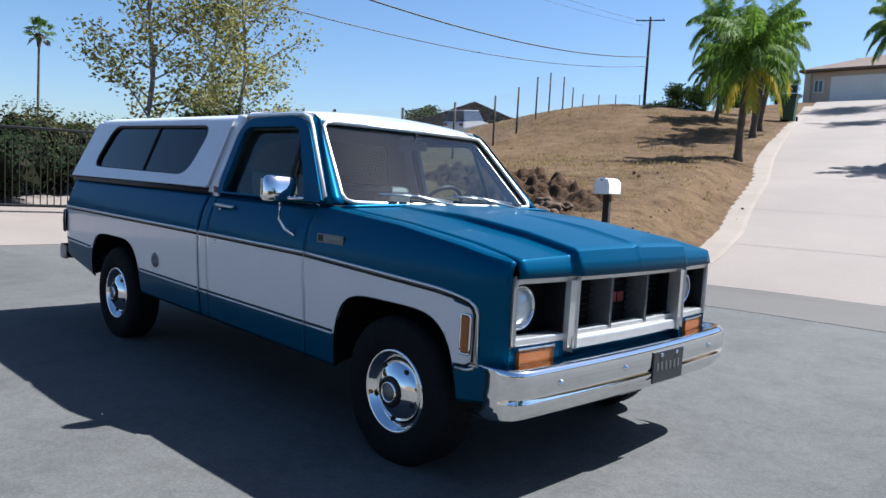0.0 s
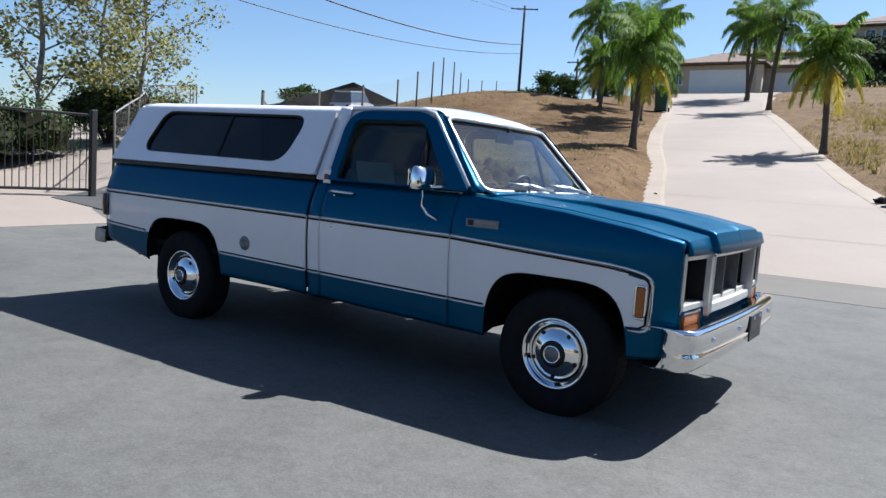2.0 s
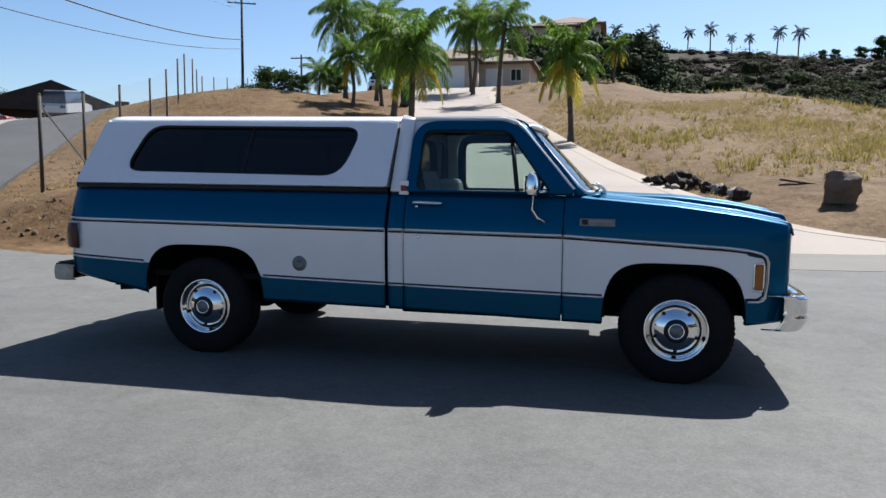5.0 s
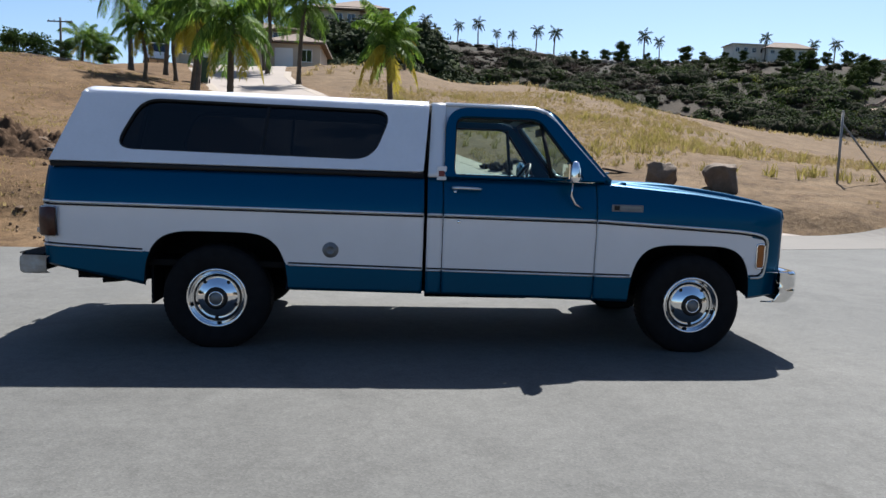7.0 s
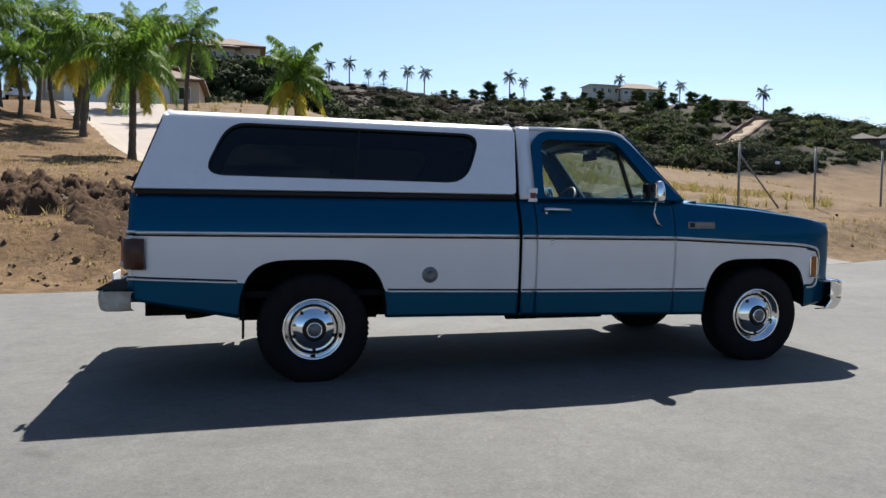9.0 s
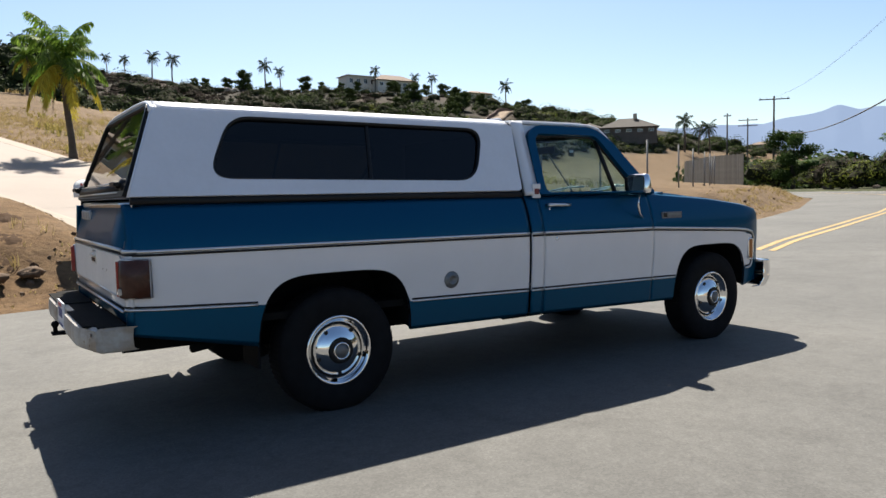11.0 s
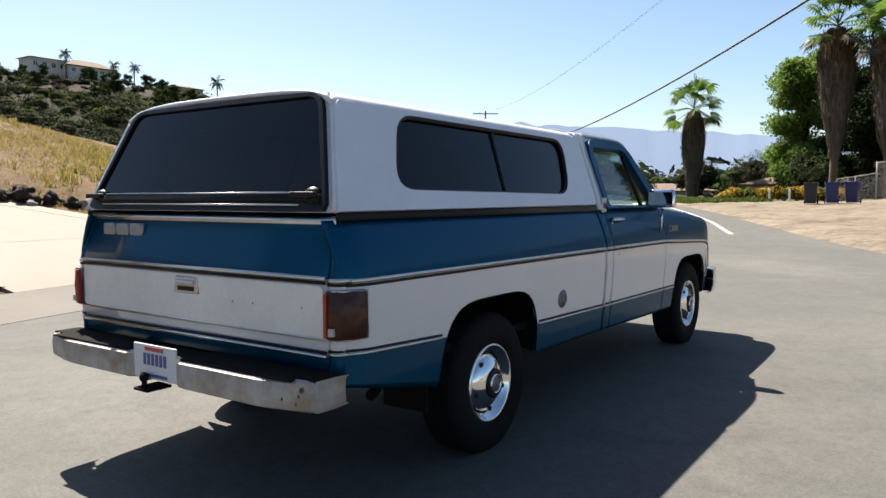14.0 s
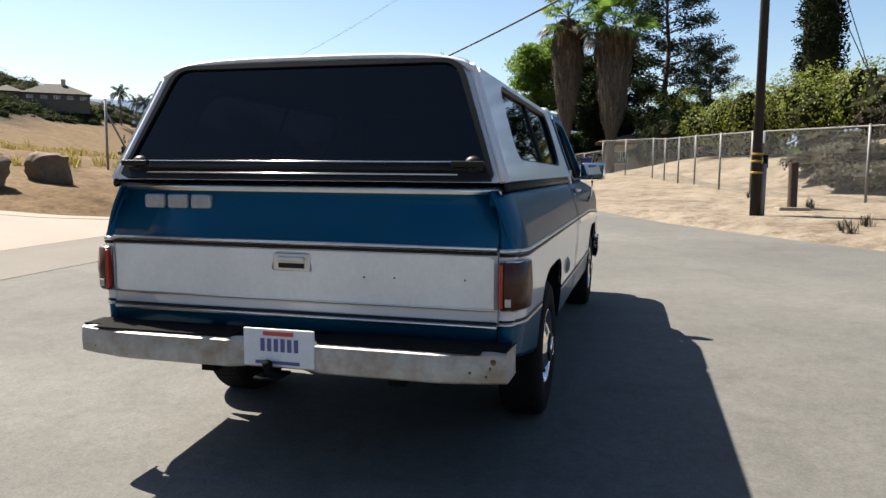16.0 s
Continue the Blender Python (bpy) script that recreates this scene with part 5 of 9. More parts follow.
part("tow_ball", bm, UNDER, bump, "dark rusty tow ball", smooth=True)

# ---- camper shell on the bed ----
shell = thing("camper_shell", "white fibreglass camper shell with tinted windows on the truck bed", "camper shell", at=pose(0, -0.045, -0.046, 0, 0.17, 0))


def shell_y(z):
    return 0.885 - (z - 1.285) * 0.36


def shell_back(z):
    return -4.425 + (z - 1.285) * 0.36


SHELL_OUT = [(-4.425, 1.285), (-4.261, 1.745), (-1.912, 1.732), (-1.950, 1.285)]
SHELL_WIN = rounded([(-4.035, 1.372), (-3.868, 1.722), (-2.165, 1.703), (-2.300, 1.352)], [0.14, 0.12, 0.13, 0.14], 6)
for side in (1, -1):
    v, f = ring(SHELL_OUT, SHELL_WIN, 160, lambda x, z, side=side: (x, -side * shell_y(z), z))
    add_thickness(child("side_wall", mesh_from("side_wall", v, f, SHELL), shell, "white shell side"), 0.02, 1.0 if side < 0 else -1.0)
    win = child("side_window", mesh_from("side_window", [(x, -side * (shell_y(z) - 0.006), z) for x, z in around(SHELL_WIN, 80)], [tuple(range(80))], TINT), shell, "dark tinted side window")
    tube("window_frame", [(x, -side * (shell_y(z) + 0.004), z) for x, z in around(SHELL_WIN, 80)], 0.015, BLACK, win, "black window frame", 6, closed=True)
    bm = bmesh.new()
    rod(bm, (-3.06, -side * (shell_y(1.37) - 0.004), 1.365), (-3.02, -side * (shell_y(1.71) - 0.004), 1.71), 0.012)
    part("window_bar", bm, BLACK, win, "black sliding window bar")
    tube("rail_gasket", [(-4.42, -side * 0.888, 1.270), (-3.0, -side * 0.890, 1.268), (-1.945, -side * 0.888, 1.264)], 0.020, BLACK, shell, "black gasket along the bed rail", 8, 0.5)
rows = []
for i in range(31):
    w = i / 30
    row = []
    for j in range(29):
        u = -1 + 2 * j / 28
        half = 0.721
        y = u * half
        z = 1.743 + 0.064 * (1 - abs(u) ** 5) ** 0.6 + 0.008 * (1 - u * u)
        z -= 0.014 * w
        x0, x1 = -4.264 + 0.30 * (z - 1.743), -1.912
        row.append((x0 + (x1 - x0) * w, y, z))
    rows.append(row)
v, f = grid(rows)
add_thickness(child("shell_roof", mesh_from("shell_roof", v, f, SHELL, smooth=True), shell, "white crowned shell roof"), 0.02, 0)
tube("roof_lip", [Vector(p) + Vector((-0.004, 0, -0.004)) for p in rows[0]], 0.013, SHELL, shell, "white rolled roof edge", 8)
for s_ in (1, -1):
    tube("corner_edge", [(shell_back(z) + 0.006, -s_ * (shell_y(z) - 0.006), z) for z in (1.288, 1.40, 1.52, 1.64, 1.74, 1.765)], 0.015, SHELL, shell, "white rounded rear corner", 8)
v, f = ring([(-0.885, 1.285), (0.885, 1.285), (0.722, 1.74), (0.60, 1.81), (-0.60, 1.81), (-0.722, 1.74)], rounded([(-0.60, 1.36), (0.60, 1.36), (0.54, 1.66), (-0.54, 1.66)], 0.05, 4), 90, lambda y, z: (-1.955 + 0.09 * (z - 1.285), y, z))
child("front_wall", mesh_from("front_wall", v, f, SHELL), shell, "white shell front wall")
child("front_window", mesh_from("front_window", [(-1.95, -0.60, 1.36), (-1.95, 0.60, 1.36), (-1.922, 0.54, 1.66), (-1.922, -0.54, 1.66)], [(0, 1, 2, 3)], TINT), shell)
# rear hatch
BACK_OUT = rounded([(-0.885, 1.285), (0.885, 1.285), (0.709, 1.788), (0.45, 1.82), (-0.45, 1.82), (-0.709, 1.788)], [0.01, 0.01, 0.05, 0.2, 0.2, 0.05], 5)
HATCH = rounded([(-0.848, 1.290), (0.848, 1.290), (0.666, 1.788), (-0.666, 1.788)], [0.03, 0.03, 0.08, 0.08], 6)
HATCH_GLASS = rounded([(-0.815, 1.335), (0.815, 1.335), (0.646, 1.770), (-0.646, 1.770)], [0.03, 0.03, 0.06, 0.06], 6)
v, f = ring(BACK_OUT, HATCH, 120, lambda y, z: (shell_back(z), y, z))
child("back_frame", mesh_from("back_frame", v, f, SHELL), shell, "white frame round the rear hatch")
v, f = ring(HATCH, HATCH_GLASS, 120, lambda y, z: (shell_back(z) - 0.008, y, z))
hatch = child("rear_hatch", mesh_from("rear_hatch", v, f, BLACK), shell, "black-framed tinted rear hatch")
add_thickness(hatch, 0.03, 0)
child("hatch_glass", mesh_from("hatch_glass", [(shell_back(z) - 0.010, y, z) for y, z in around(HATCH_GLASS, 80)], [tuple(range(80))], TINT), hatch, "dark tinted hatch glass")
for z in (1.316, 1.366):
    tube("hatch_rail", [(shell_back(z) - 0.034, -0.70, z), (shell_back(z) - 0.034, 0.70, z)], 0.0042, BRUSHED, hatch, "thin bright metal rail", 6)
tube("hatch_rail", [(shell_back(1.34) - 0.016, -0.80, 1.340), (shell_back(1.34) - 0.016, 0.80, 1.340)], 0.022, BLACK, hatch, "black lower rail", 6)
for y in (-0.755, 0.755):
    lathe("latch_boss", [(0.0, 0.030), (0.022, 0.028), (0.034, 0.018), (0.038, 0.0)], BLACK, hatch, pose(shell_back(1.35) - 0.012, y, 1.352, 0, 0, 90), "black latch boss", steps=20)
    bm = bmesh.new()
    rod(bm, (-4.405, y, 1.352), (-4.462, y, 1.350), 0.016, sides=10)
    box(bm, -4.478, -4.452, y - 0.075 + 0.02 * (y < 0), y + 0.055 + 0.02 * (y < 0), 1.345, 1.369)
    part("latch_handle", bm, BLACK, hatch, "black latch handle", bevel=0.008)


# ---- plants ----
def foliage(name, dark, light, through_=0.25, rough_=0.6):
    """Leaves: every leaf its own tone between two colours, with some light coming through."""
    m = bpy.data.materials.new(name)
    m.use_nodes = True
    n, l = m.node_tree.nodes, m.node_tree.links
    p = n["Principled BSDF"]
    p.inputs["Roughness"].default_value = rough_
    p.inputs["Specular IOR Level"].default_value = 0.12
    g, r = n.new("ShaderNodeNewGeometry"), n.new("ShaderNodeValToRGB")
    r.color_ramp.elements[0].color, r.color_ramp.elements[1].color = (*dark, 1), (*light, 1)
    l.new(g.outputs["Random Per Island"], r.inputs["Fac"])
    l.new(r.outputs["Color"], p.inputs["Base Color"])
    t, mix = n.new("ShaderNodeBsdfTranslucent"), n.new("ShaderNodeMixShader")
    l.new(r.outputs["Color"], t.inputs["Color"])
    mix.inputs[0].default_value = through_
    l.new(p.outputs[0], mix.inputs[1])
    l.new(t.outputs[0], mix.inputs[2])
    l.new(mix.outputs[0], n["Material Output"].inputs["Surface"])
    return m


PALM_GREEN = foliage("palm_green", (0.034, 0.084, 0.012), (0.18, 0.28, 0.042), 0.5)
PALM_YELLOW = foliage("palm_yellow", (0.28, 0.22, 0.02), (0.48, 0.42, 0.06), 0.45)
# darker palm green for the crest, its backlit shade put into the colour
PALM_BACKLIT = foliage("palm_backlit", (0.00928, 0.02088, 0.00812), (0.029, 0.0493, 0.0174), 0.2)
FAN_GREEN = foliage("fan_green", (0.026, 0.062, 0.012), (0.13, 0.22, 0.045), 0.38, 0.5)
OLD_LEAF = foliage("old_leaf", (0.060, 0.050, 0.040), (0.135, 0.115, 0.092), 0.1, 0.95)
DEAD_LEAF = foliage("dead_leaf", (0.0435, 0.029, 0.01856), (0.116, 0.0812, 0.05104), 0.1, 0.9)
SYCAMORE_LEAF = foliage("sycamore_leaf", (0.08, 0.095, 0.03), (0.34, 0.31, 0.10), 0.45)
GREEN_LEAF = foliage("green_leaf", (0.0174, 0.03596, 0.00812), (0.0435, 0.0725, 0.0174), 0.25, 0.85)
BRIGHT_LEAF = foliage("bright_leaf", (0.050, 0.075, 0.013), (0.17, 0.19, 0.034), 0.38)
DARK_LEAF = foliage("dark_leaf", (0.00696, 0.01392, 0.00464), (0.0174, 0.029, 0.00928), 0.12, 0.9)
BROWN_BRUSH = foliage("brown_brush", (0.026, 0.019, 0.015), (0.092, 0.068, 0.052), 0.1, 0.95)
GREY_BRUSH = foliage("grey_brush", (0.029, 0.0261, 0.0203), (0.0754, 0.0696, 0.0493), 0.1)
GRASS_MAT = foliage("dry_grass", (0.17, 0.125, 0.052), (0.34, 0.265, 0.125), 0.5, 0.95)
WEED_MAT = foliage("pale_weed", (0.16, 0.132, 0.036), (0.30, 0.25, 0.085), 0.45)
FLOWER = foliage("yellow_flower", (0.29, 0.174, 0.0116), (0.435, 0.29, 0.029), 0.2)
LAWN = foliage("lawn", (0.0522, 0.087, 0.0174), (0.1276, 0.1566, 0.0406), 0.3)
PALM_TRUNK = material("palm_trunk", (0.1102, 0.0841, 0.0609), 0.95, spread=0.35, scale=4, fine=0.25, fine_scale=18, bump=0.8, bump_scale=14, distance=0.03)
BARK = material("pale_bark", (0.29, 0.26, 0.22), 0.9, spread=0.4, scale=5, fine=0.2, fine_scale=20, bump=0.5, bump_scale=18, distance=0.02)
DARK_BARK = material("dark_bark", (0.0406, 0.029, 0.0203), 0.95, spread=0.4, scale=5, fine=0.2, fine_scale=20, bump=0.5, bump_scale=18, distance=0.02)


def on_land(x, y, lift=0.0):
    return Vector((x, y, terrain(x, y) + lift))


def bent(start, way, length, drop, count, rng, swing=0.0):
    """Points of a branch that sags under its weight."""
    d, p, out = Vector(way).normalized(), Vector(start), [Vector(start)]
    side = d.cross(Vector((0, 0, 1)))
    for i in range(count):
        d = (d + Vector((0, 0, -drop / count)) + side * swing * rng.uniform(-1, 1) / count).normalized()
        p = p + d * (length / count)
        out.append(p.copy())
    return out


def feather_frond(v, f, idx, start, azimuth, rise, length, rng, mat_i, leaf=0.55, droop=1.5, pairs=72):
    way = Vector((math.cos(azimuth) * math.cos(rise), math.sin(azimuth) * math.cos(rise), math.sin(rise)))
    pts = bent(start, way, length, droop, 12, rng, 0.3)
    tv, tf = tube_data(pts, [0.030 * (1 - 0.85 * i / 12) for i in range(13)], 4)
    b = len(v)
    v += tv
    f += [tuple(b + i for i in q) for q in tf]
    idx += [mat_i] * len(tf)
    for k in range(pairs):
        u = 0.12 + 0.88 * k / (pairs - 1)
        i = min(11, int(u * 12))
        p = pts[i].lerp(pts[i + 1], u * 12 - i)
        d = (pts[i + 1] - pts[i]).normalized()
        side = d.cross(Vector((0, 0, 1))).normalized()
        for s_ in (1, -1):
            size = leaf * (math.sin(math.pi * (0.12 + 0.80 * u)) ** 0.6) * rng.uniform(0.75, 1.15)
            out_ = (side * s_ * rng.uniform(0.4, 0.8) + d * rng.uniform(0.25, 0.6) + Vector((0, 0, rng.uniform(-1.1, -0.2)))).normalized()
            mid_ = p + out_ * size * 0.55
            tip = mid_ + (out_ + Vector((0, 0, -0.9))).normalized() * size * 0.45
            wide = d * 0.020
            b = len(v)
            v += [p - wide * 0.5, p + wide * 0.5, mid_ + wide, mid_ - wide, tip]
            f += [(b, b + 1, b + 2, b + 3), (b + 3, b + 2, b + 4)]
            idx += [mat_i, mat_i]


def build_feather_palm(name, label, height, spread_, seed, yellow=3, fronds=24, trunk_r=0.16, lean=0.3, dead=1, green=None, plume=1.0, full=0.25):
    rng = random.Random(seed)
    tree = thing(name, label, "palm tree", at=pose(0, 0, 0))
    pts = [Vector((lean * (i / 10) ** 2, 0.1 * math.sin(i * 0.5 + seed), height * i / 10)) for i in range(11)]
    pts = [p_ for a, b in zip(pts, pts[1:]) for p_ in (a, a.lerp(b, 0.5))] + [pts[-1]]
    rad = [trunk_r * (1.35 - 0.25 * min(1, i / 3) - 0.25 * i / 20) * (1.06 if i % 2 else 0.97) for i in range(21)]
    rad[0] *= 1.3
    pts[0].z -= 0.3
    tube("trunk", pts, rad, PALM_TRUNK, tree, "ringed grey palm trunk", 12)
    v, f, idx = [], [], []
    top = pts[-1] + Vector((0, 0, 0.15))
    for k in range(fronds):
        u = k / (fronds - 1)
        rise = radians(82 - 72 * u + rng.uniform(-8, 8))
        yel = u > 1 - yellow / fronds
        feather_frond(v, f, idx, top + Vector((0, 0, -0.5 * u)), k * 2.399 + rng.uniform(-0.3, 0.3), rise, spread_ * rng.uniform(0.85, 1.1), rng, 1 if yel else 0, full * spread_, (1.35 + 1.0 * u) * plume)
    child("crown", mesh_from("crown", v, f, [green or PALM_GREEN, PALM_YELLOW], idx), tree, "arching feather fronds, the lowest yellow" if yellow else "arching feather fronds")
    for k in range(dead):
        v, f, idx = [], [], []
        feather_frond(v, f, idx, top + Vector((0, 0, -0.4)), rng.uniform(0, 6.28), radians(-45), spread_ * 0.8, rng, 0, 0.16 * spread_, 2.4, 16)
        child("dead_frond", mesh_from("dead_frond", v, f, DEAD_LEAF), tree, "dry hanging frond")
    return tree


def build_fan_palm(name, label, height, crown_r, seed, skirt_len, skirt, trunk_r=0.28, leaves=30):
    """A fan palm; skirt gives the radius of the dry leaves over the share of their length, from the top."""
    rng = random.Random(seed)
    tree = thing(name, label, "palm tree", at=pose(0, 0, 0))
    tube("trunk", [(0.12 * math.sin(i * 0.4 + seed), 0.0, -0.3 + (height + 0.3) * i / 12) for i in range(13)], [trunk_r * (1.25 - 0.35 * i / 12) for i in range(13)], PALM_TRUNK, tree, "rough palm trunk", 12)
    top = Vector((0.12 * math.sin(4.8 + seed), 0, height))
    v, f, idx = [], [], []
    for k in range(int(900 * skirt_len)):
        u = rng.random()
        a = rng.uniform(0, 6.283)
        ragged = 1 + 0.16 * noise.noise(Vector((a * 1.2, u * 5, seed)))
        r = max(trunk_r, lerp(skirt, u)) * ragged * (rng.uniform(0.72, 1.03) if rng.random() < 0.93 else rng.uniform(1.0, 1.25))
        p = Vector((top.x + math.cos(a) * r, top.y + math.sin(a) * r, height - 0.1 - u * skirt_len))
        w = Vector((-math.sin(a), math.cos(a), 0)) * rng.uniform(0.02, 0.065)
        r2 = max(trunk_r * 0.8, lerp(skirt, min(1, u + 0.7 / skirt_len))) * ragged * rng.uniform(0.75, 1.06)
        q = Vector((top.x + math.cos(a + rng.uniform(-0.12, 0.12)) * r2, top.y + math.sin(a + rng.uniform(-0.12, 0.12)) * r2, p.z - rng.uniform(0.5, 1.0)))
        b = len(v)
        v += [p - w, p + w, q + w * 0.5, q - w * 0.4]
        f.append((b, b + 1, b + 2, b + 3))
        idx.append(0 if u < 0.28 + rng.uniform(-0.12, 0.12) else 1)
    child("dead_skirt", mesh_from("dead_skirt", v, f, [DEAD_LEAF, OLD_LEAF], idx), tree, "thick skirt of dry hanging leaves, brown above and grey below")
    v, f, idx = [], [], []
    for k in range(leaves):
        u = (k + 0.5) / leaves
        a, rise = k * 2.399 + rng.uniform(-0.4, 0.4), radians(84 - 122 * u + rng.uniform(-14, 14))
        way = Vector((math.cos(a) * math.cos(rise), math.sin(a) * math.cos(rise), math.sin(rise)))
        base = top + Vector((0, 0, 0.35 - 0.5 * u))
        reach = crown_r * rng.uniform(0.48, 0.70)
        hub = base + way * reach
        dry = 1 if u > 0.80 and rng.random() < 0.6 else 0
        tv, tf = tube_data([base, base.lerp(hub, 0.5) + Vector((0, 0, 0.08)), hub], 0.022, 4)
        b = len(v)
        v += tv
        f += [tuple(b + i for i in q) for q in tf]
        idx += [dry] * len(tf)
        side = way.cross(Vector((0, 0, 1)))
        side = side.normalized() if side.length > 0.05 else Vector((1, 0, 0))
        up = side.cross(way).normalized()
        twist = rng.uniform(-0.7, 0.7)
        side, up = side * math.cos(twist) + up * math.sin(twist), up * math.cos(twist) - side * math.sin(twist)
        blade = crown_r * rng.uniform(0.36, 0.46)
        for j in range(17):
            w = radians(-112 + 224 * j / 16)
            d = (way * math.cos(w) + side * math.sin(w) + up * 0.22 * abs(math.sin(w)) + Vector((0, 0, -0.18))).normalized()
            size = blade * (0.80 + 0.20 * math.cos(w)) * rng.uniform(0.9, 1.1)
            mid_, wide = hub + d * size * 0.6, d.cross(up).normalized() * size * 0.078
            tip = mid_ + (d + Vector((0, 0, -0.75 - 0.4 * dry))).normalized() * size * rng.uniform(0.38, 0.52)
            b = len(v)
            v += [hub, mid_ + wide, tip, mid_ - wide]
            f.append((b, b + 1, b + 2, b + 3))
            idx.append(dry)
    child("crown", mesh_from("crown", v, f, [FAN_GREEN, OLD_LEAF], idx), tree, "crown of stiff fan leaves, the lowest drying")
    return tree


def leaves_into(v, f, centre, radii, count, size, rng, hang=0.0):
    """Loose leaves and small clumps through an uneven egg-shaped space."""
    for _ in range(count):
        d = Vector((rng.gauss(0, 1), rng.gauss(0, 1), rng.gauss(0, 1))).normalized() * (rng.random() ** 0.45)
        p = Vector(centre) + Vector((d.x * radii[0], d.y * radii[1], d.z * radii[2]))
        a = Vector((rng.gauss(0, 1), rng.gauss(0, 1), rng.gauss(0, 0.6))).normalized()
        b_ = a.cross(Vector((rng.gauss(0, 1), rng.gauss(0, 1), rng.gauss(0, 1)))).normalized()
        s_ = size * rng.uniform(0.6, 1.3)
        if hang:
            a = (a + Vector((0, 0, -hang))).normalized()
        b = len(v)
        v += [p - a * s_ * 0.5, p + b_ * s_ * 0.30, p + a * s_ * 0.55, p - b_ * s_ * 0.30]
        f.append((b, b + 1, b + 2, b + 3))


def build_tree(name, label, height, spread_, seed, leaf_mat, bark, trunk_r=0.18, trunks=1, leaf=0.16, per_tip=26, clump=0.55, start=0.25, sweep=0.9, hang=0.0, levels=3, limbs=9):
    """A tree with tapered trunk, limbs, twigs and clumps of leaves at the twigs' ends."""
    rng = random.Random(seed)
    tree = thing(name, label, "tree", at=pose(0, 0, 0))
    tips, bv, bf = [], [], []
    for t_ in range(trunks):
        off = Vector((rng.uniform(-0.5, 0.5), rng.uniform(-0.5, 0.5), 0)) * (trunks > 1) * 1.6
        pts = [off + Vector((off.x * 0.1 * i + 0.10 * math.sin(i + seed + t_), 0.10 * math.cos(i * 1.3 + t_), -0.3 + (height * (1 - 0.12 * t_) + 0.3) * i / 12)) for i in range(13)]
        tube("trunk", pts, [trunk_r * (1.15 - 0.98 * i / 12) for i in range(13)], bark, tree, "", 9)
        for k in range(limbs):
            u = start + (0.97 - start) * (k + rng.random() * 0.5) / limbs
            i = min(11, int(u * 12))
            p = pts[i].lerp(pts[i + 1], u * 12 - i)
            a = k * 2.399 + rng.uniform(-0.5, 0.5)
            shape_ = math.sin(math.pi * min(1, max(0.12, (u - start) / (1.05 - start)) * 0.8 + 0.18))
            length = spread_ * (0.35 + 0.65 * shape_) * rng.uniform(0.8, 1.1)
            rise = rng.uniform(0.15, 0.75) * sweep
            limb = bent(p, (math.cos(a), math.sin(a), rise), length, 0.15 + hang * 0.4, 6, rng, 0.5)
            tv, tf = tube_data(limb, [trunk_r * 0.42 * (1 - u * 0.5) * (1 - 0.8 * j / 6) for j in range(7)], 5)
            b = len(bv)
            bv += tv
            bf += [tuple(b + q for q in w) for w in tf]
            for j in range(2, 7):
                for _ in range(2):
                    d = (limb[j] - limb[j - 1]).normalized() + Vector((rng.uniform(-1, 1), rng.uniform(-1, 1), rng.uniform(-0.4, 0.7)))
                    twig = bent(limb[j], d, length * rng.uniform(0.16, 0.34), 0.2 + hang, 3, rng, 0.4)
                    tv, tf = tube_data(twig, [trunk_r * 0.07, trunk_r * 0.05, trunk_r * 0.035, trunk_r * 0.02], 4)
                    b = len(bv)
                    bv += tv
                    bf += [tuple(b + q for q in w) for w in tf]
                    tips.append(twig[-1])
                    tips.append(twig[1])
    child("branchwork", mesh_from("branchwork", bv, bf, bark), tree, "forked limbs and twigs")
    v, f = [], []
    for p in tips:
        leaves_into(v, f, p, (clump, clump, clump * 0.75), per_tip, leaf, rng, hang)
    child("crown", mesh_from("crown", v, f, leaf_mat), tree, "uneven leafy crown with gaps")
    return tree


# shade inside bushes, put into the dark colour of their solid hearts
INNER_SHADE = material("bush_inner_shade", (0.022, 0.022, 0.012), 0.98, spread=0.3, scale=1.0, spec=0.05)


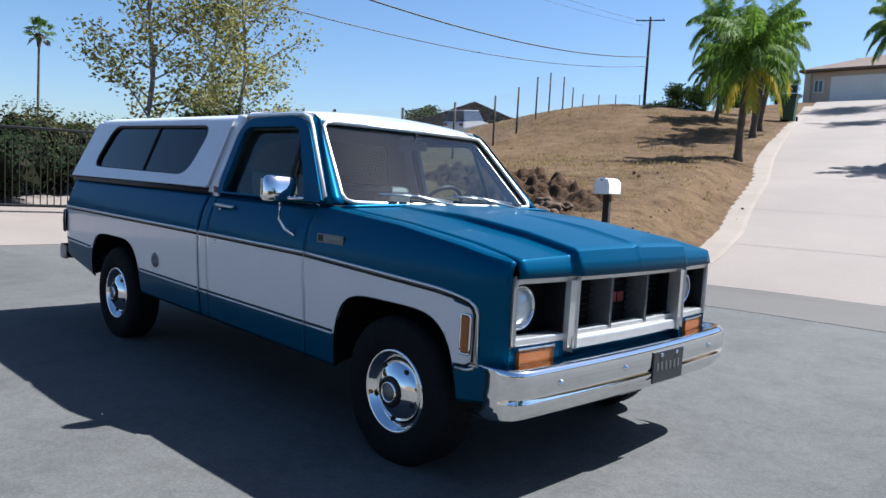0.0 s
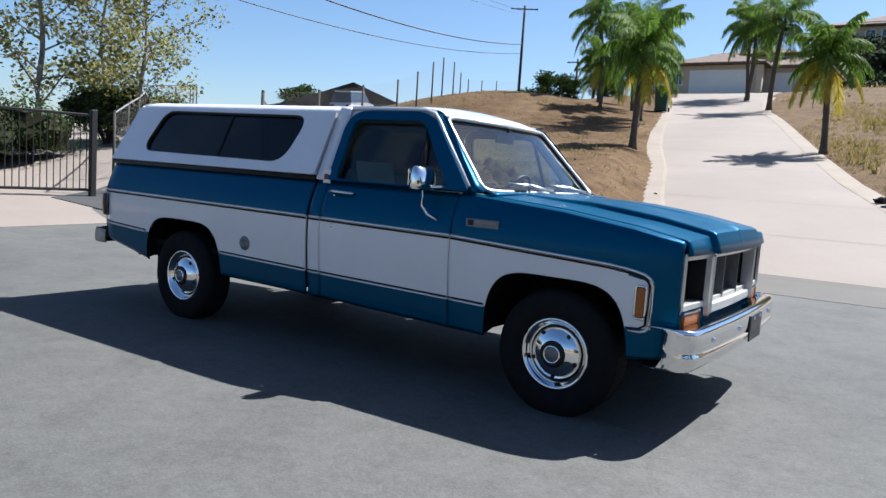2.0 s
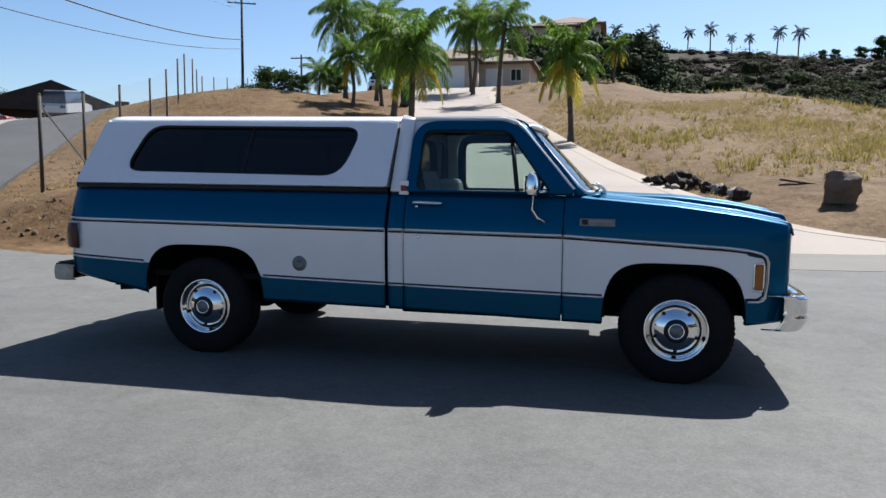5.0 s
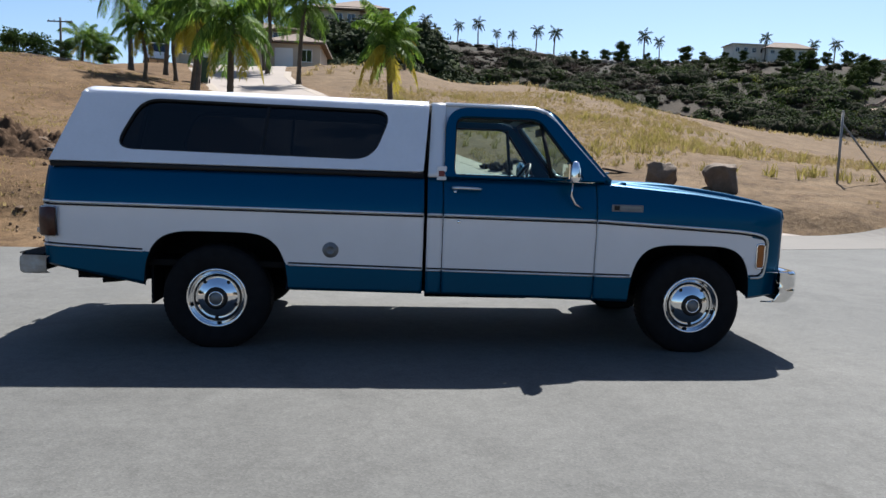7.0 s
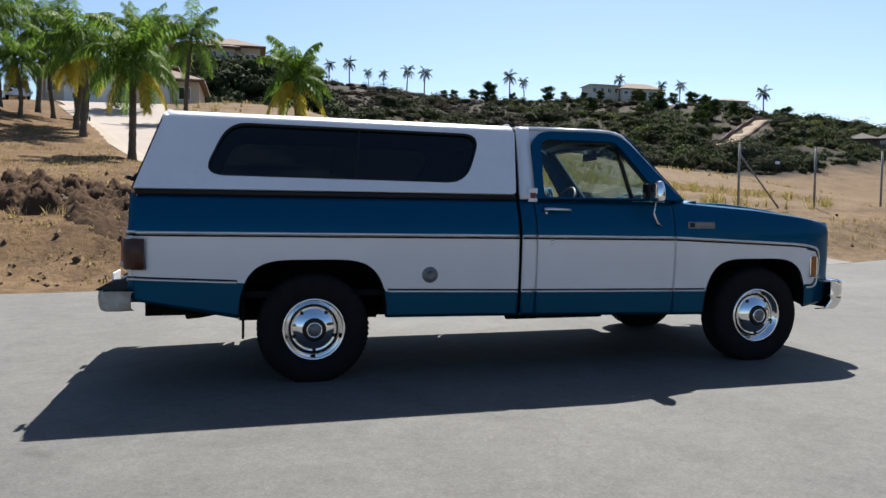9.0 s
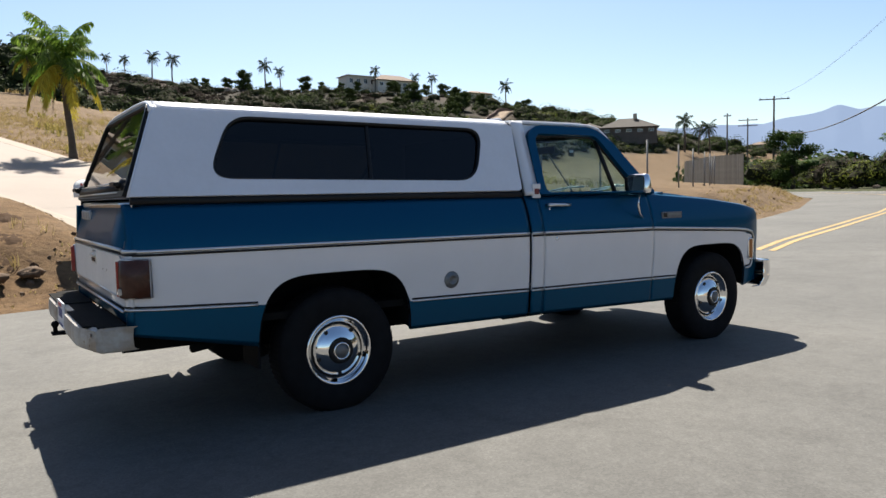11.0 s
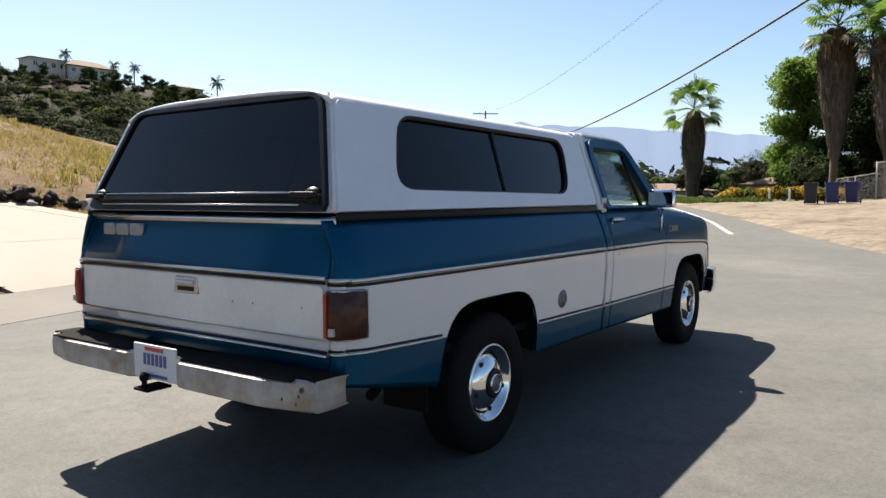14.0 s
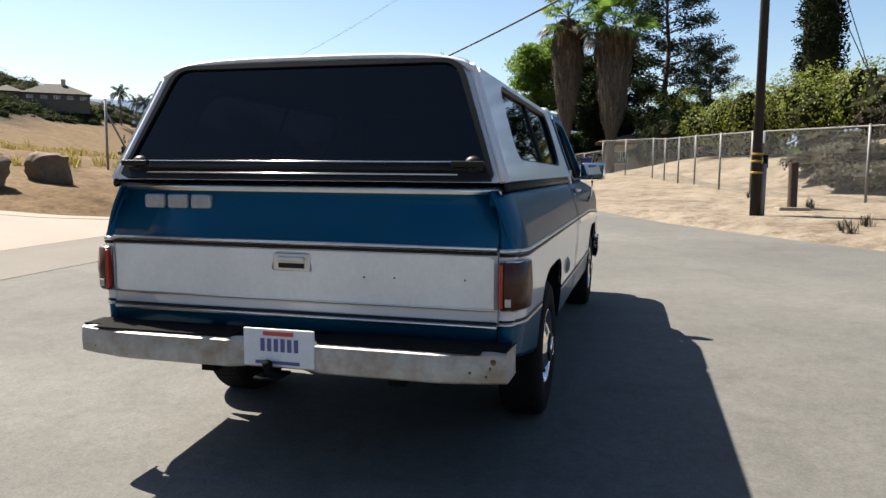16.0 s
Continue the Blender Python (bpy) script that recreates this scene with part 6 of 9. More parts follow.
def bush_into(v, f, centre, radii, count, leaf, rng, idx=None):
    """A far bush: an uneven dense heart with loose leaves round it; idx gives the heart its painted shade colour."""
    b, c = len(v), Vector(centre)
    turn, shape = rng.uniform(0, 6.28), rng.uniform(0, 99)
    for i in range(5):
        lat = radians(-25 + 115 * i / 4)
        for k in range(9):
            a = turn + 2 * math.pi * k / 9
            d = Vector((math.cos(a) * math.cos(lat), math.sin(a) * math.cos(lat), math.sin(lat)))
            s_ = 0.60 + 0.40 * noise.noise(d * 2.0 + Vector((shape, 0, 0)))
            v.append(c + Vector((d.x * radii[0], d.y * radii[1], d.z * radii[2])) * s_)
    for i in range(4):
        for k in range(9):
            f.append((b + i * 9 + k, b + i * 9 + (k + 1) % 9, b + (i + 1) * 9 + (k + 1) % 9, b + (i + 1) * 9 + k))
    lumps = [Vector((rng.gauss(0, 1), rng.gauss(0, 1), rng.gauss(0.5, 0.7))).normalized() for _ in range(7)]
    for _ in range(count):
        d = Vector((rng.gauss(0, 1), rng.gauss(0, 1), rng.gauss(0.25, 0.8))).normalized()
        bulge = max(d.dot(q) for q in lumps)
        d = d * (0.62 + 0.44 * max(0.0, bulge) ** 3) * rng.uniform(0.88, 1.06)
        p = c + Vector((d.x * radii[0], d.y * radii[1], d.z * radii[2]))
        a = d.cross(Vector((rng.gauss(0, 1), rng.gauss(0, 1), rng.gauss(0, 1)))).normalized()
        e = (d.cross(a) + d * rng.uniform(-0.9, 0.9)).normalized()
        s_ = leaf * rng.uniform(0.6, 1.3)
        q = len(v)
        v += [p - a * s_ * 0.5, p + e * s_ * 0.4, p + a * s_ * 0.55, p - e * s_ * 0.4]
        f.append((q, q + 1, q + 2, q + 3))
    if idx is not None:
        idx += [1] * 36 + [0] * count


def shrub_mesh(v, f, idx, base, radius, height, count, leaf, rng):
    for k in range(6):
        a, r = k * 1.05 + rng.uniform(0, 0.8), radius * rng.uniform(0.25, 0.6)
        c = Vector(base) + Vector((math.cos(a) * r, math.sin(a) * r, height * rng.uniform(0.28, 0.55)))
        bush_into(v, f, c, (radius * rng.uniform(0.5, 0.75), radius * rng.uniform(0.5, 0.75), height * rng.uniform(0.36, 0.52)), count // 6, leaf, rng, idx)


def build_shrub(name, label, base, radius, height, seed, mat, count=700, leaf=0.14, category="shrub"):
    rng = random.Random(seed)
    ob = thing(name, label, category, at=Matrix.Translation(base))
    bv, bf = [], []
    for k in range(7):
        a = k * 2.4
        pts = bent((0, 0, -0.1), (math.cos(a) * 0.5, math.sin(a) * 0.5, 1), height * 0.75, 0.2, 4, rng, 0.5)
        tv, tf = tube_data(pts, [0.03 * height, 0.025 * height, 0.02 * height, 0.012 * height, 0.006 * height], 4)
        b = len(bv)
        bv += tv
        bf += [tuple(b + q for q in w) for w in tf]
    child("stem_clump", mesh_from("stem_clump", bv, bf, DARK_BARK), ob, "thin woody stems")
    v, f, idx = [], [], []
    shrub_mesh(v, f, idx, (0, 0, 0), radius, height, count, leaf, rng)
    child("crown", mesh_from("crown", v, f, [mat, INNER_SHADE], idx), ob, "dense small leaves")
    return ob


def at_land(x, y, turn=0, scale=1.0, sink=0.0):
    return pose(x, y, terrain(x, y) - sink, 0, 0, turn) @ Matrix.Scale(scale, 4)


def placed(tree, x, y, turn=0, scale=1.0, label="", group=""):
    ob = copy_thing(tree, pose(0, 0, 0))
    ob.matrix_basis = at_land(x, y, turn, scale)
    return tagged(ob, label, group=group)


def move(tree, x, y, turn=0, scale=1.0, group=""):
    tree.matrix_basis = at_land(x, y, turn, scale)
    return tagged(tree, group=group)


# queen palms beside the driveway
G = "palms along the driveway"
queen_a = move(build_feather_palm("queen_palm", "queen palm with green and yellow fronds on the dirt slope", 3.2, 1.95, 3, 3, 24, 0.108, 0.12, 2, None, 1.3, 0.30), -7.35, 19.5, 20, 1.0, G)
queen_b = move(build_feather_palm("queen_palm", "tall queen palm beside the driveway kerb", 3.9, 2.15, 8, 3, 24, 0.115, 0.25, 2, None, 1.3, 0.30), -10.3, 27.7, 130, 1.0, G)
queen_c = move(build_feather_palm("queen_palm", "young queen palm with yellowing fronds beside the driveway", 3.1, 1.75, 14, 6, 22, 0.10, 0.1, 1, None, 1.3, 0.30), -1.98, 22.2, 200, 1.0, G)
queen_d = move(build_feather_palm("queen_palm", "tall dark queen palm near the garage", 4.9, 2.5, 21, 0, 24, 0.125, 0.35, 2, None, 1.25, 0.30), -10.3, 47.5, 80, 1.0, G)
for src, x, y, turn, s_ in ((queen_d, -7.3, 39.5, 10, 0.98), (queen_d, -11.1, 50.5, 250, 1.0), (queen_b, -12.9, 33.5, 300, 0.8), (queen_d, -16.0, 36.5, 190, 0.98), (queen_a, -13.6, 31.0, 140, 0.8), (queen_d, -14.7, 38.5, 40, 0.95), (queen_b, -33.5, 75, 30, 1.25), (queen_b, -31.5, 76, 170, 1.1), (queen_c, -11.0, 30.0, 90, 1.1)):
    placed(src, x, y, turn, s_)
placed(queen_c, -0.5, 58, 20, 0.9, "squat young palm beside the far terrace")

# palms in a row on the brush hill
hill_palm = move(build_feather_palm("hill_palm", "slender palm on the crest of the brush hill", 7.6, 2.9, 31, 0, 18, 0.20, 0.3, 0, PALM_BACKLIT, 1.3, 0.28), -0.8, 245, 0, 1.0, "palms on the hill crest")
for k, (x, s_) in enumerate(((10.8, 0.95), (22, 0.9), (28.4, 1.05), (35, 0.75), (40.4, 0.8), (47.8, 1.05), (54.4, 1.1), (86, 1.2), (90, 0.9), (128, 1.0), (146, 0.9), (152, 1.0), (190, 1.35))):
    placed(hill_palm, x, 245 + 2 * math.sin(k * 2.1), 70 * k, s_)
# far fan palm behind the gate
move(build_fan_palm("tall_fan_palm", "very tall thin fan palm far behind the gate", 17.0, 2.4, 41, 1.0, [(0, 0.6), (1, 0.25)], 0.17), -93, 25, 0, 0.8)

# sycamores behind the gate
G = "sycamores behind the gate"
syc = move(build_tree("sycamore_tree", "sparse sycamore with olive and brown leaves behind the gate", 9.5, 2.9, 5, SYCAMORE_LEAF, BARK, 0.10, 1, 0.165, 13, 0.68, 0.14, 2.0, 0.0, 3, 26), -22.5, 7.6, 0, 1.0, G)
placed(syc, -25.5, 11.5, 140, 0.95, "sparse sycamore with browning leaves beside the concrete lane")
placed(syc, -20.5, 9.9, 250, 0.80, "smaller sycamore beside the concrete lane")
euc = move(build_tree("eucalyptus_tree", "dark leaning eucalyptus beside the utility pole", 8.0, 3.0, 9, GREEN_LEAF, DARK_BARK, 0.25, 1, 0.26, 60, 1.05, 0.22), -48.0, 92, 30, 1.25)
for k, (x, y, s_) in enumerate(((-30, 62, 0.3), (-27, 64, 0.28), (-44, 78, 0.45), (-22, 62, 0.3))):
    placed(euc, x, y, 77 * k, s_, "low leafy tree behind the wire fence")
for k, (x, y, r, h, m_) in enumerate(((-16.6, 1.5, 1.3, 2.2, DARK_LEAF), (-17.2, -0.8, 1.5, 2.4, DARK_LEAF), (-18.6, 3.2, 1.6, 2.0, DARK_LEAF), (-17.8, -3.4, 1.6, 2.6, BROWN_BRUSH), (-20.5, 5.4, 1.8, 2.2, GREEN_LEAF), (-22.0, 9.6, 1.5, 2.4, GREEN_LEAF), (-24.5, 13.0, 1.2, 1.8, GREEN_LEAF), (-20.5, -6.0, 2.2, 3.2, DARK_LEAF), (-19.0, -8.5, 2.4, 3.0, DARK_LEAF))):
    build_shrub("garden_shrub", "dark dense shrub behind the iron gate", on_land(x, y), r * 1.3, h, 60 + k, m_, 4200, 0.095)

HEDGE_LEAF = foliage("hedge_leaf", (0.020, 0.024, 0.010), (0.085, 0.080, 0.034), 0.2, 0.9)
rng = random.Random(33)
for k in range(13):
    u = k / 12
    x, y = lerp([(0, -14.9), (0.35, -15.9), (0.7, -16.6), (1, -19.0)], u), lerp([(0, -5.6), (0.35, -2.2), (0.7, 0.9), (1, 3.6)], u)
    build_shrub("hedge_shrub", "dense dark olive hedge shrub behind the iron gate", on_land(x, y), rng.uniform(0.95, 1.25), rng.uniform(1.9, 2.5), 500 + k, HEDGE_LEAF, 3600, 0.075)

# fan palms, trees and shrubs where the road bends away
skirt_a = move(build_fan_palm("skirted_palm", "ragged fan palm with a dark skirt reaching almost to the ground", 6.2, 2.3, 51, 5.3, [(0, 0.42), (0.12, 0.60), (0.28, 0.80), (0.45, 0.80), (0.75, 0.58), (1, 0.42)], 0.28, 24), 56.8, 15.7, 0, 1.18, "skirted fan palms")
move(build_fan_palm("skirted_palm", "tall fan palm with a long skirt over a thin trunk", 10.6, 2.7, 52, 7.0, [(0, 0.75), (0.12, 1.05), (0.3, 1.12), (0.55, 0.88), (0.8, 0.66), (1, 0.34)], 0.20), 44.8, 3.62, 40, 1.0, "skirted fan palms")
move(build_fan_palm("skirted_palm", "fan palm with a ragged brown skirt behind the wire fence", 9.6, 2.75, 53, 6.6, [(0, 1.15), (0.14, 1.30), (0.26, 1.12), (0.5, 0.98), (0.8, 0.86), (1, 0.36)], 0.24, 34), 43.0, 0.55, 200, 1.0, "skirted fan palms")
date = move(build_feather_palm("date_palm", "bushy date palm at the bend of the road", 3.2, 3.1, 61, 0, 46, 0.4, 0.0, 0, FAN_GREEN), 68, 29, 0, 1.0)
placed(date, 74, 21, 60, 0.55, "young feather palm among the shrubs at the bend")
PEPPER_LEAF = foliage("pepper_leaf", (0.060, 0.115, 0.020), (0.18, 0.27, 0.055), 0.45)
pepper = move(build_tree("pepper_tree", "dense rounded green pepper tree behind the palms", 8.6, 1.9, 71, PEPPER_LEAF, DARK_BARK, 0.24, 1, 0.17, 120, 0.8, 0.16, 0.8, 0.5, 3, 24), 54.0, 6.7, 0, 1.24)
placed(pepper, 56.5, 2.6, 130, 1.0, "second pepper tree in the shade behind the palms")
placed(euc, 72, 43, 120, 0.8, "dark green round tree beside the board fence")
shade_tree = move(build_tree("shade_tree", "broad dark green tree behind the skirted palms", 9.5, 3.2, 75, DARK_LEAF, DARK_BARK, 0.3, 1, 0.20, 90, 0.9, 0.14, 0.9, 0.2, 3, 24), 51.0, 1.6, 60, 1.0)
placed(shade_tree, 48.0, -4.4, 200, 0.55, "low dark tree behind the yard fence")
placed(shade_tree, 45.0, -2.2, 290, 0.42, "low dark tree beside the skirted palm")
conifer = move(build_tree("open_conifer", "tall open dark conifer with upswept branches", 13.5, 2.9, 81, DARK_LEAF, DARK_BARK, 0.26, 1, 0.15, 36, 0.55, 0.10, 0.6, 0.0, 3, 46), 50.5, -3.0, 0, 1.12)
placed(conifer, 55, -6.5, 100, 0.75, "dark conifer behind the yard")
for k, (x, y, r, h, m_, c) in enumerate((
        (40, -3.6, 2.0, 3.6, DARK_LEAF, 2600), (42, -5.8, 2.2, 3.6, DARK_LEAF, 2400), (43.5, -3.6, 2.5, 5.8, BRIGHT_LEAF, 3600), (35, -5.6, 1.9, 3.4, BRIGHT_LEAF, 2400), (32.5, -7.2, 2.0, 3.9, BRIGHT_LEAF, 2600),
        (29.5, -9.0, 2.2, 4.0, BRIGHT_LEAF, 2800), (27.5, -11.0, 2.4, 4.2, BRIGHT_LEAF, 2800), (36.5, -7.8, 1.9, 3.4, GREEN_LEAF, 2200), (25.5, -13.2, 2.4, 4.3, BRIGHT_LEAF, 2600),
        (62, 32, 3.0, 3.0, BROWN_BRUSH, 1500), (60.5, 30.0, 2.6, 2.8, BRIGHT_LEAF, 1500), (63.0, 26.6, 3.2, 3.6, DARK_LEAF, 2600), (66, 24.0, 2.0, 2.4, DARK_LEAF, 1500), (70, 19, 2.5, 3.6, DARK_LEAF, 1800), (64, 11.5, 2.6, 4.6, DARK_LEAF, 2000), (60, 8.5, 2.6, 4.2, GREEN_LEAF, 2000), (70, 14, 3.0, 4.4, GREEN_LEAF, 2000), (55.5, 7.0, 2.0, 3.0, DARK_LEAF, 1600), (50, 5.5, 2.4, 3.6, GREEN_LEAF, 2000), (78, 33, 4, 5, GREEN_LEAF, 1800), (75, 47, 4, 4.4, BRIGHT_LEAF, 1600), (70, 38, 3.0, 2.6, BRIGHT_LEAF, 1500))):
    build_shrub("roadside_shrub", {DARK_LEAF: "dense dark green shrub beside the road", BRIGHT_LEAF: "yellow-green leafy shrub on the verge", GREEN_LEAF: "green leafy shrub beside the road", BROWN_BRUSH: "dry brownish shrub beside the road"}[m_], on_land(x, y), r, h, 100 + k, m_, int(c * 2.2), 0.125)
for k, (x, y, r, h) in enumerate(((18.5, -7.8, 1.0, 0.75), (19.8, -8.6, 1.1, 0.8), (17.4, -8.6, 0.9, 0.7), (21.2, -8.0, 1.0, 0.8), (16.5, -9.6, 1.1, 0.9), (22.5, -7.3, 0.8, 0.6), (18.6, -10.2, 1.2, 0.8), (15.4, -10.4, 0.9, 0.7), (14.2, -9.4, 1.2, 1.0), (13.0, -10.2, 1.3, 1.2), (17.0, -11.6, 1.4, 1.2), (20.4, -10.4, 1.3, 1.0), (14.6, -12.0, 1.4, 1.3), (12.0, -11.6, 1.4, 1.3))):
    build_shrub("low_scrub", "low grey-brown scrub on the bank", on_land(x, y), r * 1.15, h * 1.25, 140 + k, GREY_BRUSH, 1500, 0.085)
rng = random.Random(91)
for k in range(30):
    x = rng.uniform(9.5, 24)
    y = lerp(LOWER, x) - rng.uniform(10.4, 15.0)
    build_shrub("low_scrub", "low grey-brown scrub covering the bank behind the fence", on_land(x, y), rng.uniform(0.9, 1.5), rng.uniform(0.7, 1.2), 400 + k, (GREY_BRUSH, BROWN_BRUSH, GREY_BRUSH)[k % 3], 900, 0.085)

# cypress column
rng = random.Random(5)
cyp = thing("cypress_tree", "tall dark narrow cypress above the hedge", "tree", at=at_land(33.5, -9.75))
tube("trunk", [(0, 0, -0.3), (0, 0, 4), (0, 0, 9)], [0.2, 0.15, 0.05], DARK_BARK, cyp, "", 8)
v, f = [], []
for k in range(46):
    u = k / 45
    r = 1.1 * (math.sin(math.pi * (0.14 + 0.78 * u)) ** 0.7)
    for j in range(3):
        a = rng.uniform(0, 6.28)
        leaves_into(v, f, (math.cos(a) * r * 0.5, math.sin(a) * r * 0.5, 0.3 + u * 10.5), (r * 0.75, r * 0.75, 0.5), 210, 0.17, rng)
# solid core whose dark colour stands for shade within the column
tube("heart", [(0, 0, 0.4 + 10.4 * k / 12) for k in range(13)], [0.82 * (math.sin(math.pi * (0.14 + 0.78 * k / 12)) ** 0.7) for k in range(13)], INNER_SHADE, cyp, "solid core with the inner shade put into its dark colour", 10)
child("crown", mesh_from("crown", v, f, DARK_LEAF), cyp, "dense dark column of foliage")


# ---- ground cover ----
def scatter(name, label, spots, mat, blades, height, seed, width=0.012):
    """Tufts of thin blades, too many to count."""
    rng = random.Random(seed)
    v, f = [], []
    for x, y, s_ in spots:
        z = terrain(x, y) - 0.02
        for _ in range(blades):
            a, r = rng.uniform(0, 6.28), rng.uniform(0, 0.14) * s_
            p = Vector((x + math.cos(a) * r, y + math.sin(a) * r, z))
            h = height * s_ * rng.uniform(0.5, 1.2)
            d = Vector((rng.gauss(0, 0.28), rng.gauss(0, 0.28), 1))
            w = Vector((math.cos(a + 1.57), math.sin(a + 1.57), 0)) * width * s_
            b = len(v)
            v += [p - w, p + w, p + d * h * 0.6 + w * 0.6, p + d * h * 0.6 - w * 0.6, p + d * h + Vector((rng.gauss(0, 0.1), rng.gauss(0, 0.1), -0.06)) * h]
            f += [(b, b + 1, b + 2, b + 3), (b + 3, b + 2, b + 4)]
    tagged(new(name, mesh_from(name, v, f, mat)), label, "grass", kind="stuff")


def field_spots(count, x0, x1, y0, y1, seed, keep, s0=0.7, s1=1.3):
    rng, out = random.Random(seed), []
    while len(out) < count:
        x, y = rng.uniform(x0, x1), rng.uniform(y0, y1)
        if depth_in_paving(x, y) < -0.15 and keep(x, y, rng):
            out.append((x, y, rng.uniform(s0, s1)))
    return out


def patchy(x, y, rng, size=0.18, cut=0.05):
    return noise.noise(Vector((x, y, 7)) * size) + rng.uniform(-0.45, 0.45) > cut


field_only = lambda x, y, rng: y > lerp(UPPER, x) + 3.0 and x > lerp(DRIVE_R, y) + 0.6 and (x < 2.2 or y > 13.5) and patchy(x, y, rng)
scatter("dry_grass", "tufts of dry straw-coloured grass on the field", field_spots(9500, -4, 16, 9, 44, 1, field_only, 0.5, 1.2), GRASS_MAT, 8, 0.14, 2)
scatter("dry_grass", "dry grass on the upper field", field_spots(1500, -8, 70, 45, 110, 3, lambda x, y, rng: patchy(x, y, rng, 0.08), 1.5, 2.6), GRASS_MAT, 7, 0.16, 4, 0.02)
green_clump = lambda x, y, rng: y > lerp(UPPER, x) + 4 and x > lerp(DRIVE_R, y) + 0.8 and x < 14 and patchy(x, y, rng, 0.3, 0.22)
scatter("green_weed", "yellow-green weeds on the field", field_spots(620, -2, 14, 12, 40, 5, green_clump, 0.8, 1.5), WEED_MAT, 12, 0.26, 6, 0.014)
scatter("bank_grass", "thin dry weeds on the dirt slope", field_spots(420, -24, -4, 6, 30, 7, lambda x, y, rng: x < lerp(DRIVE_L, y) - 0.7 and patchy(x, y, rng, 0.25, 0.2), 0.5, 1.0), GRASS_MAT, 6, 0.22, 8)
scatter("dry_litter", "straw and dry litter lying on the dirt slope", field_spots(4800, -24, 0, 4.7, 34, 17, lambda x, y, rng: x < lerp(DRIVE_L, y) - 0.7 and y > 4.5 and patchy(x, y, rng, 0.5, -0.05), 0.4, 1.1), GRASS_MAT, 5, 0.07, 18, 0.016)
scatter("roadside_weed", "dry weeds on the roadside bank", field_spots(700, 8, 46, 7, 34, 9, lambda x, y, rng: 0.5 < y - lerp(UPPER, x) < 3 and patchy(x, y, rng, 0.4, 0.1), 0.4, 1.0), GRASS_MAT, 8, 0.18, 10)
scatter("pale_weeds", "band of tall pale flowering weeds below the brush hill", field_spots(1300, 10, 62, 121, 131, 11, lambda x, y, rng: True, 1.8, 3.2), WEED_MAT, 9, 0.55, 12, 0.05)
scatter("sand_weed", "small weeds on the sandy verge", [(7.2, -5.05, 1.2), (7.6, -5.0, 0.8), (8.3, -5.6, 1.1), (12.1, -5.4, 1.3), (6.4, -6.3, 1.0), (16, -4.5, 0.9)], GREY_BRUSH, 26, 0.26, 13)
scatter("lawn_grass", "green lawn strip beside the road", field_spots(2600, 38, 58, 5, 20, 15, lambda x, y, rng: 0.8 < lerp(LOWER, x) - y < 5.5, 1.0, 1.8), LAWN, 8, 0.16, 16, 0.03)
# brush on the far hill, and the tree belts of the valley


# where the field ends and the growth of the hill begins, and the dirt road up the hill's end
FOOT = [(-30, 127), (60, 131), (80, 138), (97, 134), (110, 131), (123, 137), (140, 145), (160, 148), (275, 160)]
HILL_ROAD = [(108, 156), (117, 164.5), (128, 174), (141, 186), (155, 197), (166, 203)]


def off_hill_road(x, y):
    return abs(y - lerp(HILL_ROAD, x)) > 6 or not 106 < x < 168


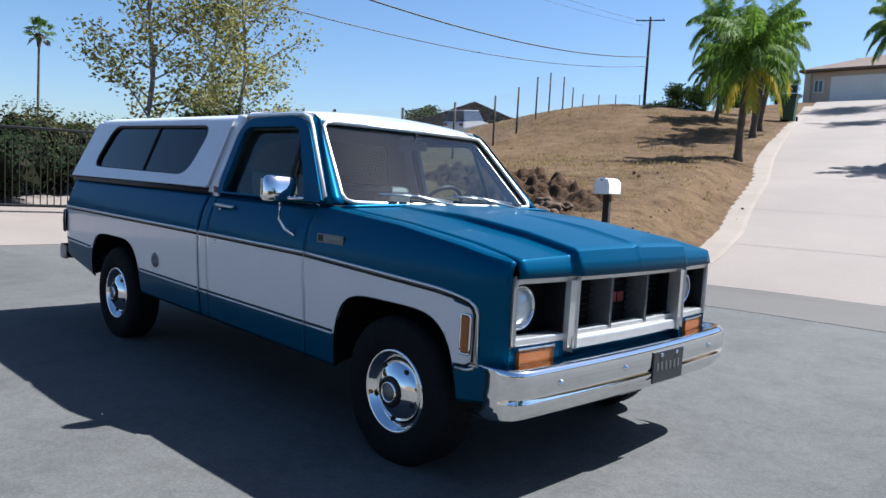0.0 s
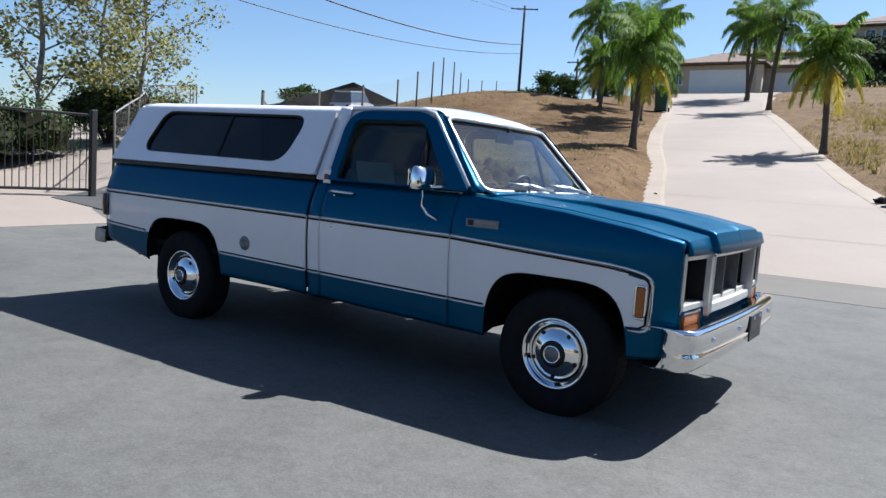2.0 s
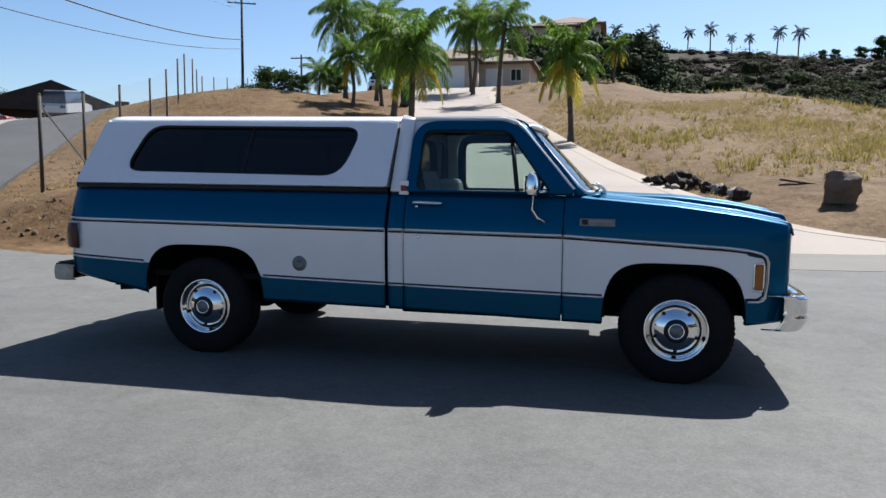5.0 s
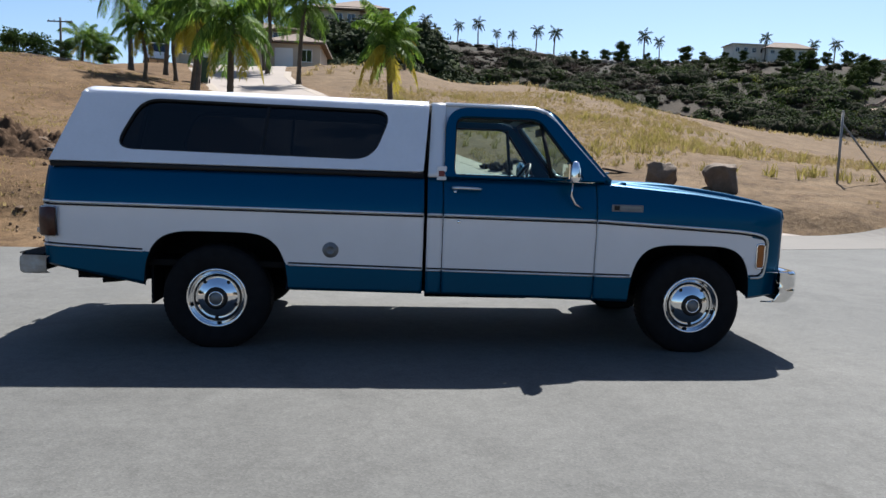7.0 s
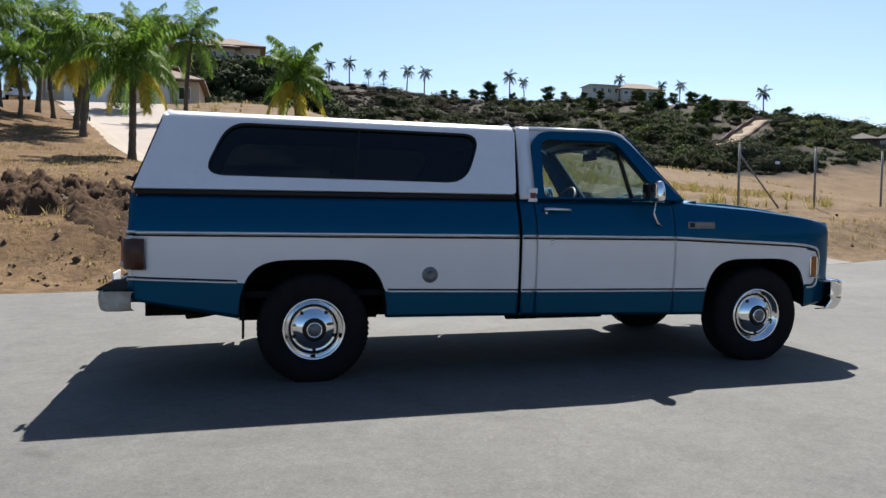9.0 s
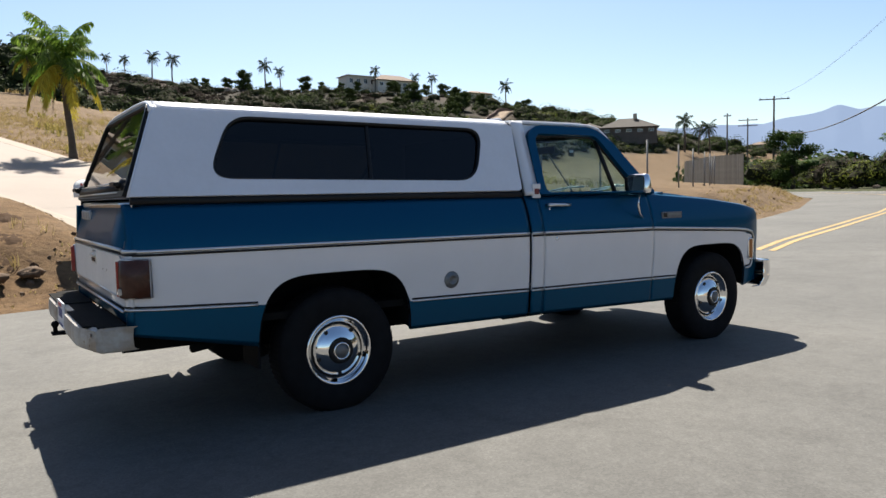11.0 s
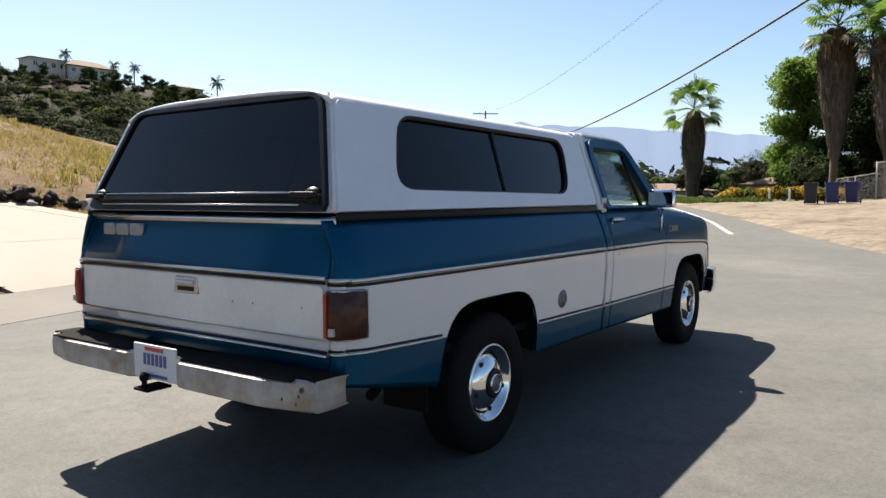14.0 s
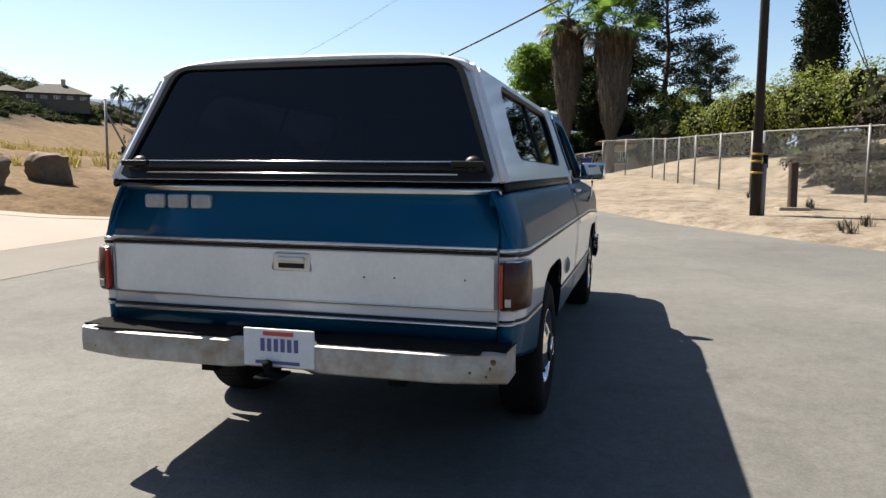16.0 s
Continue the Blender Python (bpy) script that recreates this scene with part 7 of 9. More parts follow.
HILL_GREEN = foliage("hill_green", (0.014, 0.028, 0.007), (0.062, 0.086, 0.020), 0.15, 0.95)
HILL_DARK = foliage("hill_dark", (0.010, 0.017, 0.007), (0.038, 0.052, 0.018), 0.1, 0.95)
for name, mat, count, seed_, (x0, x1, y0, y1), (s0, s1), tall, label in (
        ("hill_brush", BROWN_BRUSH, 1150, 1, (-30, 115, 132, 246), (0.9, 2.0), 0.6, "brown dry brush covering the hill"),
        ("hill_bushes", HILL_DARK, 420, 2, (-20, 240, 128, 236), (1.4, 3.6), 0.75, "dark green bushes on the hill"),
        ("hill_greenery", HILL_GREEN, 420, 3, (72, 275, 122, 236), (1.6, 4.4), 0.8, "green bushes and low trees on the lower hill"),
        ("hill_low_greenery", HILL_GREEN, 110, 5, (-5, 80, 128, 172), (1.4, 3.0), 0.75, "green bushes at the foot of the hill"),
        ("hill_foot_trees", HILL_DARK, 70, 11, (74, 120, 121, 160), (1.9, 3.8), 1.0, "dark rounded trees at the edge of the field"),
        ("hill_foot_shrubs", HILL_GREEN, 150, 12, (74, 210, 121, 172), (1.6, 3.6), 0.9, "green shrubs at the edge of the field"),
        ("hill_yellow_brush", BRIGHT_LEAF, 110, 7, (90, 200, 130, 200), (1.2, 2.6), 0.7, "yellow-green bushes on the hill"),
        ("hill_grey_brush", GREY_BRUSH, 320, 4, (-30, 190, 165, 250), (0.8, 1.8), 0.6, "grey brush below the crest")):
    rng = random.Random(seed_)
    v, f, idx, made = [], [], [], 0
    while made < count:
        x, y = rng.uniform(x0, x1), rng.uniform(y0, y1)
        want = noise.noise(Vector((x, y, seed_ * 9)) * 0.02) + rng.uniform(-0.3, 0.3)
        foot = lerp(FOOT, x)
        if want < -0.08 or y < foot or not off_hill_road(x, y) or ("foot" in name and y > foot + 16):
            continue
        s_ = s0 * 0.7 + (s1 * 1.1 - s0 * 0.7) * rng.random() ** 1.6
        s_ *= (1 - 0.55 * ramp(y, 205, 240)) * (1 - 0.5 * ramp(x, 116, 128) * (1 - ramp(y, 150, 165)))
        bush_into(v, f, on_land(x, y, s_ * 0.15 + hill_noise(x, y)), (s_ * rng.uniform(0.8, 1.3), s_ * rng.uniform(0.8, 1.3), s_ * tall * rng.uniform(0.8, 1.2)), int(90 + 70 * s_), 0.16 + 0.07 * s_, rng, idx)
        made += 1
    tagged(new(name, mesh_from(name, v, f, [mat, INNER_SHADE], idx, smooth=True)), label, "bushes", kind="stuff")
for name, mat, count, seed_, (a0, a1, r0, r1), (s0, s1), label in (
        ("valley_trees", DARK_LEAF, 420, 6, (-20, 38, 130, 420), (3, 7), "dark tree belts in the valley"),
        ("valley_greenery", GREEN_LEAF, 300, 7, (-24, 38, 110, 380), (2.5, 6), "green trees in the valley"),
        # haze over the farthest belt is put in as a grey leaf colour
        ("valley_far_trees", GREY_BRUSH, 500, 8, (-20, 46, 420, 1100), (6, 14), "far trees in the valley, greyed to stand for haze")):
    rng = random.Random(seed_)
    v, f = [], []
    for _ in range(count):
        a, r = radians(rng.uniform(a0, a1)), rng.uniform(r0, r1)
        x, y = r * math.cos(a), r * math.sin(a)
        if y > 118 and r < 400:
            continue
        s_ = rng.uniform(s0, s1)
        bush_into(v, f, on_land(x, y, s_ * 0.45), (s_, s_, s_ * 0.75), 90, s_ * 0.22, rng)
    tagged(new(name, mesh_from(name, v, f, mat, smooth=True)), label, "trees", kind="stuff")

# brush on the slope under the terrace wall, and trees on the crest
def bank_lift(x, y):
    """How far the bank under the terrace wall stands above the land."""
    return max(0.0, 17.6 - terrain(x, y)) * ramp(y, 76, 89.5) * (1 - ramp(x, 2.5, 9.0)) * ramp(x, -17, -13)


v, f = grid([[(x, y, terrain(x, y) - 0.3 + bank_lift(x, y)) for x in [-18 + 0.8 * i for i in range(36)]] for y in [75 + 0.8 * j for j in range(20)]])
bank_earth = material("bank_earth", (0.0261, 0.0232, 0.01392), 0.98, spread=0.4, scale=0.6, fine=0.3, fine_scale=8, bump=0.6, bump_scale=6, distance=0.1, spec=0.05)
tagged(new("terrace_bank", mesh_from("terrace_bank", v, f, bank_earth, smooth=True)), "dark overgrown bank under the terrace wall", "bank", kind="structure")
rng = random.Random(55)
v, f = [], []
for k in range(150):
    x, y = rng.uniform(-13, 9), rng.uniform(79, 89.6)
    s_ = rng.uniform(0.9, 2.2)
    bush_into(v, f, on_land(x, y, s_ * 0.25 + bank_lift(x, y)), (s_, s_, s_ * 0.85), 130, s_ * 0.2, rng)
tagged(new("terrace_brush", mesh_from("terrace_brush", v, f, HILL_DARK, smooth=True)), "dark brush on the slope under the terrace wall", "bushes", kind="stuff")
hill_tree = move(build_tree("hill_tree", "dense dark rounded tree on the slope below the hill houses", 5.2, 2.2, 17, HILL_GREEN, DARK_BARK, 0.2, 1, 0.30, 34, 0.85, 0.10, 1.0, 0.1, 3, 12), 121, 205, 0, 1.1, "slope trees")
placed(hill_tree, -74, 69, 40, 1.25, "dense round tree beyond the dark house", "trees beyond the lane")
for k, (x, y, s_) in enumerate(((60, 240, 0.55), (64, 242, 0.6), (71, 241, 0.7), (77, 243, 1.15), (85, 241, 0.55), (99, 243, 0.85), (104, 240, 0.55), (112, 241, 0.5), (118, 240, 0.55), (134, 239, 0.6), (139, 241, 0.45), (158, 238, 0.7), (166, 238, 0.5), (186, 232, 0.6), (196, 226, 0.5))):
    placed(hill_tree, x, y, 61 * k, s_ * 1.1, "dark round tree on the crest of the brush hill", "crest trees")


rng = random.Random(77)
v, f = [], []
for k in range(70):
    x, y = rng.uniform(-6, 72), rng.uniform(232, 247)
    r = rng.uniform(0.4, 1.3)
    base_i, turn = len(v), rng.uniform(0, 6.28)
    c = on_land(x, y, r * 0.3)
    for i, (h_, w_) in enumerate(((-0.5, 1.0), (0.15, 1.1), (0.55, 0.75), (0.8, 0.3))):
        for j in range(7):
            a = turn + 0.897 * j
            q = w_ * r * rng.uniform(0.8, 1.2)
            v.append(c + Vector((math.cos(a) * q * 1.3, math.sin(a) * q, h_ * r * rng.uniform(0.85, 1.1))))
    f += [(base_i + i * 7 + j, base_i + i * 7 + (j + 1) % 7, base_i + (i + 1) * 7 + (j + 1) % 7, base_i + (i + 1) * 7 + j) for i in range(3) for j in range(7)] + [tuple(base_i + 21 + j for j in range(7))]
rows = [[(x + w_ * 0.6, y - w_, terrain(x, y - w_ * 0.2) + hill_noise(x, y) + 0.4) for w_ in (-1.7, -0.8, 0.0, 0.8, 1.7)] for x, y in [(108 + 2.0 * k, lerp(HILL_ROAD, 108 + 2.0 * k)) for k in range(30)]]
rv, rf = grid(rows)
ROOF_TILE_RED = material("wall_masonry", (0.12, 0.075, 0.06), 0.95, spread=0.25, scale=0.6, fine=0.15, fine_scale=5)
HILL_DIRT = material("hill_dirt", (0.24, 0.19, 0.145), 0.95, spread=0.2, scale=0.3, fine=0.15, fine_scale=4, spec=0.05)
dirt_road = new("hill_road", mesh_from("hill_road", rv, rf, HILL_DIRT, smooth=True))
add_thickness(dirt_road, 1.6, -1.0)
tagged(dirt_road, "pale dirt road climbing the end of the hill", "dirt road", kind="structure")
low_wall = thing("hill_wall", "low reddish wall along the dirt road on the hill", "wall")
bm = bmesh.new()
for (x0, y0, z0), (x1, y1, z1) in zip([r_[0] for r_ in rows], [r_[0] for r_ in rows][1:]):
    q = [bm.verts.new(p_) for p_ in ((x0, y0, z0 - 1), (x1, y1, z1 - 1), (x1, y1, z1 + 1.1), (x0, y0, z0 + 1.1), (x0, y0 + 0.4, z0 - 1), (x1, y1 + 0.4, z1 - 1), (x1, y1 + 0.4, z1 + 1.1), (x0, y0 + 0.4, z0 + 1.1))]
    for a in ((0, 1, 2, 3), (5, 4, 7, 6), (3, 2, 6, 7), (4, 0, 3, 7), (1, 5, 6, 2)):
        bm.faces.new([q[i] for i in a])
part("masonry", bm, ROOF_TILE_RED, low_wall)
for k, (x, y, s_) in enumerate(((131, 236, 0.62), (146, 238, 0.6), (150, 232, 0.75), (127, 232, 0.5), (116, 176, 0.8), (124, 186, 0.75), (134, 196, 0.8), (112, 196, 0.6), (104, 186, 0.7), (98, 205, 0.6), (142, 212, 0.7), (150, 208, 0.6), (170, 208, 0.7))):
    placed(hill_tree, x, y, 53 * k, s_ * 1.25, "dark rounded tree on the slope below the hill houses", "slope trees")
crest_stone = material("crest_stone", (0.20, 0.175, 0.15), 0.95, spread=0.3, scale=0.8, fine=0.2, fine_scale=6)
tagged(new("crest_rocks", mesh_from("crest_rocks", v, f, crest_stone)), "pale rocks lying along the crest of the hill", "rocks", kind="stuff")


# ---- fences and gate ----
def wire_fence(name, label, line, height, gap, post_r=0.03, braces=(), mesh_gap=0.07, rail=True, mat=None, wire=0.0028):
    """Chain-link fence along plan points: posts, top rail, woven wire."""
    fence = thing(name, label, "fence")
    mat = mat or GALV
    pts = [Vector((x, y)) for x, y in line]
    spots = []
    for a, b in zip(pts, pts[1:]):
        n_ = max(1, round((b - a).length / gap))
        spots += [a.lerp(b, i / n_) for i in range(n_)]
    spots.append(pts[-1])
    spots = [on_land(p.x, p.y) for p in spots]
    for p in spots:
        bm = bmesh.new()
        rod(bm, p - Vector((0, 0, 0.2)), p + Vector((0, 0, height + 0.03)), post_r, sides=8)
        rod(bm, p + Vector((0, 0, height + 0.02)), p + Vector((0, 0, height + 0.06)), post_r * 1.2, post_r * 0.6, sides=8)
        part("post", bm, mat, fence, "round post", smooth=True)
    up = Vector((0, 0, height))
    if rail:
        for a, b in zip(spots, spots[1:]):
            bm = bmesh.new()
            rod(bm, a + up, b + up, 0.02, sides=6)
            part("rail", bm, GALV, fence, "grey steel top rail")
    for i, way in braces:
        p = spots[i]
        bm = bmesh.new()
        rod(bm, p + up * 0.92, p + Vector((*way, -0.05)), 0.022, sides=6)
        part("brace", bm, GALV, fence, "slanting steel brace")
    v, f = [], []
    for a, b in zip(spots, spots[1:]):
        run = (b - a).length
        count = max(2, int(run / mesh_gap))
        d = (b - a) / run
        w = Vector((0, 0, wire))
        for s_ in (1, -1):
            for k in range(-int(height / mesh_gap), count + int(height / mesh_gap)):
                x0, x1 = k * mesh_gap, k * mesh_gap + s_ * height
                z0, z1 = 0.03, height
                lo, hi = 0.0, 1.0
                for q0, q1 in ((x0, x1),):
                    if q1 != q0:
                        t0, t1 = sorted(((0 - q0) / (q1 - q0), (run - q0) / (q1 - q0)))
                        lo, hi = max(lo, t0), min(hi, t1)
                if hi - lo < 0.02:
                    continue
                p = a + d * (x0 + (x1 - x0) * lo) + Vector((0, 0, z0 + (z1 - z0) * lo))
                q = a + d * (x0 + (x1 - x0) * hi) + Vector((0, 0, z0 + (z1 - z0) * hi))
                n0 = len(v)
                v += [p - w, q - w, q + w, p + w]
                f.append((n0, n0 + 1, n0 + 2, n0 + 3))
    tagged(child("wire", mesh_from("wire", v, f, GALV), fence, "woven steel wire"), kind="stuff")
    return fence


OLD_POST = material("old_post", (0.058, 0.04756, 0.03828), 0.9, spread=0.35, scale=6, fine=0.2, fine_scale=25)
wire_fence("lane_fence", "wire fence with weathered brown posts along the asphalt lane", [(-12.2, 7.65), (-14.5, 11.9), (-16.5, 16.2), (-18, 20.1), (-19.1, 22.9), (-20.5, 26), (-22, 29), (-23.6, 32.4), (-25.5, 36), (-27.5, 40), (-29.2, 44.5), (-30.6, 49), (-31.4, 54)], 2.0, 6.0, 0.04, ((0, (0.2, 1.9)),), 0.13, False, OLD_POST)
wire_fence("field_fence", "wire fence on the bank beside the field", [(9.3, 12.0), (12.4, 12.7), (16.2, 14.1), (20, 15.8), (27.5, 20.3), (34, 24.6), (40, 29.5)], 1.75, 4.0, 0.032, (), 0.12, False, None, 0.0013)
wire_fence("yard_fence", "galvanised chain-link fence with top rail round the sandy yard", [(11.6, -9.2), (14.2, -7.1), (18.0, -4.8), (24.0, -3.5), (32.0, -2.0), (38.4, 0.8)], 1.95, 3.2, 0.035, (), 0.07)
wire_fence("yard_side_fence", "chain-link fence running back into the yard", [(38.4, 0.8), (44.5, 3.4)], 1.4, 3.0, 0.03, (), 0.09)
wire_fence("gate_fence", "chain-link fence panel beside the iron gate", [(-13.6, 4.7), (-17.3, 7.7), (-22.5, 11.5), (-26.5, 16.5), (-31, 19.5), (-36, 19.0)], 1.8, 2.8, 0.03, (), 0.11, True, OLD_POST)

# brace and notice on the field fence
bm = bmesh.new()
rod(bm, on_land(9.3, 12.0, 1.5), on_land(10.9, 12.35, 0.0), 0.026, sides=6)
tagged(part("fence_brace", bm, GALV, None, "", smooth=True), "slanting steel brace against the field fence post", "fence brace")
sign = thing("notice_board", "small dark notice hung on the field wire fence", "sign", at=pose(10.75, 12.28, terrain(10.75, 12.28) + 1.28, 0, 0, 13))
bm = bmesh.new()
box(bm, -0.14, 0.14, -0.006, 0.006, -0.13, 0.13)
part("board", bm, BLACK, sign, bevel=0.004)
bm = bmesh.new()
box(bm, -0.10, 0.10, -0.010, -0.006, -0.02, 0.06)
part("bar", bm, PLATE_MAT, sign, "pale plain bar")


def iron_gate(a, b, height, label):
    gate = thing("iron_gate", label, "gate")
    a, b = on_land(*a, 0.08), on_land(*b, 0.08)
    run = (b - a).length
    d = (b - a) / run
    for t_ in (0, 1):
        bm = bmesh.new()
        p = a + d * run * t_
        box(bm, p.x - 0.06, p.x + 0.06, p.y - 0.06, p.y + 0.06, p.z - 0.3, p.z + height + 0.12)
        part("post", bm, IRON, gate, "black square post", bevel=0.01)
    for z in (0.08, height):
        bm = bmesh.new()
        rod(bm, a + Vector((0, 0, z)), b + Vector((0, 0, z)), 0.03, sides=6)
        part("rail", bm, IRON, gate, "black rail")
    n_ = int(run / 0.125)
    for k in range(1, n_):
        bm = bmesh.new()
        p = a + d * (run * k / n_)
        rod(bm, p + Vector((0, 0, 0.08)), p + Vector((0, 0, height)), 0.011, sides=5)
        part("bar", bm, IRON, gate)
    return gate


iron_gate((-13.4, 4.1), (-14.3, 0.7), 1.65, "black iron sliding gate with thin upright bars")
iron_gate((-14.3, 0.7), (-14.9, -3.0), 1.65, "black iron fence panel beside the gate")


# ---- poles and wires ----
WOOD_POLE = material("creosote_wood", (0.01972, 0.01218, 0.0087), 0.9, spread=0.4, scale=6, fine=0.25, fine_scale=25, bump=0.5, bump_scale=30, distance=0.01)
GREY_POLE = material("weathered_wood", (0.0754, 0.0609, 0.0493), 0.95, spread=0.35, scale=6, fine=0.2, fine_scale=25, bump=0.4, bump_scale=30, distance=0.01)
STRIPE = material("pole_yellow", (0.3596, 0.2088, 0.0174), 0.6, spread=0.2, scale=12)
CABLE = material("cable_black", (0.012, 0.012, 0.013), 0.6)


def utility_pole(x, y, height, label, mat, arm=1.2, turn=0.0, radius=0.14, arms=1):
    pole = thing("utility_pole", label, "utility pole", at=pose(x, y, terrain(x, y), 0, 0, turn))
    tube("shaft", [(0, 0, -0.4), (0, 0, height * 0.5), (0, 0, height)], [radius, radius * 0.88, radius * 0.7], mat, pole, "tapered wooden shaft", 12)
    for k in range(arms):
        bm = bmesh.new()
        box(bm, -arm, arm, -0.13, -0.04, height - 0.45 - 0.9 * k, height - 0.33 - 0.9 * k)
        part("crossarm", bm, mat, pole, "wooden crossarm", bevel=0.01)
        for px in (-0.9, -0.45, 0.45, 0.9):
            lathe("insulator", [(0.0, 0.16), (0.03, 0.15), (0.045, 0.08), (0.03, 0.06), (0.045, 0.0)], GALV, pole, pose(px * arm, -0.085, height - 0.33 - 0.9 * k, 90, 0, 0), steps=8)
    return pole


utility_pole(-40.0, 69.5, 20.4 - terrain(-40, 69.5), "dark wooden utility pole with a crossarm on the far rise", WOOD_POLE, 1.5, 28, 0.17)
utility_pole(77.6, 49.0, 12.3 - terrain(77.6, 49.0), "wooden utility pole with a wide crossarm at the bend", GREY_POLE, 1.7, -50)
utility_pole(104.2, 71, 12.9 - terrain(104.2, 71), "distant wooden utility pole with two crossarms", GREY_POLE, 1.5, -45, arms=2)
utility_pole(92, 66, 12.6 - terrain(92, 66), "distant bare wooden utility pole", GREY_POLE, 0.5, -45)
utility_pole(-34, 71.5, 6.6, "distant small utility pole behind the palms", GREY_POLE, 1.2, 0)
near_pole = utility_pole(10.55, -3.92, 11.5, "dark creosoted utility pole with yellow bands on the sandy verge", WOOD_POLE, 1.2, 40, 0.108)
for z in (0.95, 1.20, 1.36):
    lathe("yellow_band", [(0.130, -0.025), (0.133, -0.02), (0.133, 0.02), (0.130, 0.025)], STRIPE, near_pole, pose(0, 0, z, 90, 0, 0), "yellow reflective band", 16)
bm = bmesh.new()
box(bm, -0.05, 0.05, -0.17, -0.13, 1.6, 1.86)
part("tag", bm, PLATE_MAT, near_pole, "white tag on the pole", bevel=0.01)
bm = bmesh.new()
rod(bm, (-0.05, -0.17, -0.1), (-0.05, -0.17, 1.15), 0.06, sides=10)
part("conduit", bm, GALV, near_pole, "grey cable guard", smooth=True)
bm = bmesh.new()
box(bm, -0.10, -0.02, -0.24, -0.14, 1.05, 1.35)
part("meter_box", bm, UNDER, near_pole, "dark box on the pole", bevel=0.01)


def cable(a, b, sag, radius, label, name="overhead_cable"):
    a, b = Vector(a), Vector(b)
    pts = [a.lerp(b, i / 40) - Vector((0, 0, 4 * sag * (i / 40) * (1 - i / 40))) for i in range(41)]
    v, f = tube_data(pts, radius, 6)
    return tagged(new(name, mesh_from(name, v, f, CABLE, smooth=True)), label, "cable", group="overhead cables")


near_top, far_top = Vector((10.55, -3.92, terrain(10.55, -3.92))), Vector((77.6, 49.0, 0))
cable(near_top + Vector((0, 0, 7.1)), far_top + Vector((0, 0, 8.5)), 2.5, 0.035, "thick black overhead cable sagging to the far pole")
cable(near_top + Vector((0.4, 0.3, 10.1)), far_top + Vector((0.5, 0.5, 12.2)), 1.6, 0.005, "thin overhead wire between the poles")
cable(near_top + Vector((-0.6, -0.5, 10.1)), far_top + Vector((-0.8, -0.8, 12.2)), 1.6, 0.005, "thin overhead wire between the poles")
pn = Vector((-40, 69.5, 0))
cable(pn + Vector((0, 0, 16.2)), (-24, -8, 12.0), 2.5, 0.05, "thick black overhead cable over the lane")
cable(pn + Vector((0, 0, 15.2)), (-27, -8, 10.6), 2.4, 0.03, "black overhead cable over the lane")
cable(pn + Vector((0.5, 0, 19.6)), (-22, -8, 13.2), 1.2, 0.014, "thin overhead wire over the lane")
cable(pn + Vector((-0.9, 0, 19.6)), (-24, -8, 13.2), 1.2, 0.014, "thin overhead wire over the lane")
cable(near_top + Vector((0, 0, 9.4)), on_land(14.5, -8.2), 0.02, 0.012, "guy wire from the utility pole to the bank", "guy_wire")
cable(near_top + Vector((0, 0, 7.6)), on_land(13.8, -8.4), 0.02, 0.012, "second guy wire from the utility pole to the bank", "guy_wire")

# ---- buildings ----
STUCCO = material("tan_stucco", (0.50, 0.41, 0.31), 0.9, spread=0.08, scale=0.6, fine=0.06, fine_scale=20, bump=0.3, bump_scale=60)
STUCCO_WHITE = material("pale_stucco", (0.62, 0.56, 0.48), 0.9, spread=0.08, scale=0.5, fine=0.05, fine_scale=20)
ROOF_TILE = material("roof_tile", (0.1392, 0.0957, 0.0696), 0.9, spread=0.25, scale=1.2, fine=0.2, fine_scale=8, bump=0.5, bump_scale=9, distance=0.05)
ROOF_DARK = material("dark_shingle", (0.0261, 0.02146, 0.01856), 0.9, spread=0.3, scale=1.5, fine=0.2, fine_scale=12, bump=0.4, bump_scale=12, distance=0.03)
WOOD_DARK = material("dark_wood", (0.0203, 0.01276, 0.00928), 0.85, spread=0.3, scale=2, fine=0.2, fine_scale=12)
GARAGE_WHITE = material("garage_white", (0.74, 0.73, 0.70), 0.6, spread=0.05, scale=1.0, fine=0.03, fine_scale=30)
PANE = material("window_pane", (0.018, 0.022, 0.026), 0.08, spread=0.3, scale=0.6, coat=0.6)
BRICK_MAT = material("chimney_brick", (0.116, 0.058, 0.0406), 0.9, spread=0.3, scale=6, fine=0.2, fine_scale=20)


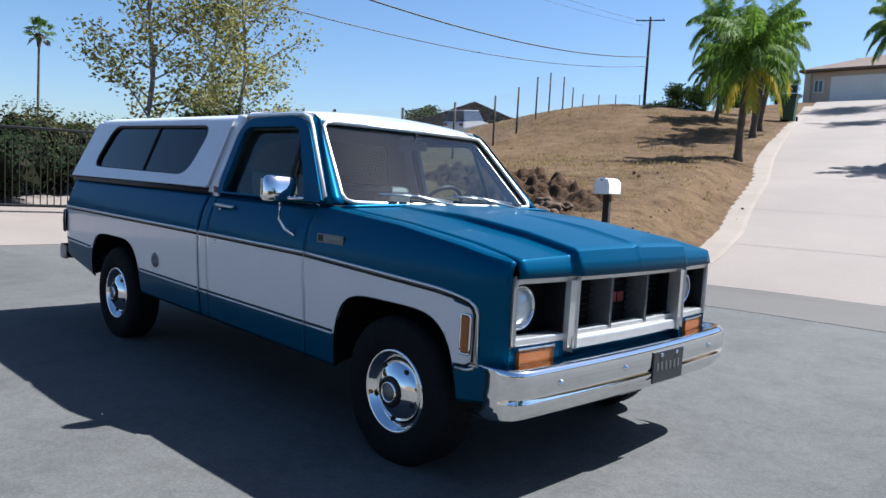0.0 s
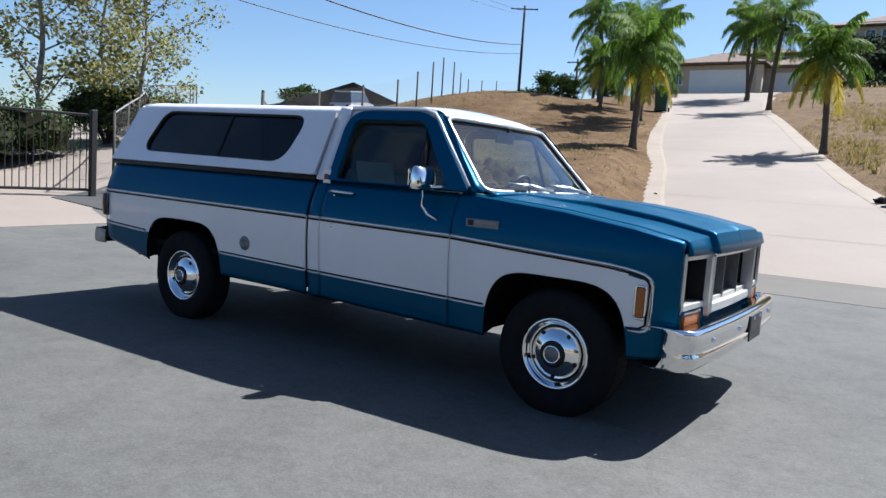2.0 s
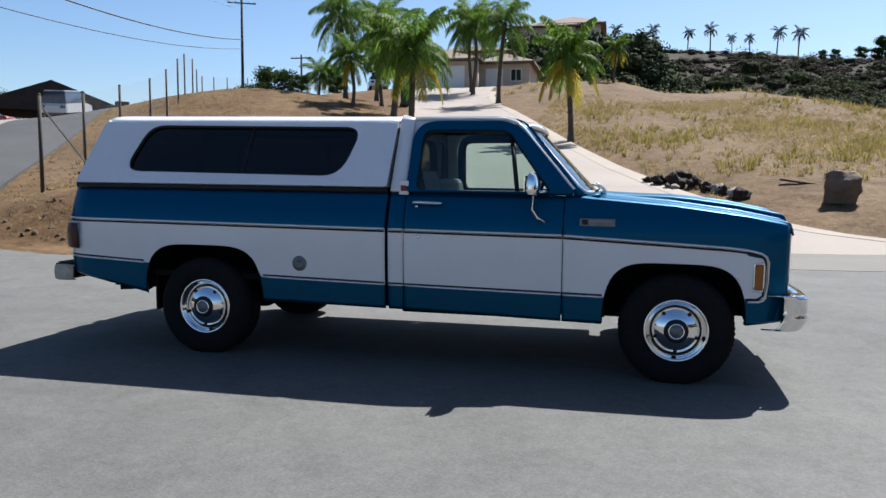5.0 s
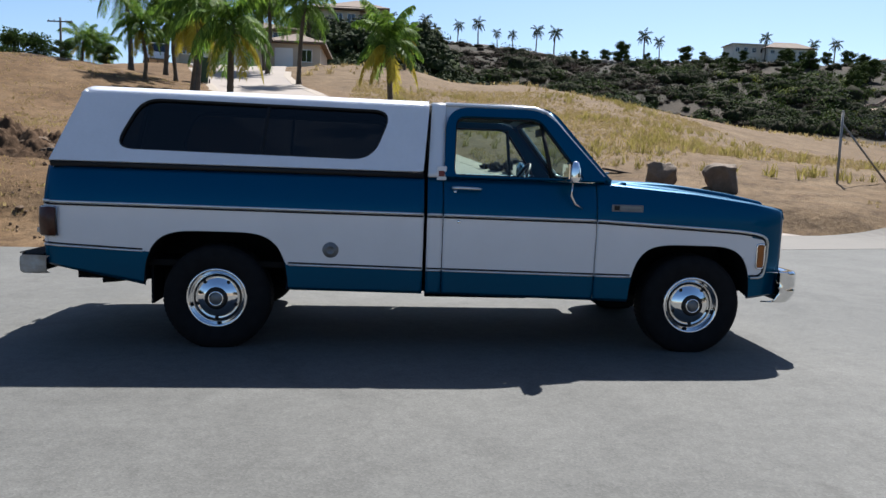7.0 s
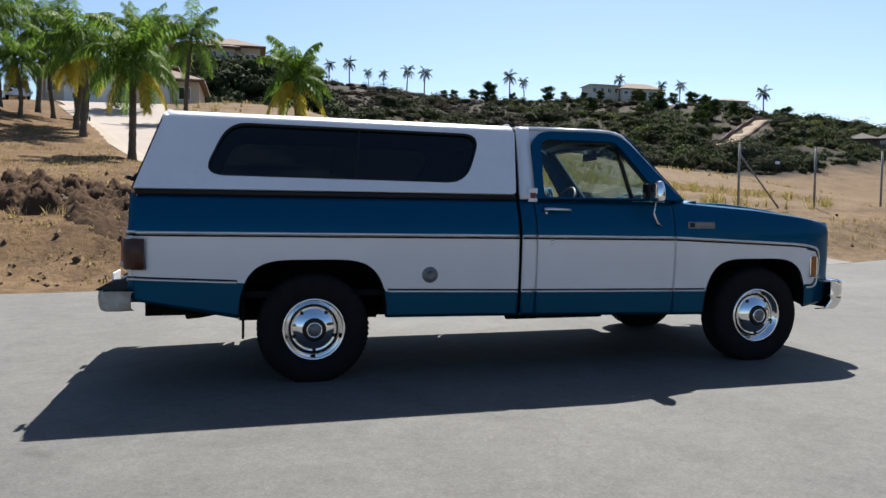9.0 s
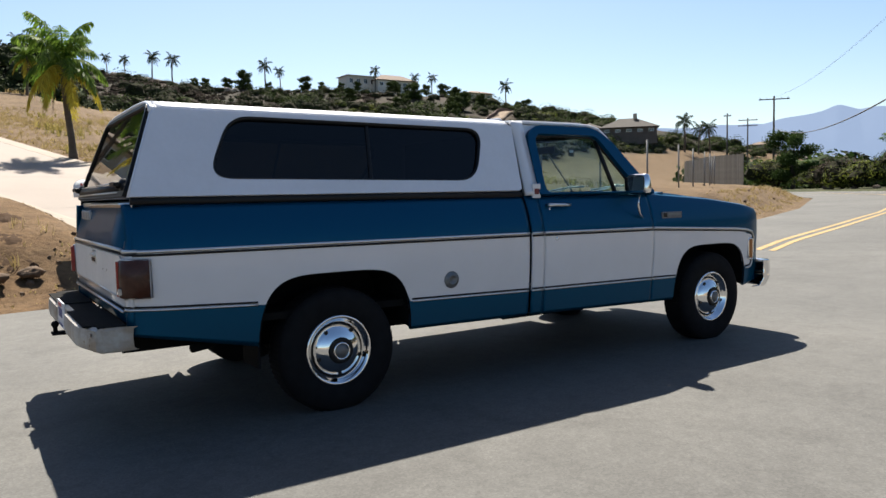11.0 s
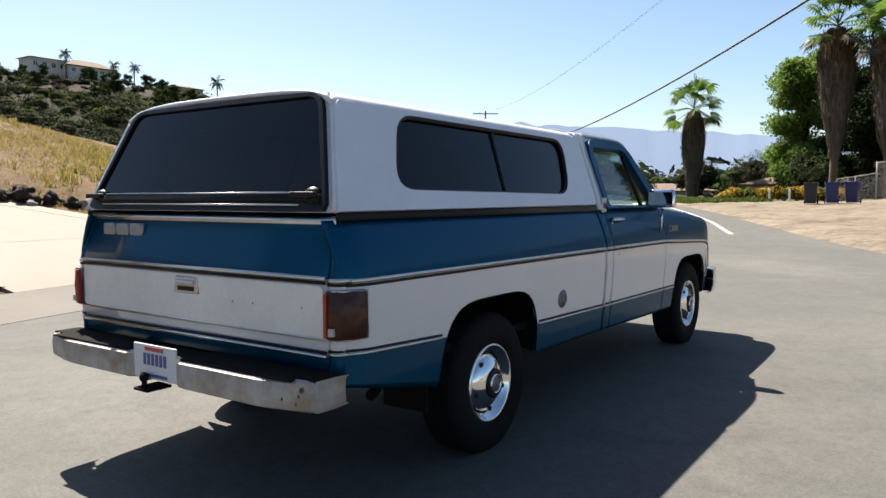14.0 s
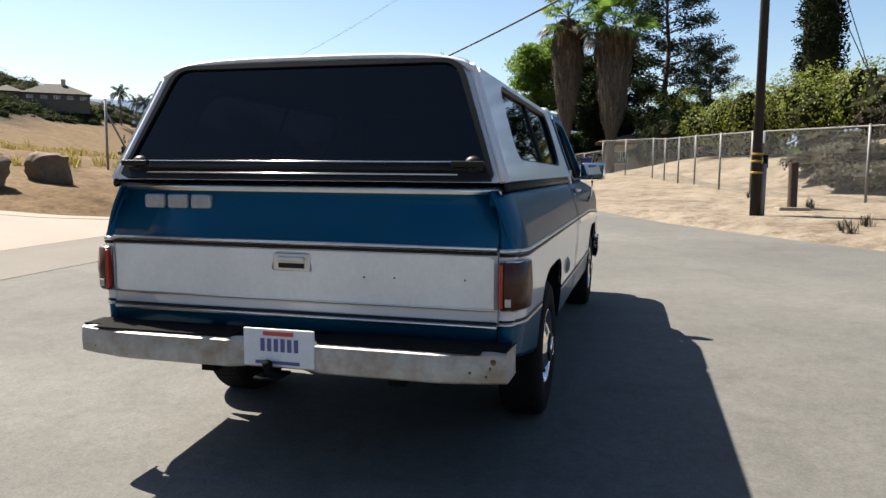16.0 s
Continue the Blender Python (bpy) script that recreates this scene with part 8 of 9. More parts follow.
def roof_on(parent, x0, x1, y0, y1, z, rise, over, mat, kind_="hip", label="tiled hip roof"):
    x0, x1, y0, y1 = x0 - over, x1 + over, y0 - over, y1 + over
    half = min(x1 - x0, y1 - y0) / 2
    if kind_ == "hip":
        if x1 - x0 >= y1 - y0:
            r0, r1 = (x0 + half, (y0 + y1) / 2, z + rise), (x1 - half, (y0 + y1) / 2, z + rise)
            f = [(0, 1, 5, 4), (1, 2, 5), (2, 3, 4, 5), (3, 0, 4)]
        else:
            r0, r1 = ((x0 + x1) / 2, y0 + half, z + rise), ((x0 + x1) / 2, y1 - half, z + rise)
            f = [(0, 1, 4), (1, 2, 5, 4), (2, 3, 5), (3, 0, 4, 5)]
    else:
        r0, r1 = ((x0 + x1) / 2, y0, z + rise), ((x0 + x1) / 2, y1, z + rise)
        f = [(0, 1, 4), (1, 2, 5, 4), (2, 3, 5), (3, 0, 4, 5)]
    v = [(x0, y0, z), (x1, y0, z), (x1, y1, z), (x0, y1, z), r0, r1]
    b = len(v)
    v += [(x, y, z_ - 0.18) for x, y, z_ in v[:4]]
    f += [(0, 6, 7, 1), (1, 7, 8, 2), (2, 8, 9, 3), (3, 9, 6, 0), (9, 8, 7, 6)]
    return child("roof", mesh_from("roof", v, f, mat), parent, label)


def front_window(parent, x, y, z, w, h, name="window"):
    bm = bmesh.new()
    for a in ((x - w / 2 - 0.06, x - w / 2, z, z + h), (x + w / 2, x + w / 2 + 0.06, z, z + h), (x - w / 2 - 0.06, x + w / 2 + 0.06, z + h, z + h + 0.06), (x - w / 2 - 0.09, x + w / 2 + 0.09, z - 0.07, z), (x - 0.025, x + 0.025, z, z + h)):
        box(bm, a[0], a[1], y - 0.06, y + 0.02, a[2], a[3])
    win = part(name, bm, GARAGE_WHITE, parent, "pale window frame")
    bm = bmesh.new()
    box(bm, x - w / 2, x + w / 2, y - 0.02, y + 0.0, z, z + h)
    part("pane", bm, PANE, win, "dark window pane")


def garage_door(parent, x0, x1, y, z, h):
    bm = bmesh.new()
    box(bm, x0, x1, y - 0.03, y, z, z + h)
    door = part("garage_door", bm, GARAGE_WHITE, parent, "pale sectional garage door")
    n_ = max(2, round((x1 - x0) / 0.62))
    for r in range(4):
        for c in range(n_):
            a = x0 + (x1 - x0) * (c + 0.10) / n_
            b = x0 + (x1 - x0) * (c + 0.90) / n_
            bm = bmesh.new()
            box(bm, a, b, y - 0.045, y - 0.03, z + h * (r + 0.12) / 4, z + h * (r + 0.88) / 4)
            part("panel", bm, GARAGE_WHITE, door)


def wall_block(parent, x0, x1, y0, y1, z0, z1, mat, label="stucco wall"):
    bm = bmesh.new()
    box(bm, x0, x1, y0, y1, z0, z1)
    return part("wall", bm, mat, parent, label)


base = 9.32
villa = thing("tan_house", "tan stucco house with tiled roof and white garage doors", "house", at=pose(0, 0, 0))
wall_block(villa, -20.0, -12.6, 60.6, 69, base - 1.5, base + 2.75, STUCCO)
wall_block(villa, -12.6, -8.0, 62.5, 71, base - 1.0, base + 2.7, STUCCO)
wall_block(villa, -17.5, -10.5, 66, 74, base + 2.0, base + 4.3, STUCCO, "upper storey stucco wall")
roof_on(villa, -20.0, -12.6, 60.6, 69, base + 2.75, 1.5, 0.6, ROOF_TILE)
roof_on(villa, -12.6, -8.0, 62.5, 71, base + 2.7, 1.1, 0.5, ROOF_TILE)
roof_on(villa, -17.5, -10.5, 66, 74, base + 4.3, 1.2, 0.6, ROOF_TILE)
garage_door(villa, -18.3, -13.6, 60.6, base + 0.02, 2.15)
garage_door(villa, -12.0, -10.4, 62.5, base + 0.02, 2.1)
front_window(villa, -19.2, 60.6, base + 1.0, 0.6, 0.9)
front_window(villa, -9.2, 62.5, base + 1.0, 0.9, 1.0)
for x in (-16.4, -12.2):
    front_window(villa, x, 66, base + 3.2, 0.9, 0.8)
for x in (-20.0, -12.6):
    bm = bmesh.new()
    box(bm, x - 0.25, x + 0.25, 60.35, 60.85, base - 0.5, base + 2.5)
    part("pillar", bm, STUCCO, villa, "stucco corner pillar", bevel=0.02)

hill_villa = thing("hill_villa", "large tan villa with hip roofs on a terrace above the brush", "house", at=pose(0, 0, 0))
bz = 18.4
wall_block(hill_villa, -13.0, -5.5, 92, 100, bz - 7, bz + 2.6, STUCCO)
wall_block(hill_villa, -9.8, -2.4, 93, 101, bz - 7, bz + 3.0, STUCCO)
roof_on(hill_villa, -13.0, -5.5, 92, 100, bz + 2.6, 1.4, 0.7, ROOF_TILE)
roof_on(hill_villa, -9.8, -2.4, 93, 101, bz + 3.0, 1.7, 0.7, ROOF_TILE)
for x in (-8.2, -6.6, -5.0, -3.6):
    front_window(hill_villa, x, 92.99 if x > -5.5 else 91.99, bz + 0.6, 0.9, 1.4)
terrace = thing("terrace_wall", "long dark grey retaining wall below the hill villa", "wall", at=pose(0, 0, 0))
bm = bmesh.new()
box(bm, -12, 2.0, 90.2, 90.7, bz - 7, bz + 0.3)
part("wall", bm, GUTTER_MAT, terrace, bevel=0.03)
bm = bmesh.new()
box(bm, -12, 2.1, 90.1, 90.8, bz + 0.3, bz + 0.42)
part("coping", bm, KERB_MAT, terrace, "pale coping", bevel=0.02)

dark_house = thing("dark_house", "low dark wooden house with a wide gable roof and brick chimney", "house", at=pose(-57.2, 61.1, 5.45, 0, 0, 41))
wall_block(dark_house, -6.0, 6.0, 0, 9, -2.0, 2.3, WOOD_DARK, "dark wooden wall")
roof_on(dark_house, -6.0, 6.0, 0, 9, 2.6, 2.9, 1.6, ROOF_DARK, "gable", "dark shingle gable roof")
bm = bmesh.new()
v = [(-6.6, -0.02, 2.3), (6.6, -0.02, 2.3), (0, -0.02, 5.0)]
child("gable", mesh_from("gable", v, [(0, 1, 2)], WOOD_DARK), dark_house, "dark wooden gable")
bm = bmesh.new()
box(bm, 6.2, 7.6, 1.5, 2.6, 0, 4.0)
part("chimney", bm, BRICK_MAT, dark_house, "brick chimney", bevel=0.03)
wall_block(dark_house, 6.0, 13.0, 2.5, 9, -2.0, 2.0, WOOD_DARK, "dark wooden side wing")
roof_on(dark_house, 6.0, 13.0, 2.5, 9, 2.0, 1.1, 0.8, ROOF_DARK, "hip", "dark shingle roof")
wall_block(dark_house, -15.0, -6.0, 2.0, 9, -2.0, 0.45, WOOD_DARK, "dark wooden carport")
bm = bmesh.new()
q = [bm.verts.new(p_) for p_ in ((-16.0, -1.4, 0.25), (-7.4, -1.4, 2.55), (-7.4, 9.6, 2.55), (-16.0, 9.6, 0.25), (-16.0, -1.4, 0.5), (-7.4, -1.4, 2.8), (-7.4, 9.6, 2.8), (-16.0, 9.6, 0.5))]
for a in ((3, 2, 1, 0), (4, 5, 6, 7), (0, 1, 5, 4), (1, 2, 6, 5), (2, 3, 7, 6), (3, 0, 4, 7)):
    bm.faces.new([q[i] for i in a])
part("lean_to_roof", bm, ROOF_DARK, dark_house, "long dark lean-to roof")
for x in (-3.4, 0.0, 3.4):
    front_window(dark_house, x, 0.0, 0.6, 1.2, 1.0)
shed = thing("pale_shed", "low pale building behind the palms", "building", at=pose(-37, 80, terrain(-37, 80) - 0.3, 0, 0, 20))
wall_block(shed, -4, 4, 0, 5, -0.5, 1.9, STUCCO_WHITE)
roof_on(shed, -4, 4, 0, 5, 1.9, 0.5, 0.3, KERB_MAT, "hip", "pale flat roof")


def far_house(name, label, x, y, w, d, h, turn, wall, tile, lift=0.0, rise=1.4, windows=4):
    ob = thing(name, label, "house", at=pose(x, y, terrain(x, y) + lift, 0, 0, turn))
    wall_block(ob, -w / 2, w / 2, 0, d, -3, h, wall)
    roof_on(ob, -w / 2, w / 2, 0, d, h, rise, 0.7, tile)
    for k in range(windows):
        front_window(ob, -w / 2 + w * (k + 0.5) / windows, 0, h * 0.38, w / windows * 0.45, h * 0.34)
    return ob


far_house("hill_house", "flat pale house on the hill crest", 125, 250, 12, 8, 4.6, 0, STUCCO_WHITE, STUCCO_WHITE, 1.2, 0.6)
far_house("hill_house", "pale hill house with a wide tan roof and arched porch", 138, 246, 17, 9, 3.4, 0, STUCCO_WHITE, ROOF_TILE, 1.6, 2.6, 5)
far_house("hill_house", "small tan house on the side of the hill", 176, 244, 12, 8, 3.0, 0, STUCCO, ROOF_TILE, 2.5)
WALL_BROWN = material("brown_wall", (0.115, 0.09, 0.075), 0.9, spread=0.15, scale=1.0, fine=0.1, fine_scale=12)
field_house = far_house("field_house", "brown house with stepped tile roofs beyond the field", 172, 160, 17, 12, 2.4, -45, WALL_BROWN, ROOF_DARK, 3.0, 3.2, 5)
wall_block(field_house, -16, -8.5, 1, 10, -3, 2.6, WALL_BROWN)
roof_on(field_house, -16, -8.5, 1, 10, 2.6, 2.0, 0.7, ROOF_DARK)
bm = bmesh.new()
box(bm, 1.5, 2.7, 5, 6, 3, 7.0)
part("chimney", bm, STUCCO, field_house, "stucco chimney")
for x, y, s_ in ((186, 150, 1.35), (189, 147, 1.15), (193, 146, 1.25)):
    placed(hill_palm, x, y, 40 * x, s_, "palm beside the brown house beyond the field")
far_house("low_house", "low house with a tan roof beyond the bend", 80, 27, 13, 8, 1.2, -65, STUCCO_WHITE, ROOF_TILE, -0.6, 0.9)
far_house("low_house", "low tan-roofed house beyond the flower hedge", 56, 5.0, 12, 7, 1.7, -80, STUCCO, ROOF_TILE, -0.6, 1.0)
far_house("yard_house", "low tan house half hidden behind dark trees", 47, -3.0, 8, 8, 2.4, -85, STUCCO, ROOF_TILE, 0.0, 1.2)
rng = random.Random(12)
for k in range(22):
    a, r = radians(rng.uniform(2, 36)), rng.uniform(180, 620)
    far_house("valley_house", "pale house far down in the valley", r * math.cos(a), r * math.sin(a), rng.uniform(10, 20), 9, rng.uniform(3, 5), rng.uniform(-100, -40), (STUCCO_WHITE, STUCCO)[k % 2], (ROOF_TILE, KERB_MAT)[k % 3 == 0], 0.0, 1.5, 3)

# board fence at the bend
BOARD = material("grey_boards", (0.116, 0.1073, 0.0957), 0.9, spread=0.3, scale=3, fine=0.2, fine_scale=20, per_object=0.2)
board_fence = thing("board_fence", "weathered grey board fence at the bend of the road", "fence", at=pose(0, 0, 0))
a, b = Vector((40, 26.8)), Vector((47.2, 37.5))
shared = None
for k in range(64):
    p = a.lerp(b, k / 63)
    if shared is None:
        bm = bmesh.new()
        box(bm, -0.088, 0.088, -0.012, 0.012, -0.2, 2.2)
        shared = bpy.data.meshes.new("board")
        bm.to_mesh(shared)
        bm.free()
        shared.materials.append(BOARD)
    child("board", shared, board_fence, "", pose(p.x, p.y, terrain(p.x, p.y) + 0.03 * math.sin(k * 1.7), 0, 0, 56))


# ---- vehicles far off ----
def parked_car(label, at, paint, length=4.4, height=1.45, kind_="car", cab=(-0.5, 0.28)):
    car = thing("parked_car", label, kind_, at=at)
    half = length / 2
    prof = [(-half, 0.35), (-half + 0.03, 0.75), (-half * 0.95, 0.92), (half * 0.45, 0.95), (half * 0.95, 0.78), (half, 0.6), (half, 0.35)]
    v, f = [], []
    for y, s_ in ((-0.86, 0.94), (-0.80, 1.0), (0.80, 1.0), (0.86, 0.94)):
        v += [(x * s_, y, z) for x, z in prof]
    n_ = len(prof)
    for i in range(3):
        f += [(i * n_ + k, i * n_ + (k + 1) % n_, (i + 1) * n_ + (k + 1) % n_, (i + 1) * n_ + k) for k in range(n_)]
    f += [tuple(range(n_)), tuple(3 * n_ + k for k in reversed(range(n_)))]
    child("body", mesh_from("body", v, f, paint), car, "painted body")
    x0, x1 = half * cab[0] * 1.7, half * cab[1] * 1.5
    v = [(x0 - 0.15, -0.78, 0.92), (x1 + 0.45, -0.78, 0.94), (x1 + 0.45, 0.78, 0.94), (x0 - 0.15, 0.78, 0.92), (x0 + 0.15, -0.62, height), (x1 - 0.2, -0.62, height), (x1 - 0.2, 0.62, height), (x0 + 0.15, 0.62, height)]
    child("cabin", mesh_from("cabin", v, [(0, 1, 5, 4), (1, 2, 6, 5), (2, 3, 7, 6), (3, 0, 4, 7), (4, 5, 6, 7)], PANE), car, "dark windows")
    bm = bmesh.new()
    box(bm, x0 + 0.1, x1 - 0.15, -0.64, 0.64, height - 0.02, height + 0.05)
    part("roof", bm, paint, car, "painted roof", bevel=0.03)
    for sx in (-0.62, 0.62):
        for y in (-0.76, 0.76):
            w = lathe("wheel", [(0.0, 0.10), (0.18, 0.11), (0.30, 0.09), (0.32, 0.0), (0.30, -0.09), (0.0, -0.10)], RUBBER, car, pose(sx * half, y, 0.32), "black wheel", 18)
    for y in (-0.62, 0.62):
        bm = bmesh.new()
        box(bm, half - 0.06, half + 0.01, y - 0.16, y + 0.16, 0.58, 0.70)
        part("headlight", bm, CLEAR_LENS, car, "clear headlight")
        bm = bmesh.new()
        box(bm, -half - 0.01, -half + 0.05, y - 0.14, y + 0.14, 0.62, 0.80)
        part("tail_light", bm, RED_LENS, car, "red tail light")
    return car


SILVER = material("silver_paint", (0.45, 0.46, 0.48), 0.35, metal=0.4, spread=0.05, coat=0.5)
RED_CAR = material("red_paint", (0.203, 0.0116, 0.0087), 0.35, spread=0.05, coat=0.6)
CAR_WHITE = material("car_white", (0.7, 0.7, 0.7), 0.35, spread=0.04, coat=0.6)
parked_car("silver van parked on the lane in front of the dark house", pose(-36.0, 37.5, terrain(-36.0, 37.5) + 0.04, 0, -6, 108), SILVER, 4.5, 1.7)
parked_car("red car parked beside the dark house", pose(-47, 41.5, terrain(-47, 41.5) + 0.03, 0, -4, 20), RED_CAR, 4.6, 1.45)
parked_car("white car parked at the top of the driveway", pose(-22.2, 62, terrain(-22.2, 62) + 0.03, 0, 0, 112), CAR_WHITE, 4.4, 1.65)

# ---- small things beside the road ----
MAIL_WHITE = material("mailbox_white", (0.74, 0.74, 0.72), 0.4, spread=0.06, scale=8)
POST_DARK = material("dark_post", (0.0174, 0.01392, 0.0116), 0.9, spread=0.3, scale=10)
mail = thing("mailbox", "white domed mailbox on a dark wooden post", "mailbox", at=pose(-3.62, 6.45, terrain(-3.62, 6.45) - 0.36, 0, 0, -78))
prof = [(-0.11, 0.0), (0.11, 0.0), (0.11, 0.13)] + [(0.11 * math.cos(math.pi * k / 8), 0.13 + 0.105 * math.sin(math.pi * k / 8)) for k in range(1, 8)] + [(-0.11, 0.13)]
v = [(x, y, 1.12 + z) for x in (-0.26, 0.26) for y, z in prof]
n_ = len(prof)
f = [(k, (k + 1) % n_, n_ + (k + 1) % n_, n_ + k) for k in range(n_)] + [tuple(range(n_)), tuple(n_ + k for k in reversed(range(n_)))]
add_bevel(child("box", mesh_from("box", v, f, MAIL_WHITE), mail, "white domed box"), 0.006)
bm = bmesh.new()
box(bm, 0.26, 0.272, -0.10, 0.10, 1.125, 1.34)
part("door", bm, MAIL_WHITE, mail, "white front flap", bevel=0.01)
bm = bmesh.new()
box(bm, 0.272, 0.292, -0.02, 0.02, 1.31, 1.33)
part("knob", bm, GALV, mail, "small metal knob")
bm = bmesh.new()
box(bm, 0.05, 0.10, -0.125, -0.112, 1.18, 1.30)
part("flag", bm, PLATE_RED, mail, "red flag")
bm = bmesh.new()
box(bm, -0.05, 0.05, -0.05, 0.05, -0.1, 1.12)
part("post", bm, POST_DARK, mail, "dark wooden post", bevel=0.008)

BIN_GREEN = material("bin_green", (0.00696, 0.0435, 0.0203), 0.45, spread=0.15, scale=6)
BIN_BLUE = material("bin_blue", (0.012, 0.020, 0.12), 0.45, spread=0.15, scale=6)
BIN_BLACK = material("bin_black", (0.00696, 0.00754, 0.0174), 0.5, spread=0.15, scale=6)


def wheeled_bin(label, at, mat, group=""):
    b_ = thing("wheeled_bin", label, "bin", group, at=at)
    rows = [[(x * s_, y * s_, z) for x, y in ((-0.30, -0.34), (0.30, -0.34), (0.30, 0.34), (-0.30, 0.34))] for z, s_ in ((0.04, 0.78), (0.5, 0.88), (0.94, 0.98), (0.95, 1.05), (1.0, 1.05))]
    v = [p for r in rows for p in r]
    f = [(i * 4 + k, i * 4 + (k + 1) % 4, (i + 1) * 4 + (k + 1) % 4, (i + 1) * 4 + k) for i in range(4) for k in range(4)] + [(3, 2, 1, 0)]
    add_bevel(child("tub", mesh_from("tub", v, f, mat), b_, "tapered plastic tub"), 0.02)
    bm = bmesh.new()
    box(bm, -0.33, 0.33, -0.38, 0.36, 1.0, 1.06)
    part("lid", bm, mat, b_, "plastic lid", bevel=0.025)
    bm = bmesh.new()
    rod(bm, (-0.26, 0.38, 0.98), (0.26, 0.38, 0.98), 0.018)
    part("handle", bm, mat, b_, "plastic handle bar")
    for x in (-0.29, 0.29):
        lathe("wheel", [(0.0, 0.03), (0.10, 0.03), (0.12, 0.0), (0.10, -0.03), (0.0, -0.03)], RUBBER, b_, pose(x, 0.30, 0.12, 0, 0, 90), "black wheel", 14)
    return b_


wheeled_bin("dark green wheeled bin beside the driveway kerb", pose(-12.0, 35.6, terrain(-12.0, 35.6), 0, 0, 12) @ Matrix.Scale(1.25, 4), BIN_GREEN)
wheeled_bin("blue wheeled bin at the yard fence", pose(34.4, 2.35, terrain(34.4, 2.35), 0, 0, -80), BIN_BLUE, "bins at the yard fence")
wheeled_bin("dark blue wheeled bin at the yard fence", pose(34.1, 3.25, terrain(34.1, 3.25), 0, 0, -86), BIN_BLACK, "bins at the yard fence")
wheeled_bin("second blue wheeled bin at the yard fence", pose(34.9, 1.5, terrain(34.9, 1.5), 0, 0, -95), BIN_BLUE, "bins at the yard fence")


# ---- stones, clods, stumps ----
def stone_mesh(name, radius, seed, mat, squash=(1, 1, 0.8), rough_=0.35, level=3, cuts=0):
    bm = bmesh.new()
    rng = random.Random(seed)
    planes = [(Vector((rng.gauss(0, 1), rng.gauss(0, 1), rng.gauss(0, 0.35))).normalized(), rng.uniform(0.62, 0.92)) for _ in range(cuts)]
    planes += [(Vector((0.12, -0.1, 1)).normalized(), 0.82), (Vector((0, 0, -1)), 0.9)] if cuts else []
    bmesh.ops.create_icosphere(bm, subdivisions=level, radius=1)
    for v_ in bm.verts:
        p = v_.co.copy()
        if planes:
            p *= min(1.15, min(h_ / max(0.05, p.dot(n_)) for n_, h_ in planes))
        k = 1 + rough_ * noise.noise(p * 1.3 + Vector((seed, 0, 0))) + rough_ * 0.4 * noise.noise(p * 3.1 + Vector((0, seed, 0)))
        v_.co = Vector((p.x * squash[0], p.y * squash[1], p.z * squash[2])) * radius * k
    me = bpy.data.meshes.new(name)
    bm.to_mesh(me)
    bm.free()
    me.materials.append(mat)
    me.polygons.foreach_set("use_smooth", [level > 2] * len(me.polygons))
    return me


ROCK = material("boulder_stone", (0.1334, 0.0957, 0.0667), 0.92, spread=0.35, scale=3, fine=0.2, fine_scale=16, bump=0.7, bump_scale=14, distance=0.03)
PALE_ROCK = material("pale_stone", (0.2436, 0.2204, 0.1914), 0.92, spread=0.25, scale=3, fine=0.15, fine_scale=16, bump=0.5, bump_scale=14, distance=0.03)
CHAR = material("charred_wood", (0.01276, 0.00812, 0.0058), 0.95, spread=0.6, second=(0.029, 0.0145, 0.00812), scale=6, fine=0.3, fine_scale=20, bump=0.9, bump_scale=16, distance=0.04)
CLOD = material("dirt_clod", (0.100, 0.062, 0.035), 0.98, spread=0.3, scale=3, fine=0.25, fine_scale=14, bump=0.7, bump_scale=12, distance=0.03)


def stone(name, label, x, y, radius, seed, mat, squash=(1, 1, 0.8), lift=0.4, category="boulder", group="", rough_=0.35, cuts=0):
    ob = new(name, stone_mesh(name, radius, seed, mat, squash, rough_, 5 if cuts else 3, cuts))
    ob.matrix_basis = pose(x, y, terrain(x, y) + radius * lift, 0, 0, seed * 50)
    return tagged(ob, label, category, group)


stone("boulder", "upright flat-topped brown boulder on the bare dirt", 4.06, 10.4, 0.37, 3, ROCK, (0.92, 0.85, 1.02), 0.75, rough_=0.2, cuts=9)
for k, (x, y, r) in enumerate(((0.72, 13.2, 0.20), (1.10, 12.9, 0.27), (1.48, 12.7, 0.22), (1.76, 12.3, 0.17), (2.05, 11.9, 0.15), (1.28, 13.4, 0.24), (0.48, 13.5, 0.14))):
    stone("charred_stump", "charred root stump lying on the field", x, y, r * 0.8, 20 + k, CHAR, (1.15, 1.0, 0.9), 0.5, "stump", "charred stumps", 0.9)
for k, (x, y, r) in enumerate(((1.96, 12.1, 0.14), (2.32, 11.3, 0.20), (2.22, 11.5, 0.16), (1.03, 12.6, 0.1))):
    stone("ash_stump", "pale ash-covered root stump beside the charred ones", x, y, r, 40 + k, PALE_ROCK if k != 1 else CHAR, (1.1, 0.9, 0.9), 0.4, "stump", "charred stumps", 0.6)
for k, (x, y) in enumerate(((41.5, 10.6), (57.5, 13.5), (58.2, 20.5), (57.0, 23.0), (58.5, 25.0), (59.0, 27.5), (59.8, 29.8), (60.5, 32.5), (56.5, 18.5), (55.5, 16.8), (58, 17.2), (56.8, 14.4), (59.5, 12.6))):
    stone("border_rock", "brown rock in the border along the bend", x, y, 0.18 + 0.24 * ((k * 37) % 10) / 10, 60 + k, ROCK, (1.2, 1.0, 0.8), 0.3, "rock", "border rocks")
